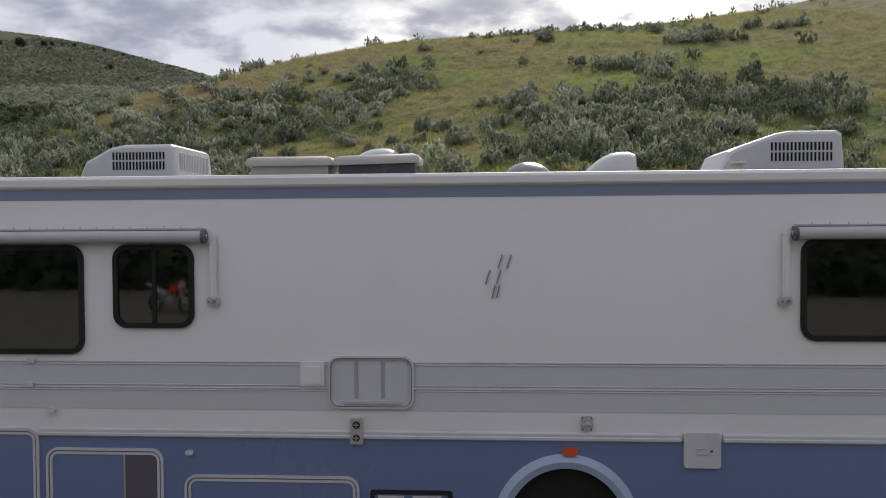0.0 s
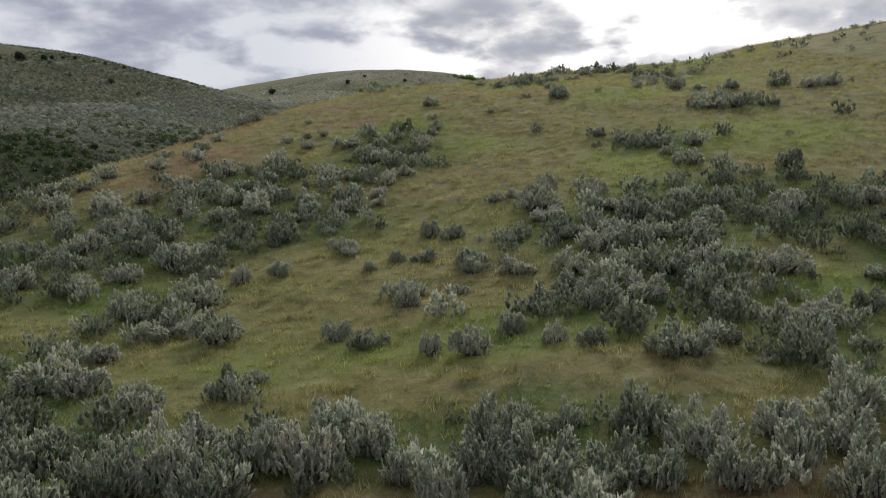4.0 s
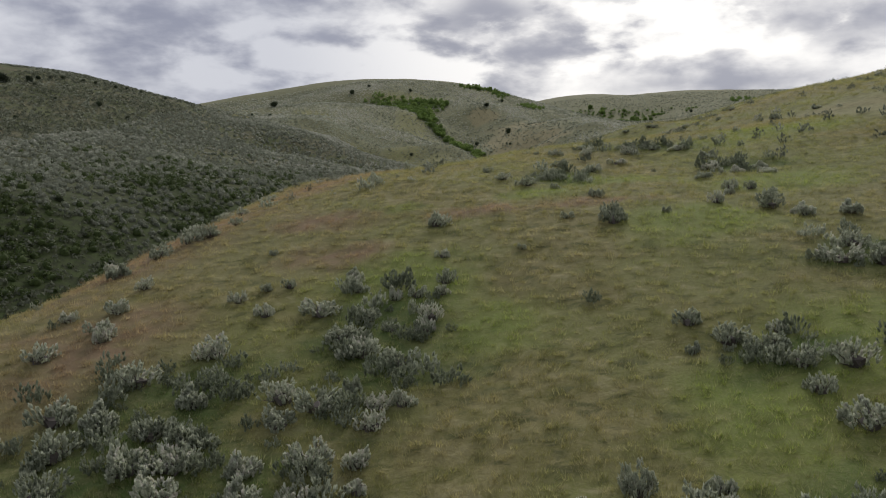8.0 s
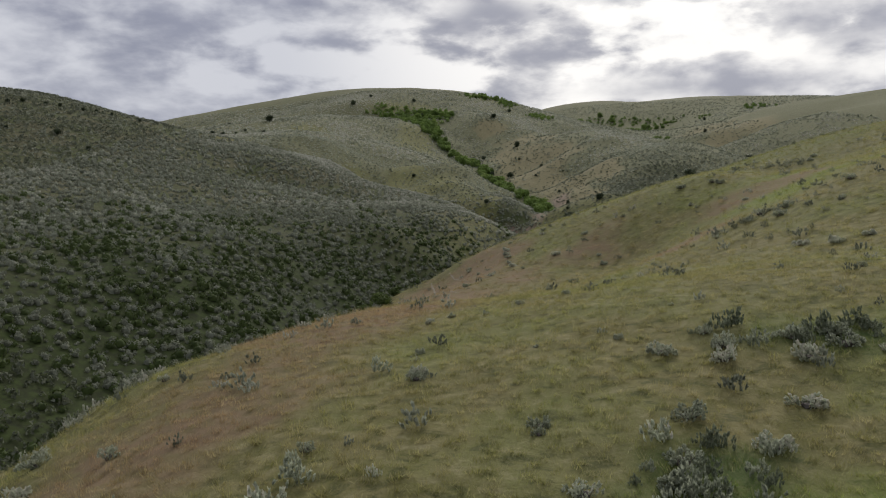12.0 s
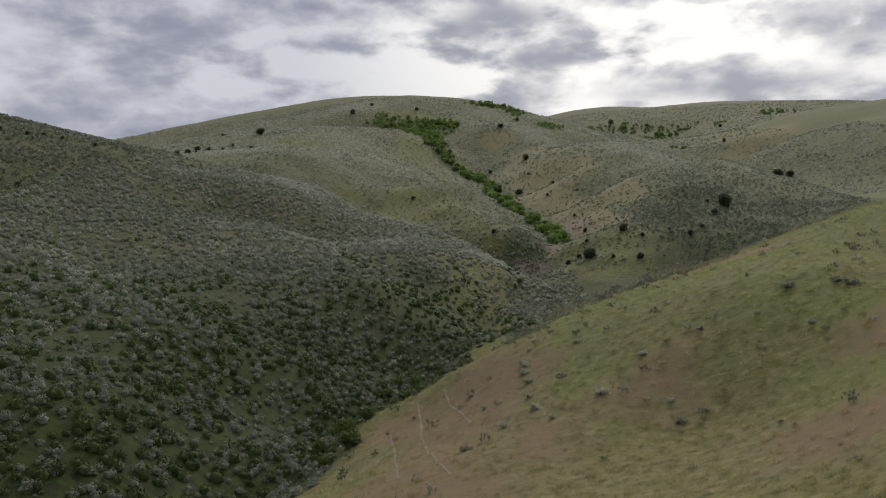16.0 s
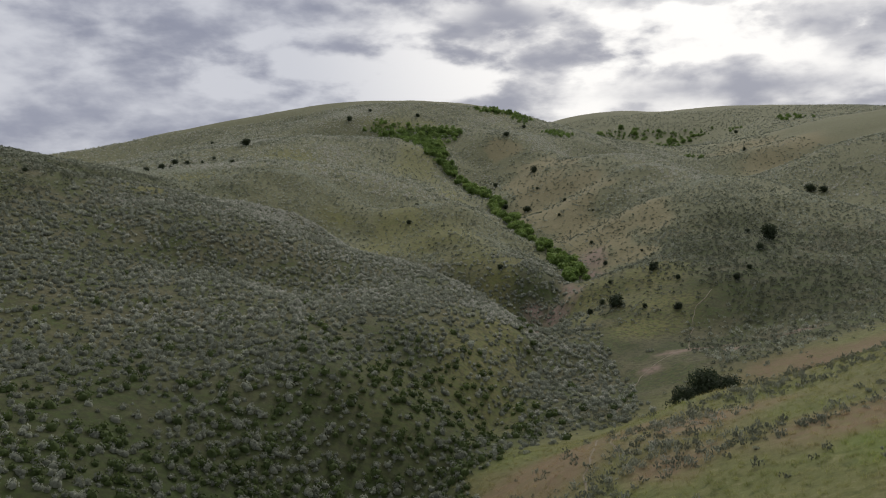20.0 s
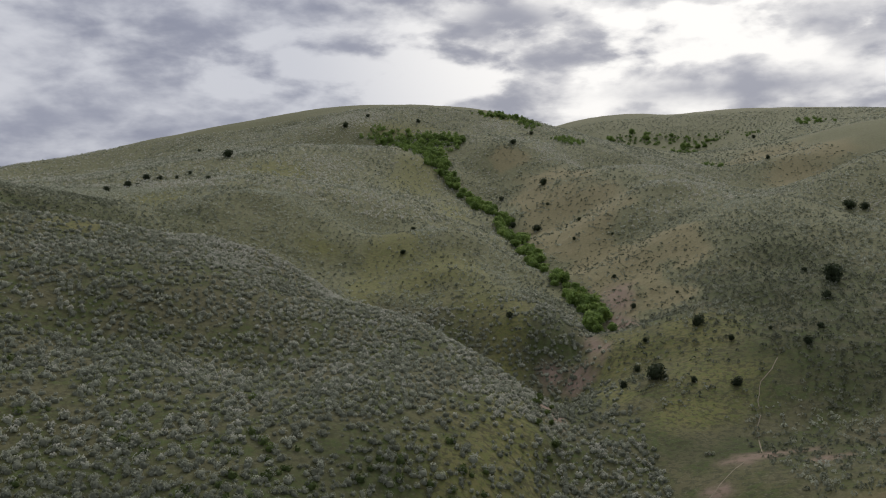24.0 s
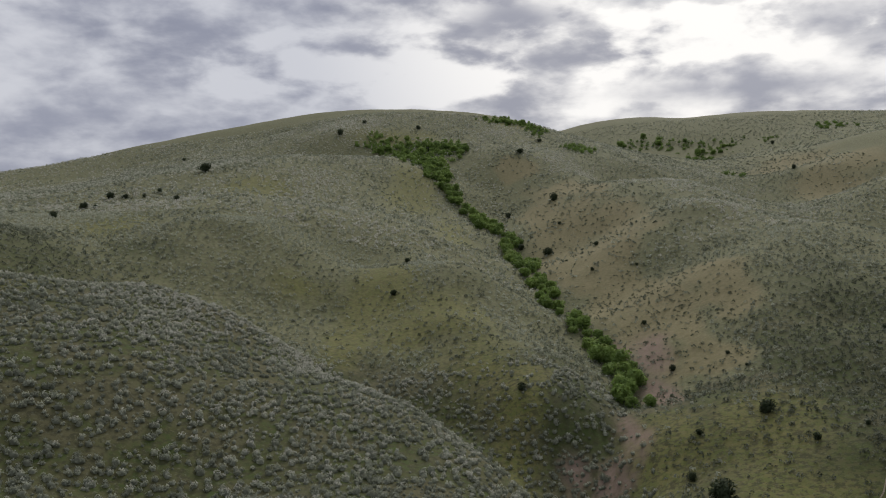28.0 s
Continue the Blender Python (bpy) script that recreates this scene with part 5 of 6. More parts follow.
# ---- junipers and the green brush of the gullies ----
def crown(name, lumps, leaves, leaf, mat, seed, low=0.1, shape=(0.5, 0.5, 0.5)):
    """A crown about 1 m across and 1 m high: leaf clumps over several lumps, with gaps."""
    r = np.random.default_rng(seed)
    verts, faces, tints = [], [], []
    for k in range(lumps):
        a = r.uniform(0, 6.283)
        d = r.uniform(0, 0.30)
        c = np.array([d * math.cos(a), d * math.sin(a), low + shape[2] * r.uniform(0.45, 1.45)])
        rad = r.uniform(0.16, 0.27) * (1.25 - 0.5 * c[2])
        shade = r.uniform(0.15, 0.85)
        for j in range(leaves):
            w = r.normal(0, 1, 3)
            w /= np.linalg.norm(w)
            p = c + w * rad * r.uniform(0.75, 1.08) * np.array([1, 1, 1.1])
            t1 = np.cross(w, r.normal(0, 1, 3))
            t1 /= np.linalg.norm(t1)
            t2 = np.cross(w, t1) + w * r.uniform(-0.3, 0.8)
            s = leaf * r.uniform(0.6, 1.3)
            n = len(verts)
            verts += [p - t1 * s * 0.5, p + t1 * s * 0.5, p + t2 * s]
            faces.append((n, n + 1, n + 2))
            # own tone of the lump, plus a tint that rises with height
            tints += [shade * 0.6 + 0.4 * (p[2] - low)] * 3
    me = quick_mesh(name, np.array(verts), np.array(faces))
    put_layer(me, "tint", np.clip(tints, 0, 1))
    me.materials.append(mat)
    return me


def trunk_mesh(seed, tall, thick, forks):
    r = np.random.default_rng(seed)
    bm = bmesh.new()
    rod(bm, Vector((0, 0, -0.08)), Vector((r.normal(0, 0.03), r.normal(0, 0.03), tall)), thick, thick * 0.5, 7)
    for k in range(forks):
        a = 6.283 * (k + r.random()) / forks
        rod(bm, Vector((0, 0, tall * r.uniform(0.2, 0.6))), Vector((0.26 * math.cos(a), 0.26 * math.sin(a), tall * r.uniform(0.9, 1.4))), thick * 0.6, thick * 0.25, 5)
    me = bpy.data.meshes.new("trunk")
    bm.to_mesh(me)
    bm.free()
    me.materials.append(BARK)
    return me


def tree_models(name, label, category, group, count, make_crown, seed, tall, thick, forks):
    made = []
    for k in range(count):
        ob = tagged(new(name), label, category, group)
        for me in (trunk_mesh(seed + 10 * k, tall, thick, forks), make_crown(seed + k)):
            new("crown" if me.name.startswith("crown") else "trunk", me).parent = ob
        made.append(ob)
    return made


def plant(models, rows, seed, tall, sink=0.1):
    """Stands copies of the models at (x, y, width)."""
    r = np.random.default_rng(seed)
    used = set()
    grounds = height([p[0] for p in rows], [p[1] for p in rows])
    for (x, y, w), z in zip(rows, grounds):
        k = int(r.integers(0, len(models)))
        m = pose(x, y, z - sink, 0, 0, r.uniform(0, 360)) @ Matrix.Diagonal((w, w, w * tall * r.uniform(0.85, 1.2), 1))
        if k in used:
            u = models[k].scale
            copy_thing(models[k], m @ Matrix.Diagonal((1 / u.x, 1 / u.y, 1 / u.z, 1)))
        else:
            models[k].matrix_basis = m
            used.add(k)
    for k, ob in enumerate(models):
        if k not in used:
            for o in (*ob.children, ob):
                bpy.data.objects.remove(o)


JUNIPER_SPOTS = {}
JUNIPER_SPOTS["skyline"] = [(-180, 371, 5.4), (-176, 384, 3.4), (-175, 413, 2.6), (-184, 361, 2.6), (-169, 420, 2.2), (-165, 424, 2.0), (-158, 430, 2.0), (-155, 436, 1.8), (-150, 440, 2.0), (-177, 405, 2.2), (-178, 396, 2.4), (-143, 374, 2.8), (-172, 380, 1.9), (-129, 367, 2.2), (-140, 446, 1.8), (-75, 189, 1.8), (-145, 311, 1.8), (-156, 364, 1.9)]
JUNIPER_SPOTS["west_ridge"] = [(-27, 590, 2.9), (-26, 641, 3.0), (14, 507, 2.6), (-158, 791, 7.6), (-141, 694, 3.3), (-180, 727, 4.0), (-188, 728, 5.0), (-178, 675, 4.2), (-170, 631, 3.8), (-119, 1056, 6.4), (-51, 1093, 5.0), (-104, 1107, 5.1), (-169, 725, 2.6), (-38, 1016, 4.5), (-173, 676, 2.7), (-164, 734, 2.7), (-263, 1060, 3.9)]
JUNIPER_SPOTS["east_face"] = [(66, 477, 4.2), (48, 447, 5.5), (46, 461, 2.2), (40, 448, 2.4), (65, 437, 3.3), (56, 441, 1.8), (51, 475, 2.1), (54, 858, 6.4), (38, 982, 6.4), (42, 762, 6.2), (63, 723, 2.8), (24, 862, 4.8), (28, 778, 4.8), (59, 536, 2.6), (240, 781, 9), (246, 774, 7), (118, 510, 7.4), (114, 524, 2.3), (107, 488, 3.3), (87, 450, 3.1), (94, 460, 2.1), (71, 461, 2.0), (279, 1047, 5.0), (374, 1381, 5.5), (74, 516, 1.2), (60, 584, 2.0), (61, 1084, 4.9), (73, 530, 1.5), (47, 450, 1.6), (50, 445, 1.8)]
JUNIPER_SPOTS["east_small"] = [(57, 511, 1.4), (54, 671, 2.2), (72, 662, 1.9), (52, 800, 2.9), (82, 463, 1.2)]
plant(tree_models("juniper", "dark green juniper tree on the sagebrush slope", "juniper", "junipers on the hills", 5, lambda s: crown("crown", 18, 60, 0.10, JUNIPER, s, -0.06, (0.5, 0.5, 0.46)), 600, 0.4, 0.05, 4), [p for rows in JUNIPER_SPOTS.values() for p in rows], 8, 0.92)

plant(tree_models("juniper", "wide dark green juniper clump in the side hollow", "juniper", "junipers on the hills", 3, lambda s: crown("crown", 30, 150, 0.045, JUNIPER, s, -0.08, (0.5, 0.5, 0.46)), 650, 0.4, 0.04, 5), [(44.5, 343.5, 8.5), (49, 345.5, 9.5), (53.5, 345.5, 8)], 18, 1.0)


GULLY_BED = [(45, 512), (46, 547), (42, 580), (37, 600), (34, 647), (31, 689), (28, 712), (25, 777), (13, 805), (1, 864), (-12, 885), (-22, 915), (-31, 957)]


def gully_spots():
    """Brush along the wet gully, in its upper bowl and in the next valley."""
    r = np.random.default_rng(12)
    rows = []
    for k in range(150):
        y = 512 + 445 * (k + r.random()) / 150
        x = np.interp(y, [p[1] for p in GULLY_BED], [p[0] for p in GULLY_BED])
        if 612 < y < 630 or 700 < y < 704:
            continue
        wide = 3.2 + 0.011 * (y - 520)
        rows.append((x + r.uniform(-1.2, 1.0) * wide, y, r.uniform(3.8, 7.2) + 0.003 * (y - 512)))
    for cx, cy, rx, ry, n, size in ((-38, 990, 26, 42, 34, 7.5), (-62, 1030, 26, 22, 14, 7), (-15, 1000, 14, 34, 10, 7), (36, 1163, 26, 18, 12, 7), (245, 1470, 46, 30, 6, 10), (305, 1430, 36, 30, 6, 10)):
        for k in range(n):
            a, d = r.uniform(0, 6.283), math.sqrt(r.random())
            rows.append((cx + rx * d * math.cos(a), cy + ry * d * math.sin(a), size * r.uniform(0.55, 1.2)))
    return rows[:295]


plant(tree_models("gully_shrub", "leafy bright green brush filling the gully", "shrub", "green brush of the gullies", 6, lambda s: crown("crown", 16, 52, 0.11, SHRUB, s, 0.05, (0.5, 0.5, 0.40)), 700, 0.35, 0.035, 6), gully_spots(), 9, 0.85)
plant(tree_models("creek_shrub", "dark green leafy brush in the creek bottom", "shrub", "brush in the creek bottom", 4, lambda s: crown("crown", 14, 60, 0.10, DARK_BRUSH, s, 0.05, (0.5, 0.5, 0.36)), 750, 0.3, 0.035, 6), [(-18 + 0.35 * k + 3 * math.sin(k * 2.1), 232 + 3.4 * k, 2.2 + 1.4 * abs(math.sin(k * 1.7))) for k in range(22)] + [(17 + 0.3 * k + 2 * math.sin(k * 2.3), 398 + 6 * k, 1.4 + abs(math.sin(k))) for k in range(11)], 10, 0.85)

# thickets of smaller brush: the bowl at the head of the gully and the next valley
def crown_pattern(seed, lumps=5, leaves=13, leaf=0.2):
    me = crown("pattern", lumps, leaves, leaf, SHRUB, seed, 0.0, (0.5, 0.5, 0.36))
    v = np.empty(len(me.vertices) * 3, np.float32)
    me.vertices.foreach_get("co", v)
    tint = np.empty(len(me.vertices), np.float32)
    me.attributes["tint"].data.foreach_get("value", tint)
    bpy.data.meshes.remove(me)
    return v.reshape(-1, 3).astype(float), np.arange(len(tint)).reshape(-1, 3), tint


def thicket(name, label, patches, gap, size, seed, fill=1.0):
    patterns = [crown_pattern(seed + k) for k in range(6)]
    xs, ys = [p[0] for p in patches], [p[1] for p in patches]
    x, y, chance, own = jitter_grid(min(xs) - 70, max(xs) + 70, min(ys) - 90, max(ys) + 90, gap, seed)
    ok = chance < fill * in_patches(x, y, patches)
    x, y, own = x[ok], y[ok], own[ok]
    big = size[0] + (size[1] - size[0]) * own ** 1.5
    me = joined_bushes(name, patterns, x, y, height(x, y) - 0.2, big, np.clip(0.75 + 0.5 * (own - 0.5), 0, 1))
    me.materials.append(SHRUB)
    tagged(new(name, me), label, "shrub", kind="stuff")


thicket("bowl_thicket", "fresh green brush filling the bowl under the summit", [(-40, 985, 32, 62), (-62, 1030, 30, 26), (-18, 1015, 20, 40), (-85, 1045, 16, 22), (-25, 930, 12, 40), (36, 1165, 34, 24), (62, 1130, 16, 40), (95, 1075, 14, 26)], 4.2, (3.0, 6.5), 900, 0.9)
thicket("valley_thicket", "pale green brush in the draws of the next valley", [(215, 1465, 40, 34), (255, 1470, 50, 40), (250, 1265, 22, 60), (300, 1420, 40, 44), (340, 1450, 24, 30), (242, 1090, 9, 60), (485, 1470, 34, 60), (384, 1434, 20, 20)], 7.0, (3.5, 8.0), 920, 0.55)

# the dark wood that closes the lot behind the camera, seen in the windows
plant(tree_models("pine_tree", "dark evergreen tree behind the gravel lot", "tree", "trees behind the lot", 3, lambda s: crown("crown", 18, 40, 0.14, JUNIPER, s, -0.05, (0.5, 0.5, 0.5)), 800, 0.7, 0.03, 5), [(-46 + 3.6 * k + 1.5 * math.sin(k * 3.3), -28 - 3 * abs(math.sin(k * 1.9)), 6.5 + 1.5 * math.sin(k * 2.7)) for k in range(26)], 11, 1.5)

plant(tree_models("thicket_bush", "dense dark green thicket behind the gravel lot", "shrub", "thicket behind the lot", 3, lambda s: crown("crown", 18, 44, 0.16, JUNIPER, s, -0.10, (0.5, 0.5, 0.45)), 830, 0.5, 0.03, 5), [(-40 + 2.3 * k + 0.8 * math.sin(k * 3.7), -25.5 - 1.2 * abs(math.sin(k * 2.3)), 3.6 + 0.8 * math.sin(k * 1.7)) for k in range(34)], 13, 0.9)

# ---- sagebrush bushes that stand by the fence and on the grass hill ----
def bush_meshes(seed, plumes, tall, bushy, scrub=False, leaf_size=1.0):
    """Foliage of one bush, about 1 m across, as many leafy upright plumes, and its twigs."""
    r = np.random.default_rng(seed)
    verts, faces, tints = [], [], []
    bm = bmesh.new()
    lobes = []
    count = int(r.integers(5, 9))
    for k in range(count):
        turn, out = 6.283 * (k + r.uniform(-0.35, 0.35)) / count, r.uniform(0.10, 0.40)
        lobes.append((out * math.cos(turn), out * math.sin(turn), r.uniform(0.11, 0.20), tall * r.uniform(0.45, 1.0) * (1.1 - 0.8 * out)))
    for k in range(plumes):
        lx, ly, rad, top = lobes[k % len(lobes)]
        turn, u = r.uniform(0, 6.283), r.uniform(0.0, 1.0)
        out = rad * math.sqrt(1 - 0.94 * u * u) * r.uniform(0.8, 1.12)
        tip = np.array([lx + out * math.cos(turn), ly + out * math.sin(turn), top * (0.24 + 0.76 * u) * r.uniform(0.86, 1.1)])
        lean = np.array([(tip[0] - 0.4 * lx) * 1.1, (tip[1] - 0.4 * ly) * 1.1, 0.85]) + r.normal(0, 0.14, 3)
        lean /= np.linalg.norm(lean)
        long = r.uniform(0.08, 0.15)
        shade = float(np.clip(r.normal(0.55, 0.22), 0, 1))
        for j in range(bushy):
            u = r.uniform(0, 1)
            base = tip - lean * long * (1 - u)
            side = np.cross(lean, r.normal(0, 1, 3))
            side /= np.linalg.norm(side)
            fan = 0.50 * (1 - 0.4 * u)
            grow = lean + side * fan
            grow /= np.linalg.norm(grow)
            leaf = r.uniform(0.034, 0.060) * leaf_size
            flat = np.cross(grow, r.normal(0, 1, 3))
            flat *= r.uniform(0.012, 0.020) * leaf_size / np.linalg.norm(flat)
            n = len(verts)
            verts += [base - flat, base + flat, base + grow * leaf]
            faces.append((n, n + 1, n + 2))
            tints += [shade * 0.8 + 0.2 * u] * 3
        if k % 14 == 0:
            foot = Vector((tip[0] * 0.18, tip[1] * 0.18, 0.0))
            knee = Vector((tip[0] * 0.6, tip[1] * 0.6, tip[2] * 0.45)) + Vector(r.normal(0, 0.03, 3))
            rod(bm, foot, knee, 0.018, 0.011, 4)
            rod(bm, knee, Vector(tip - lean * long * 0.6), 0.011, 0.005, 4)
    # the dense twiggy heart of the bush
    core_v, core_f, _ = mound(0, 1, seed, tall * 0.42, 0.25)
    heart = [bm.verts.new(p) for p in core_v]
    for f in core_f:
        bm.faces.new([heart[i] for i in f])
    verts, faces = np.array(verts), np.array(faces)
    if scrub:
        bm.free()
        return verts, faces, np.array(tints) * 1.6
    leaves = quick_mesh("foliage", verts, faces)
    put_layer(leaves, "tint", tints)
    leaves.materials.append(SILVER_SAGE)
    twigs = bpy.data.meshes.new("woody_base")
    bm.to_mesh(twigs)
    bm.free()
    twigs.materials.append(TWIG)
    return leaves, twigs


BUSH_KINDS = [bush_meshes(300 + k, (430, 460, 400, 440, 420, 330)[k], (0.74, 0.66, 0.84, 0.70, 0.62, 0.78)[k], 24, leaf_size=0.88) for k in range(6)]
BUSH_KINDS += [bush_meshes(340 + k, (220, 240, 200, 230, 215, 160)[k], (0.74, 0.66, 0.84, 0.70, 0.62, 0.78)[k], 12, leaf_size=1.4) for k in range(6)]
SAGE_LABELS = ("silvery green sagebrush with upright leafy plumes", "low rounded grey-green sagebrush on the grass slope", "tall ragged sagebrush with bare lower stems", "grey-green sagebrush bush with dense foliage", "low spreading grey sagebrush", "open sagebrush with twiggy purple-grey stems")


def bush_models():
    made = []
    for k, (leaves, twigs) in enumerate(BUSH_KINDS):
        ob = tagged(new("sagebrush"), SAGE_LABELS[k % 6], "sagebrush", "sagebrush bushes")
        for me in (twigs, leaves):
            new(me.name, me).parent = ob
        made.append(ob)
    return made


BUSHES = {}
BUSHES["fence_front"] = [(-9.8, 23.7, 2.6), (-6.1, 23.3, 1.3), (-2.5, 22.1, 1.3), (-0.5, 21.2, 1.2), (1.3, 20.4, 1.8), (3.8, 20.5, 1.3), (5.1, 21.5, 0.8), (7, 21.2, 1.3), (7.7, 20.3, 1.4), (-8.1, 22.6, 1.4), (8.9, 21.3, 1.5), (-10.4, 21.5, 2.0), (-9.2, 21.4, 1.7), (-7.4, 21.3, 1.7), (-6.6, 21.2, 1.3), (-5.4, 21.2, 1.0), (-11.6, 21.4, 2.0), (10, 21.1, 1.5), (2.4, 21.1, 0.9)]
BUSHES["fence_back"] = [(-10.7, 27.1, 2.6), (-8.4, 25.2, 1.9), (-7.1, 29.1, 1.6), (-7.1, 26.2, 2.4), (-3.6, 26.1, 2.5), (-3.6, 29.5, 1.4), (-1.4, 25.9, 1.7), (0.3, 25.9, 2.1), (1, 27.7, 1.8), (1.9, 26, 2.3), (3.5, 25.3, 1.8), (4.8, 25.3, 1.7), (6.4, 24.9, 1.8), (8, 25.9, 1.8), (10.7, 28.4, 2), (10.5, 25.1, 1.5), (8.2, 27.2, 1.7), (4.9, 28, 1.7), (3, 28.2, 1), (-5, 26.9, 2.2), (-7.3, 32.6, 1.6), (-9.9, 31.7, 2), (-12.8, 28.1, 2.4), (9.3, 24.6, 1.8), (12.2, 25.6, 2.2), (6.2, 26.7, 2.0), (-2.2, 27.4, 1.9), (2.7, 24.6, 1.6), (12.6, 27.2, 2.2), (14.2, 25.2, 2.2), (-5.8, 24.8, 1.7), (-0.5, 24.6, 1.5), (9.6, 26.6, 2.0), (14.4, 27.4, 2.3)]
BUSHES["foot_slope"] = [(-14, 33.4, 2.6), (-12.2, 33.2, 2.6), (-12.9, 36.7, 2.1), (-11.3, 40, 2.6), (-9.2, 38.6, 2.6), (-6.8, 34, 1.2), (-3.2, 36.1, 1.7), (-4.4, 37.6, 1.6), (-1.8, 39.8, 1.4), (-0.8, 34.2, 1.2), (0.6, 33.6, 1.8), (0.9, 43.5, 1.7), (2, 35.3, 1.4), (3.3, 33.9, 1.1), (4.6, 33.4, 1.5), (7.1, 32.4, 2.2), (9, 33.6, 1.5), (11.4, 33.1, 2.3), (15, 36.6, 1.9), (12.9, 35.8, 2.1), (11.4, 35.9, 1.8), (10.1, 36.6, 2.1), (6.9, 38, 2.6), (5.2, 37.4, 2.3), (3.8, 38.3, 1.9), (8.8, 40.9, 2.6), (10.2, 40.8, 2.4), (9.6, 45.8, 2.6)]
BUSHES["lower_slope"] = [(11.3, 44.9, 2.6), (7.6, 46.8, 2.2), (5.4, 47.2, 2.2), (4.7, 52.4, 2.6), (3.6, 55.1, 1.5), (7.8, 53.4, 1.7), (0.2, 50.3, 1.7), (-1.1, 51.3, 1.6), (-5.3, 50.2, 1.4), (-9.5, 53.5, 2.6), (-8.6, 47.6, 1.3), (-8.8, 58.6, 2.2), (-14.1, 51.8, 2.6), (-14.4, 49.6, 2.6), (-18.1, 54.1, 2.6), (-19.9, 50.3, 2.6), (-22.7, 52.3, 2.6), (-21, 46.8, 2.5), (-14, 60.8, 2.6), (-12.2, 60.8, 2.6), (-16.5, 64.3, 2.6), (-23.2, 63, 2.6), (-26.2, 62.8, 2.6), (21.2, 49.2, 2.6), (17.6, 39.3, 2.4), (17.2, 48.8, 2.6), (20.4, 57.3, 2.3)]
BUSHES["west_shoulder"] = [(-25.5, 89.4, 2.2), (-23.4, 76.9, 1.5), (-20.3, 74, 1.7), (-20.3, 80.9, 1.5), (-20.4, 76.8, 2.1), (-13.2, 70.7, 2.4), (-16.1, 67.7, 2.6), (-12.8, 65.7, 2.2), (-17.5, 62, 2.6), (-12, 62.6, 2.6), (-9.1, 60.3, 2.1), (-8.2, 75.2, 2.6), (-6.9, 80, 1.4), (-6.5, 71.7, 2.4), (-5.5, 74.2, 2.1), (-3.6, 68.6, 2.4), (-1.9, 73.3, 1.7), (-1.1, 77.9, 1.4), (-1.3, 81.6, 1.1), (-5.4, 66.3, 1.3), (-4.1, 64.5, 1.5), (-4.2, 62.8, 1.7), (-8.6, 65.9, 2.3), (-6.4, 60.4, 2.1), (-4.6, 60.4, 1.6)]
BUSHES["east_shoulder"] = [(10.9, 68.8, 1.7), (12.2, 66.9, 2.2), (13.8, 65.6, 2.2), (14.4, 63.9, 2), (14.8, 67.5, 1.2), (14.2, 61.6, 1.5), (16.5, 63.5, 2.2), (10.4, 66.2, 1.1), (14.9, 58.8, 2.2), (8.5, 55.7, 1.3), (5.6, 56.1, 1.6), (10.4, 86.2, 1.9), (7.3, 86.5, 1), (22.8, 84.6, 2.5), (25.3, 83, 2.2), (22, 88.5, 2), (20.7, 93.3, 1.4), (20.2, 98.5, 2), (23.4, 105.9, 2.6), (26.7, 103.5, 2.6), (22.7, 73.7, 2.1), (22.5, 76.6, 2), (5.4, 98.2, 2.4), (7.2, 101.9, 2.2), (3.6, 100.8, 2), (10, 115.2, 2.1), (13.2, 115.4, 2.1)]
BUSHES["upper_slope"] = [(9.3, 107.3, 2.6), (11.9, 104.2, 2.1), (15.1, 108.3, 2.6), (7.6, 96.4, 1.3), (17.2, 116.1, 2.4), (19.6, 116.3, 2.5), (22.1, 114, 2.6), (23.6, 109.3, 2.6), (-7.6, 106.7, 1.3), (-3.2, 115.8, 1.5), (2.7, 107.4, 1.3), (-18.4, 111.7, 1.5), (-24.4, 116.3, 2.6), (-22.5, 101.4, 2.6), (-19.4, 103, 2), (10.3, 92.3, 1.4), (66.4, 234.6, 2.6), (43.2, 218.9, 2.6), (36.6, 176.3, 2.6), (38.7, 173.5, 2.6), (-24.4, 117, 2.2), (-27, 112, 2.4), (-26, 120, 2), (-20.5, 126, 1.2)]
BUSHES["far_side"] = [(16.2, 239.9, 2.2), (21.7, 222.1, 2), (8.6, 218, 2.4), (8.5, 235.5, 2.6), (15.8, 216.2, 2.6), (22.4, 207.4, 1.9), (1.4, 236.2, 1.7), (38.6, 221.5, 2.5), (8.6, 228.8, 1.9), (14.4, 258.6, 2.6), (12.5, 264.7, 2.6), (50, 405.7, 2.6), (-5.5, 276.8, 1.9), (5.1, 216.7, 1.1)]
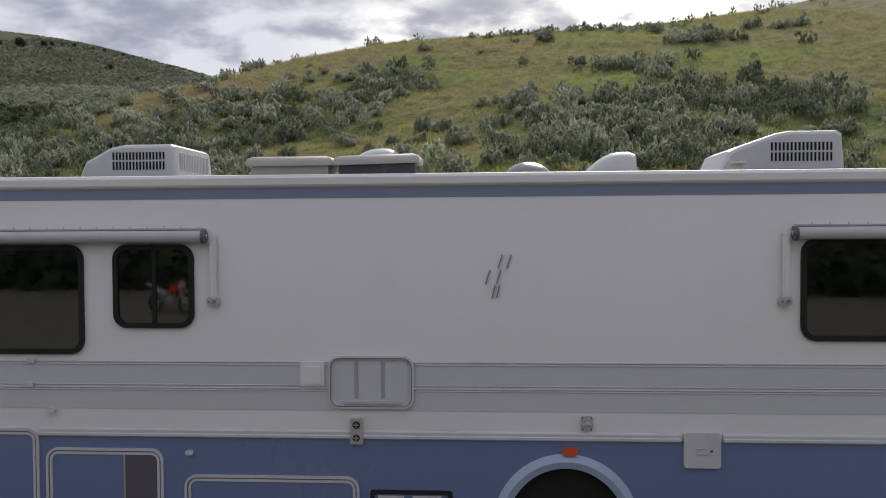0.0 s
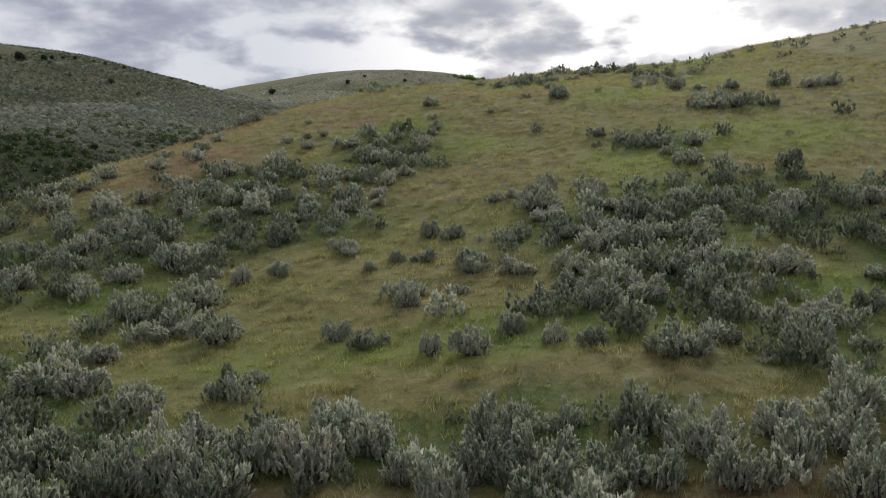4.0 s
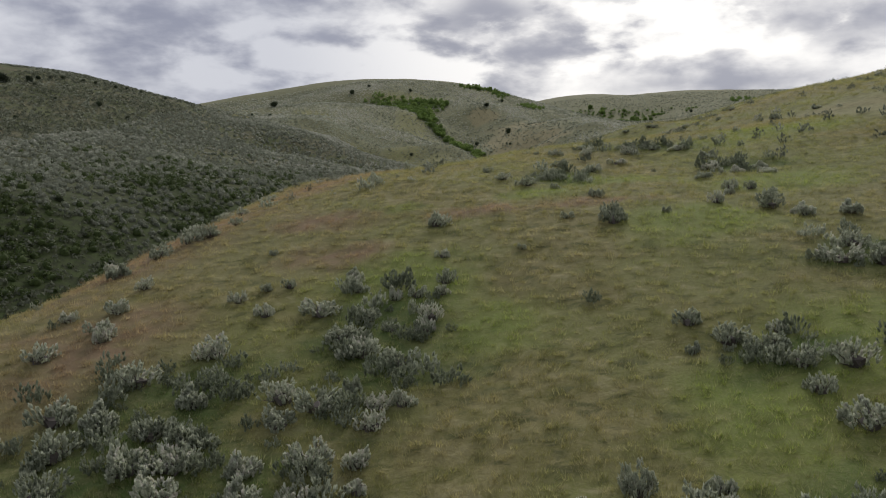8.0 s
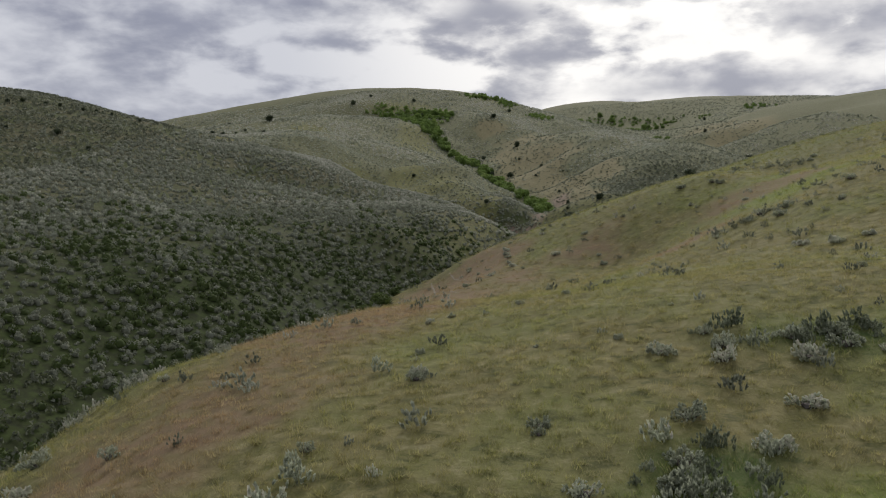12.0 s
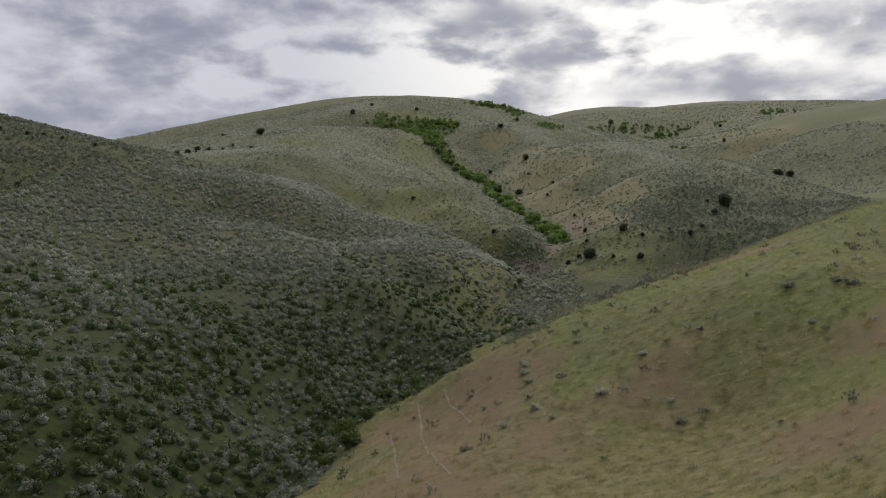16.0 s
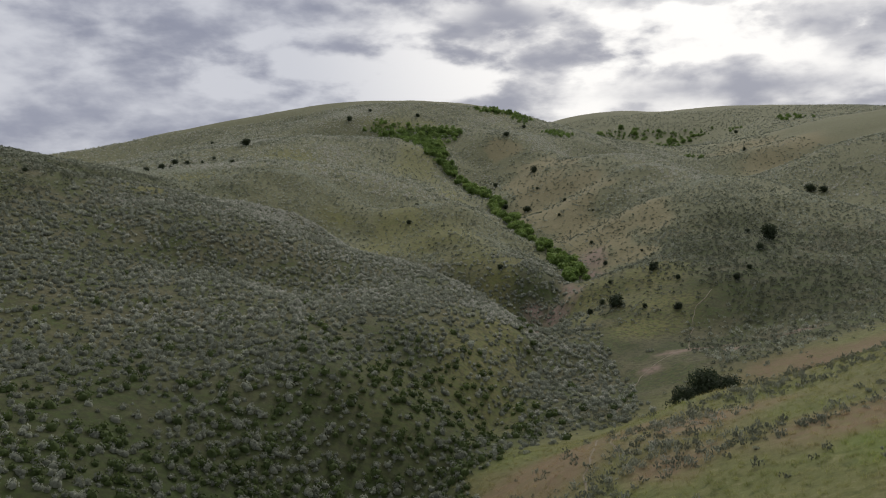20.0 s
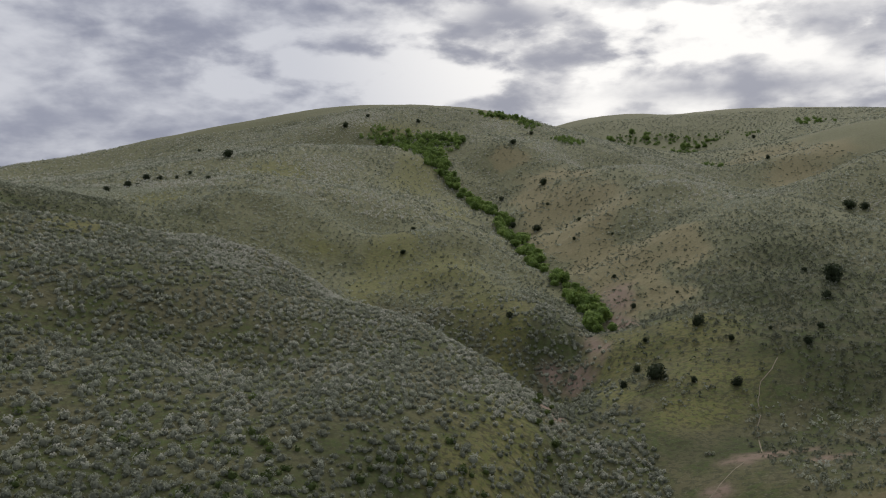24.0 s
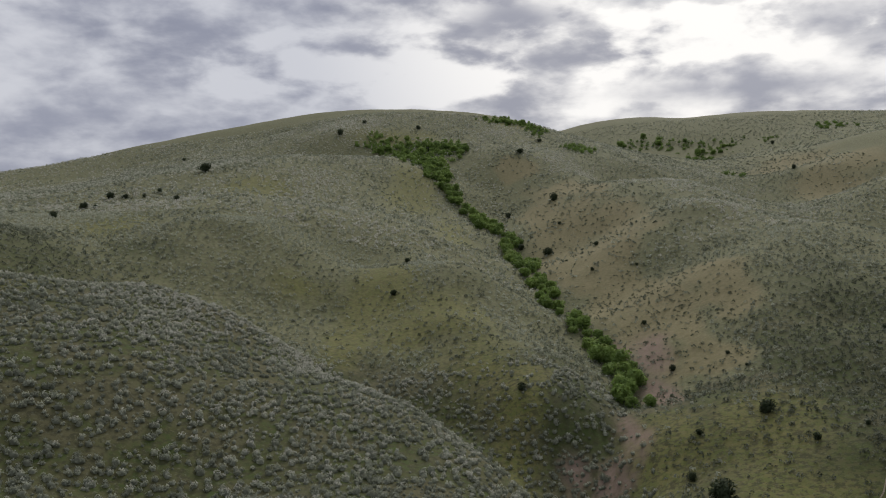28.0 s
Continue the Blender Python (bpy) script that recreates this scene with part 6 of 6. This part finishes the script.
BUSHES["more_hillside"] = [(-11.3, 43.5, 2.6), (-13.7, 41.9, 2.4), (-1.9, 41.5, 2.2), (0.8, 44.6, 2.1), (2.7, 42.6, 1.8), (2.8, 48.6, 1.2), (-10.0, 46.0, 1.4), (-12.5, 52.8, 1.3), (-8.3, 46.8, 1.2), (-16.7, 52.5, 2.6), (-20.4, 56.4, 2.2), (-17.6, 45.8, 2.0), (-16.6, 59.0, 2.6), (-13.7, 57.6, 2.6), (-11.9, 58.6, 2.5), (-8.8, 57.0, 1.8), (-6.7, 58.3, 1.8), (-4.4, 58.6, 1.4), (-8.4, 63.7, 2.1), (-6.8, 64.7, 2.4), (-3.0, 64.3, 1.4), (-5.5, 70.1, 2.6), (-2.2, 72.2, 1.6), (-6.4, 77.6, 1.5), (-1.3, 76.3, 1.1), (5.0, 50.8, 2.6), (9.0, 48.2, 2.5), (12.1, 50.2, 1.8), (12.5, 47.3, 2.2), (10.9, 43.3, 2.6), (6.6, 44.5, 2.4), (5.1, 42.0, 2.0), (7.0, 41.5, 1.6), (10.1, 39.2, 2.6), (4.9, 39.8, 2.3), (16.3, 47.5, 1.8), (13.3, 40.4, 2.5), (-1.3, 46.8, 1.4), (0.3, 40.7, 1.2), (21.0, 74.7, 2.6), (30.0, 83.5, 2.6), (31.7, 81.1, 2.6), (33.5, 81.0, 2.6), (15.4, 52.2, 1.1), (-20.4, 62.4, 1.8), (-24.0, 59.0, 2.1), (-18.6, 64.8, 2.6), (-22.2, 70.9, 2.1), (-19.7, 72.8, 1.7), (-26.0, 70.7, 2.5), (-26.6, 67.9, 2.6), (-28.8, 67.8, 2.6), (8.4, 44.4, 2.0), (2.5, 54.8, 1.1), (-3.9, 46.0, 0.9), (-2.7, 47.2, 1.2), (-7.1, 55.0, 1.1), (-11.4, 54.2, 1.1), (-16.0, 47.7, 2.3), (-20.2, 52.8, 2.4), (-11.8, 47.5, 1.5), (-19.9, 58.6, 2.0), (-17.2, 56.0, 1.9)]
BUSHES["more_upper"] = [(-6.6, 78.9, 1.4), (-4.1, 76.1, 1.4), (-2.8, 76.3, 1.2), (-4.1, 72.5, 1.2), (-11.4, 75.2, 1.4), (-13.4, 77.2, 1.2), (-12.0, 78.7, 1.0), (-10.7, 79.0, 1.2), (10.2, 84.8, 2.0), (3.7, 81.4, 0.7), (-1.8, 88.0, 2.1), (-3.2, 121.6, 1.1), (2.6, 106.5, 1.0), (8.0, 103.5, 2.2), (12.8, 113.6, 2.1), (23.9, 101.2, 2.6), (22.2, 103.7, 2.6), (26.3, 100.9, 2.6), (20.0, 91.0, 1.2), (21.2, 86.2, 2.2), (-20.9, 92.7, 2.4), (-19.5, 93.2, 2.4), (-22.5, 90.1, 2.3), (-18.1, 96.3, 2.1), (-23.9, 86.1, 2.6), (-13.0, 85.3, 0.8), (22.1, 92.5, 1.2), (18.1, 87.8, 1.5), (44.0, 217.2, 2.6), (47.6, 176.1, 2.6), (50.4, 148.3, 2.6), (44.9, 149.2, 2.4), (21.9, 117.2, 1.7), (26.5, 120.5, 1.5), (17.3, 103.9, 0.9), (10.3, 93.0, 1.0), (13.9, 85.5, 0.9)]
BUSHES["more_crest"] = [(8.3, 118.5, 1.0), (12.8, 117.4, 1.3), (19.6, 114.7, 2.6), (16.9, 113.2, 2.5), (-3.2, 114.9, 1.5), (-22.6, 111.1, 2.2), (3.6, 118.9, 0.7), (68.3, 237.5, 2.6), (42.5, 167.1, 1.4), (34.9, 174.4, 2.6), (36.9, 170.6, 2.6), (32.1, 152.1, 2.3), (34.0, 149.0, 2.3), (37.2, 149.3, 2.3), (23.3, 161.6, 1.4), (30.4, 173.4, 1.4), (4.8, 215.2, 1.7), (8.2, 222.7, 1.6), (0.5, 210.9, 1.9), (22.4, 211.5, 1.5), (12.7, 124.1, 0.7), (43.6, 202.8, 1.5), (27.9, 130.6, 1.1), (-1.4, 132.8, 1.1), (1.1, 131.9, 1.1), (-3.0, 131.4, 1.1), (7.4, 136.0, 1.0), (3.8, 135.3, 1.0), (18.4, 169.2, 1.5)]
BUSHES["more_far"] = [(15.5, 234.9, 1.9), (8.3, 232.6, 2.3), (1.4, 234.9, 1.7), (28.4, 221.8, 1.6), (37.9, 212.7, 1.8), (37.1, 231.3, 1.4), (17.5, 270.8, 2.2), (13.6, 262.8, 2.1), (13.1, 246.0, 1.5), (23.0, 276.6, 1.7), (5.9, 275.9, 1.7), (9.6, 240.4, 1.3), (11.5, 324.5, 2.0), (2.9, 226.6, 1.1), (10.0, 213.5, 1.0), (24.6, 222.9, 1.0), (34.2, 219.0, 1.1), (30.9, 262.3, 1.1), (37.2, 266.8, 1.1), (46.5, 271.4, 1.2), (-4.4, 304.7, 1.8), (-6.8, 285.0, 1.6)]
BUSHES["more_low"] = [(4.9, 54.0, 2.4), (8.3, 54.5, 1.7), (8.1, 50.4, 2.2), (9.4, 49.4, 2.2), (12.3, 51.6, 1.7), (3.6, 48.4, 1.2), (-5.7, 51.2, 1.8), (-21.9, 60.6, 2.5), (-13.8, 63.4, 2.2), (10.2, 48.2, 1.9), (14.0, 50.2, 1.9), (7.0, 48.7, 1.5), (-19.1, 56.4, 2.6)]


def plant_bushes():
    models, used = bush_models(), set()
    r = np.random.default_rng(5)
    spots = [(x, y, w, area) for area, rows in BUSHES.items() for x, y, w in rows]
    grounds = height([s[0] for s in spots], [s[1] for s in spots])
    for (x, y, w, area), z in zip(spots, grounds):
        k = int(r.integers(0, 6)) + (6 if y > 58 else 0)
        tall = (1.15 if area.startswith("fence") else 0.92) * r.uniform(0.85, 1.12)
        if area == "fence_front":
            w *= 1.25
        if w > 1.5:
            tall *= math.sqrt(1.5 / w)
        if y > 95:
            w, tall = w * 0.85, tall * 0.8
        m = pose(x, y, z - 0.05, r.uniform(-4, 4), r.uniform(-4, 4), r.uniform(0, 360)) @ Matrix.Diagonal((w * 1.06, w * 1.06, w * tall, 1))
        if k in used:
            u = models[k].scale
            copy_thing(models[k], m @ Matrix.Diagonal((1 / u.x, 1 / u.y, 1 / u.z, 1)))
        else:
            models[k].matrix_basis = m
            used.add(k)


plant_bushes()

# loose smaller bushes between them, too many to count
NEAR_BUSH = [bush_meshes(400 + k, 64, 0.72, 8, True, 1.95) for k in range(6)]
RIM_BUSH = [bush_meshes(420 + k, 22, 0.70, 7, True, 2.8) for k in range(6)]
sage_cover("sagebrush_scrub", "small grey-green sagebrush scattered through the grass", -48, 48, 23.2, 122, 1.3, NEAR_BUSH, 21, lambda x, y: 0.8 * in_patches(x, y, SAGE_PATCHES) + 0.006, (0.7, 2.1), SILVER_SAGE)
RIM_PATCHES = [(-30, 110, 6, 12), (-27, 135, 5, 14), (35, 294, 15, 5.5), (52, 292, 11, 5), (38, 268, 10, 4), (30, 268, 6, 4.5), (15, 269, 4.5, 8), (25, 266, 6, 3), (72, 298, 13, 5), (10, 256, 5, 9), (22, 277, 7, 9), (30, 288, 8, 7), (46, 301, 10, 8), (60, 306, 12, 8), (76, 313, 12, 9), (36, 175, 8, 3), (60, 236, 8, 4), (30, 352, 6, 9)]
sage_cover("sagebrush_rim", "grey sagebrush along the rim of the grass hill", -45, 120, 100, 380, 1.2, RIM_BUSH, 22, lambda x, y: 0.85 * in_patches(x, y, RIM_PATCHES) + (0.022 + 0.035 * step(0.1, 0.7, wander(x, y, 18, 41))) * on_grass_hill(x, y), (0.7, 1.8))


# ---- grass ----
def tuft(blades, tall, seed, wide=0.016, wind=0.0):
    r = np.random.default_rng(seed)
    verts, faces = [], []
    for k in range(blades):
        turn = r.uniform(0, 6.283)
        foot = np.array([r.normal(0, 0.09), r.normal(0, 0.09), -0.02])
        tip = foot + np.array([math.cos(turn) * r.uniform(0.05, 0.2) + wind * r.uniform(0.5, 1.2), math.sin(turn) * r.uniform(0.05, 0.2), tall * r.uniform(0.6, 1.1)])
        side = np.array([-math.sin(turn), math.cos(turn), 0]) * wide
        n = len(verts)
        verts += [foot - side, foot + side, tip]
        faces.append((n, n + 1, n + 2))
    return np.array(verts), np.array(faces), np.ones(len(verts))


TUFTS = [tuft(8, 0.30, 500 + k) for k in range(6)]


def clump(blades, tall, seed, wide=0.013, wind=0.16):
    """A soft tussock: fine blades arching outwards and with the wind."""
    r = np.random.default_rng(seed)
    verts, faces = [], []
    for k in range(blades):
        turn, reach = r.uniform(0, 6.283), r.uniform(0.08, 0.34)
        foot = np.array([r.normal(0, 0.17), r.normal(0, 0.17), 0.0])
        tip = foot + np.array([math.cos(turn) * reach + wind * r.uniform(0.4, 1.3), math.sin(turn) * reach, tall * r.uniform(0.4, 1.1)])
        side = np.cross(tip - foot, np.array([0, 0, 1.0]))
        side *= wide / max(0.02, np.linalg.norm(side))
        n = len(verts)
        verts += [foot - side, foot + side, tip]
        faces.append((n, n + 1, n + 2))
    return np.array(verts), np.array(faces), np.ones(len(verts))


SHEAVES = [clump(24, 0.30, 540 + k) for k in range(8)]
STALKS = [tuft(6, 0.50, 520 + k, 0.008, 0.25) for k in range(4)]


def grass_cover(name, label, x0, x1, y0, y1, gap, patterns, seed, keep, size):
    x, y, chance, own = jitter_grid(x0, x1, y0, y1, gap, seed)
    ok = chance < keep(x, y)
    x, y, own = x[ok], y[ok], own[ok]
    owners = []
    me = joined_bushes(name, patterns, x, y, height(x, y), size[0] + (size[1] - size[0]) * own, own, owners=owners)
    owner = np.concatenate(owners)
    put_layer(me, "green", (0.75 * in_patches(x, y, GREEN_PATCHES))[owner])
    put_layer(me, "herbs", herbs(x, y)[owner])
    put_layer(me, "red", np.maximum(0.8 * in_patches(x, y, RED_PATCHES), step(19, 20.3, y) * step(27, 22.5, y + wander(x, y, 3, 71)))[owner])
    me.materials.append(BLADES)
    return tagged(new(name, me), label, "grass", kind="stuff")


grass_cover("bank_grass", "dry reddish grass on the bank along the track", -26, 26, 18.6, 25, 0.2, TUFTS + STALKS[:1], 31, lambda x, y: 0.9 * step(-0.2, 0.9, road_off(x, y)), (0.45, 0.95))
grass_cover("lot_weeds", "low weeds between the gravel lot and the track", -20, 18, 8.8, 19.4, 0.22, [clump(14, 0.30, 560 + k, 0.011, 0.05) for k in range(5)], 32, lambda x, y: weed_belt(x, y) * step(-0.25, 0.45, wander(x, y, 1.3, 21) + 0.6 * wander(x, y, 4, 22) + 0.1), (0.45, 0.9))
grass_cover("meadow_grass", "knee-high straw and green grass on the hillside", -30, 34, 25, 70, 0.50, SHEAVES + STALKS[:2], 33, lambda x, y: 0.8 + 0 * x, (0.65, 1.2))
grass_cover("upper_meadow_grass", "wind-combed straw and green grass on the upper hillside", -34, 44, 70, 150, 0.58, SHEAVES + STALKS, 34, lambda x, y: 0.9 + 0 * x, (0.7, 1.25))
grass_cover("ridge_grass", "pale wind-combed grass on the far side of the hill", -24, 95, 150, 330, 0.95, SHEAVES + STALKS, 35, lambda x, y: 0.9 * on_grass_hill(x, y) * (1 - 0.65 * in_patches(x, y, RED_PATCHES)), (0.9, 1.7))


# ---- the dirt bike parked behind the camera, mirrored in the small window ----
def dirt_bike(x, y, turn):
    z = float(height([x], [y])[0])
    ob = tagged(new("dirt_bike"), "red and white dirt bike parked on the gravel lot", "motorcycle")
    ob.matrix_world = pose(x, y, z, 0, 0, turn)
    for wx, rad in ((-0.68, 0.31), (0.72, 0.34)):
        rows = []
        for k in range(24):
            a = 2 * math.pi * k / 24
            c = Vector((wx + (rad - 0.045) * math.cos(a), 0, rad + (rad - 0.045) * math.sin(a)))
            out = Vector((math.cos(a), 0, math.sin(a)))
            knob = 1.12 if k % 2 else 0.95
            rows.append([c + out * 0.045 * knob * math.cos(t) + Vector((0, 0.05 * math.sin(t), 0)) for t in np.linspace(0, 2 * math.pi, 9)[:-1]])
        bm = bmesh.new()
        loft(bm, rows + rows[:1], False)
        wheel = part("wheel", bm, RUBBER, ob, smooth=0.9)
        bm = bmesh.new()
        for k in range(12):
            a = math.pi * k / 6
            rod(bm, (wx, 0.03 * (-1) ** k, rad), (wx + (rad - 0.08) * math.cos(a), 0, rad + (rad - 0.08) * math.sin(a)), 0.004, 0.004, 5)
        rod(bm, (wx, -0.09, rad), (wx, 0.09, rad), 0.04, 0.04, 12)
        part("wheel_hub", bm, CHROME, wheel)
    for side in (-0.09, 0.09):
        bm = bmesh.new()
        rod(bm, (0.72, side, 0.34), (0.50, side, 0.98), 0.026, 0.024, 10)
        part("fork_leg", bm, ALUMINIUM, ob, smooth=0.8)
        bm = bmesh.new()
        rod(bm, (-0.68, side, 0.31), (-0.12, side * 0.8, 0.44), 0.022, 0.028, 8)
        part("swing_arm", bm, ALUMINIUM, ob, smooth=0.8)
        bm = bmesh.new()
        loft(bm, [[Vector((px, side * w, pz)) for px, pz in sq] for w, sq in ((1.2, ((0.10, 0.60), (0.44, 0.70), (0.42, 0.86), (0.14, 0.84))), (1.5, ((0.14, 0.64), (0.38, 0.72), (0.37, 0.82), (0.17, 0.80))))])
        part("tank_shroud", bm, RED_PLASTIC, ob)
        bm = bmesh.new()
        loft(bm, [[Vector((px, side * w, pz)) for px, pz in ((-0.62, 0.76), (-0.08, 0.58), (-0.04, 0.74), (-0.60, 0.84))] for w in (1.0, 1.12)])
        part("side_panel", bm, WHITE_PLASTIC, ob)
    bm = bmesh.new()
    loft(bm, [[Vector((px, w * sx, z0 + dz)) for sx, dz in ((-1, 0), (1, 0), (0.8, 0.07), (-0.8, 0.07))] for px, w, z0 in ((-0.62, 0.09, 0.86), (-0.25, 0.13, 0.86), (0.10, 0.11, 0.86), (0.30, 0.09, 0.93))])
    part("seat", bm, RUBBER, ob, bevel=0.015)
    bm = bmesh.new()
    loft(bm, [[Vector((px, w * sx, z0 + dz)) for sx, dz in ((-1, 0), (1, 0), (0.7, h), (-0.7, h))] for px, w, z0, h in ((0.02, 0.10, 0.70, 0.16), (0.22, 0.14, 0.72, 0.24), (0.44, 0.10, 0.78, 0.18))])
    part("fuel_tank", bm, RED_PLASTIC, ob, bevel=0.02)
    bm = bmesh.new()
    loft(bm, [[Vector((px, sx * w, z0 + dz)) for sx, dz in ((-1, 0), (1, 0), (0.8, 0.03), (-0.8, 0.03))] for px, w, z0 in ((-1.05, 0.06, 0.92), (-0.80, 0.09, 0.88), (-0.45, 0.09, 0.80))])
    part("rear_fender", bm, WHITE_PLASTIC, ob)
    bm = bmesh.new()
    loft(bm, [[Vector((px, sx * w, z0 + dz)) for sx, dz in ((-1, 0), (1, 0), (0.8, 0.03), (-0.8, 0.03))] for px, w, z0 in ((0.50, 0.07, 0.76), (0.75, 0.08, 0.80), (1.08, 0.05, 0.74))])
    part("front_fender", bm, RED_PLASTIC, ob)
    bm = bmesh.new()
    rod(bm, (0.46, -0.38, 1.12), (0.48, -0.12, 1.06), 0.014), rod(bm, (0.48, -0.12, 1.06), (0.48, 0.12, 1.06), 0.014), rod(bm, (0.48, 0.12, 1.06), (0.46, 0.38, 1.12), 0.014)
    part("handlebar", bm, RUBBER, ob)
    bm = bmesh.new()
    loft(bm, [[Vector((0.56, sx, sz)) for sx, sz in ((-0.09, 0.86), (0.09, 0.86), (0.07, 1.08), (-0.07, 1.08))], [Vector((0.60, sx, sz)) for sx, sz in ((-0.08, 0.88), (0.08, 0.88), (0.06, 1.06), (-0.06, 1.06))]])
    part("front_plate", bm, WHITE_PLASTIC, ob, bevel=0.01)
    bm = bmesh.new()
    box(bm, -0.12, 0.26, -0.11, 0.11, 0.30, 0.56)
    rod(bm, (0.12, 0, 0.54), (0.20, 0, 0.72), 0.09, 0.09, 10)
    part("engine", bm, ALUMINIUM, ob, bevel=0.03)
    bm = bmesh.new()
    for a, b in (((0.46, 0, 0.98), (0.20, 0, 0.32)), ((0.46, 0, 0.98), (-0.16, 0, 0.80)), ((-0.16, 0, 0.80), (-0.14, 0, 0.34)), ((-0.16, 0, 0.80), (-0.62, 0, 0.84))):
        rod(bm, a, b, 0.024, 0.024, 8)
    part("frame", bm, RUBBER, ob)
    bm = bmesh.new()
    rod(bm, (0.24, -0.12, 0.50), (0.02, -0.15, 0.58), 0.02, 0.024), rod(bm, (0.02, -0.15, 0.58), (-0.60, -0.15, 0.74), 0.045, 0.045)
    part("exhaust", bm, CHROME, ob, smooth=0.8)
    bm = bmesh.new()
    rod(bm, (-0.08, 0.12, 0.36), (-0.16, 0.34, 0.0), 0.012)
    part("kickstand", bm, RUBBER, ob)


dirt_bike(-11.8, -14.6, 22)

# ---- narrow animal trails worn into the slopes ----
def animal_trail(points, wide):
    """A worn strip draped along the points of the plan."""
    pts = np.array(points, float)
    run = np.r_[0, np.cumsum(np.hypot(*np.diff(pts, axis=0).T))]
    s = np.arange(0, run[-1], 0.5)
    x, y = np.interp(s, run, pts[:, 0]), np.interp(s, run, pts[:, 1])
    x, y = x + 0.16 * wander(s, 0 * s, 3.0, 51), y + 0.16 * wander(s, 0 * s, 3.0, 52)
    tx, ty = np.gradient(x), np.gradient(y)
    n = np.hypot(tx, ty)
    half = 0.32 * wide * (1 + 0.35 * wander(s, 0 * s, 1.6, 53))
    rows = []
    for u in (-1, 0, 1):
        px, py = x - u * half * ty / n, y + u * half * tx / n
        rows.append(np.c_[px, py, height(px, py) + (0.06 if u == 0 else 0.03)])
    k = len(s)
    i = np.arange(k - 1)
    faces = np.concatenate([np.c_[i + c * k, i + (c + 1) * k, i + 1 + (c + 1) * k, i + 1 + c * k] for c in (0, 1)])
    ob = tagged(new("animal_trail", quick_mesh("animal_trail", np.concatenate(rows), faces)), "narrow pale dirt trail worn into the hillside", "trail", kind="structure")
    ob.data.materials.append(TRAIL_DIRT)


animal_trail([(22, 312), (18.9, 294), (16.9, 283.5), (15.6, 279.5), (15, 272)], 0.4)
animal_trail([(24, 305), (20.8, 291.4), (20.3, 282), (22, 276)], 0.4)
animal_trail([(-6.4, 243), (-5.6, 236), (-5.0, 227), (-3.8, 218), (-2.3, 208), (-0.8, 203)], 0.45)
animal_trail([(-9.6, 234), (-8.3, 225), (-6.3, 207)], 0.4)
animal_trail([(-13.0, 216), (-10.2, 222), (-8.8, 226)], 0.35)
animal_trail([(-2.6, 243), (-1.6, 236), (0.4, 229), (1.2, 222)], 0.35)
animal_trail([(79, 447.5), (74.5, 440.5), (70.6, 436.5), (67.7, 430), (66.8, 425), (64, 419), (60, 404), (52, 395), (43, 383), (36, 366), (31, 351)], 0.34)
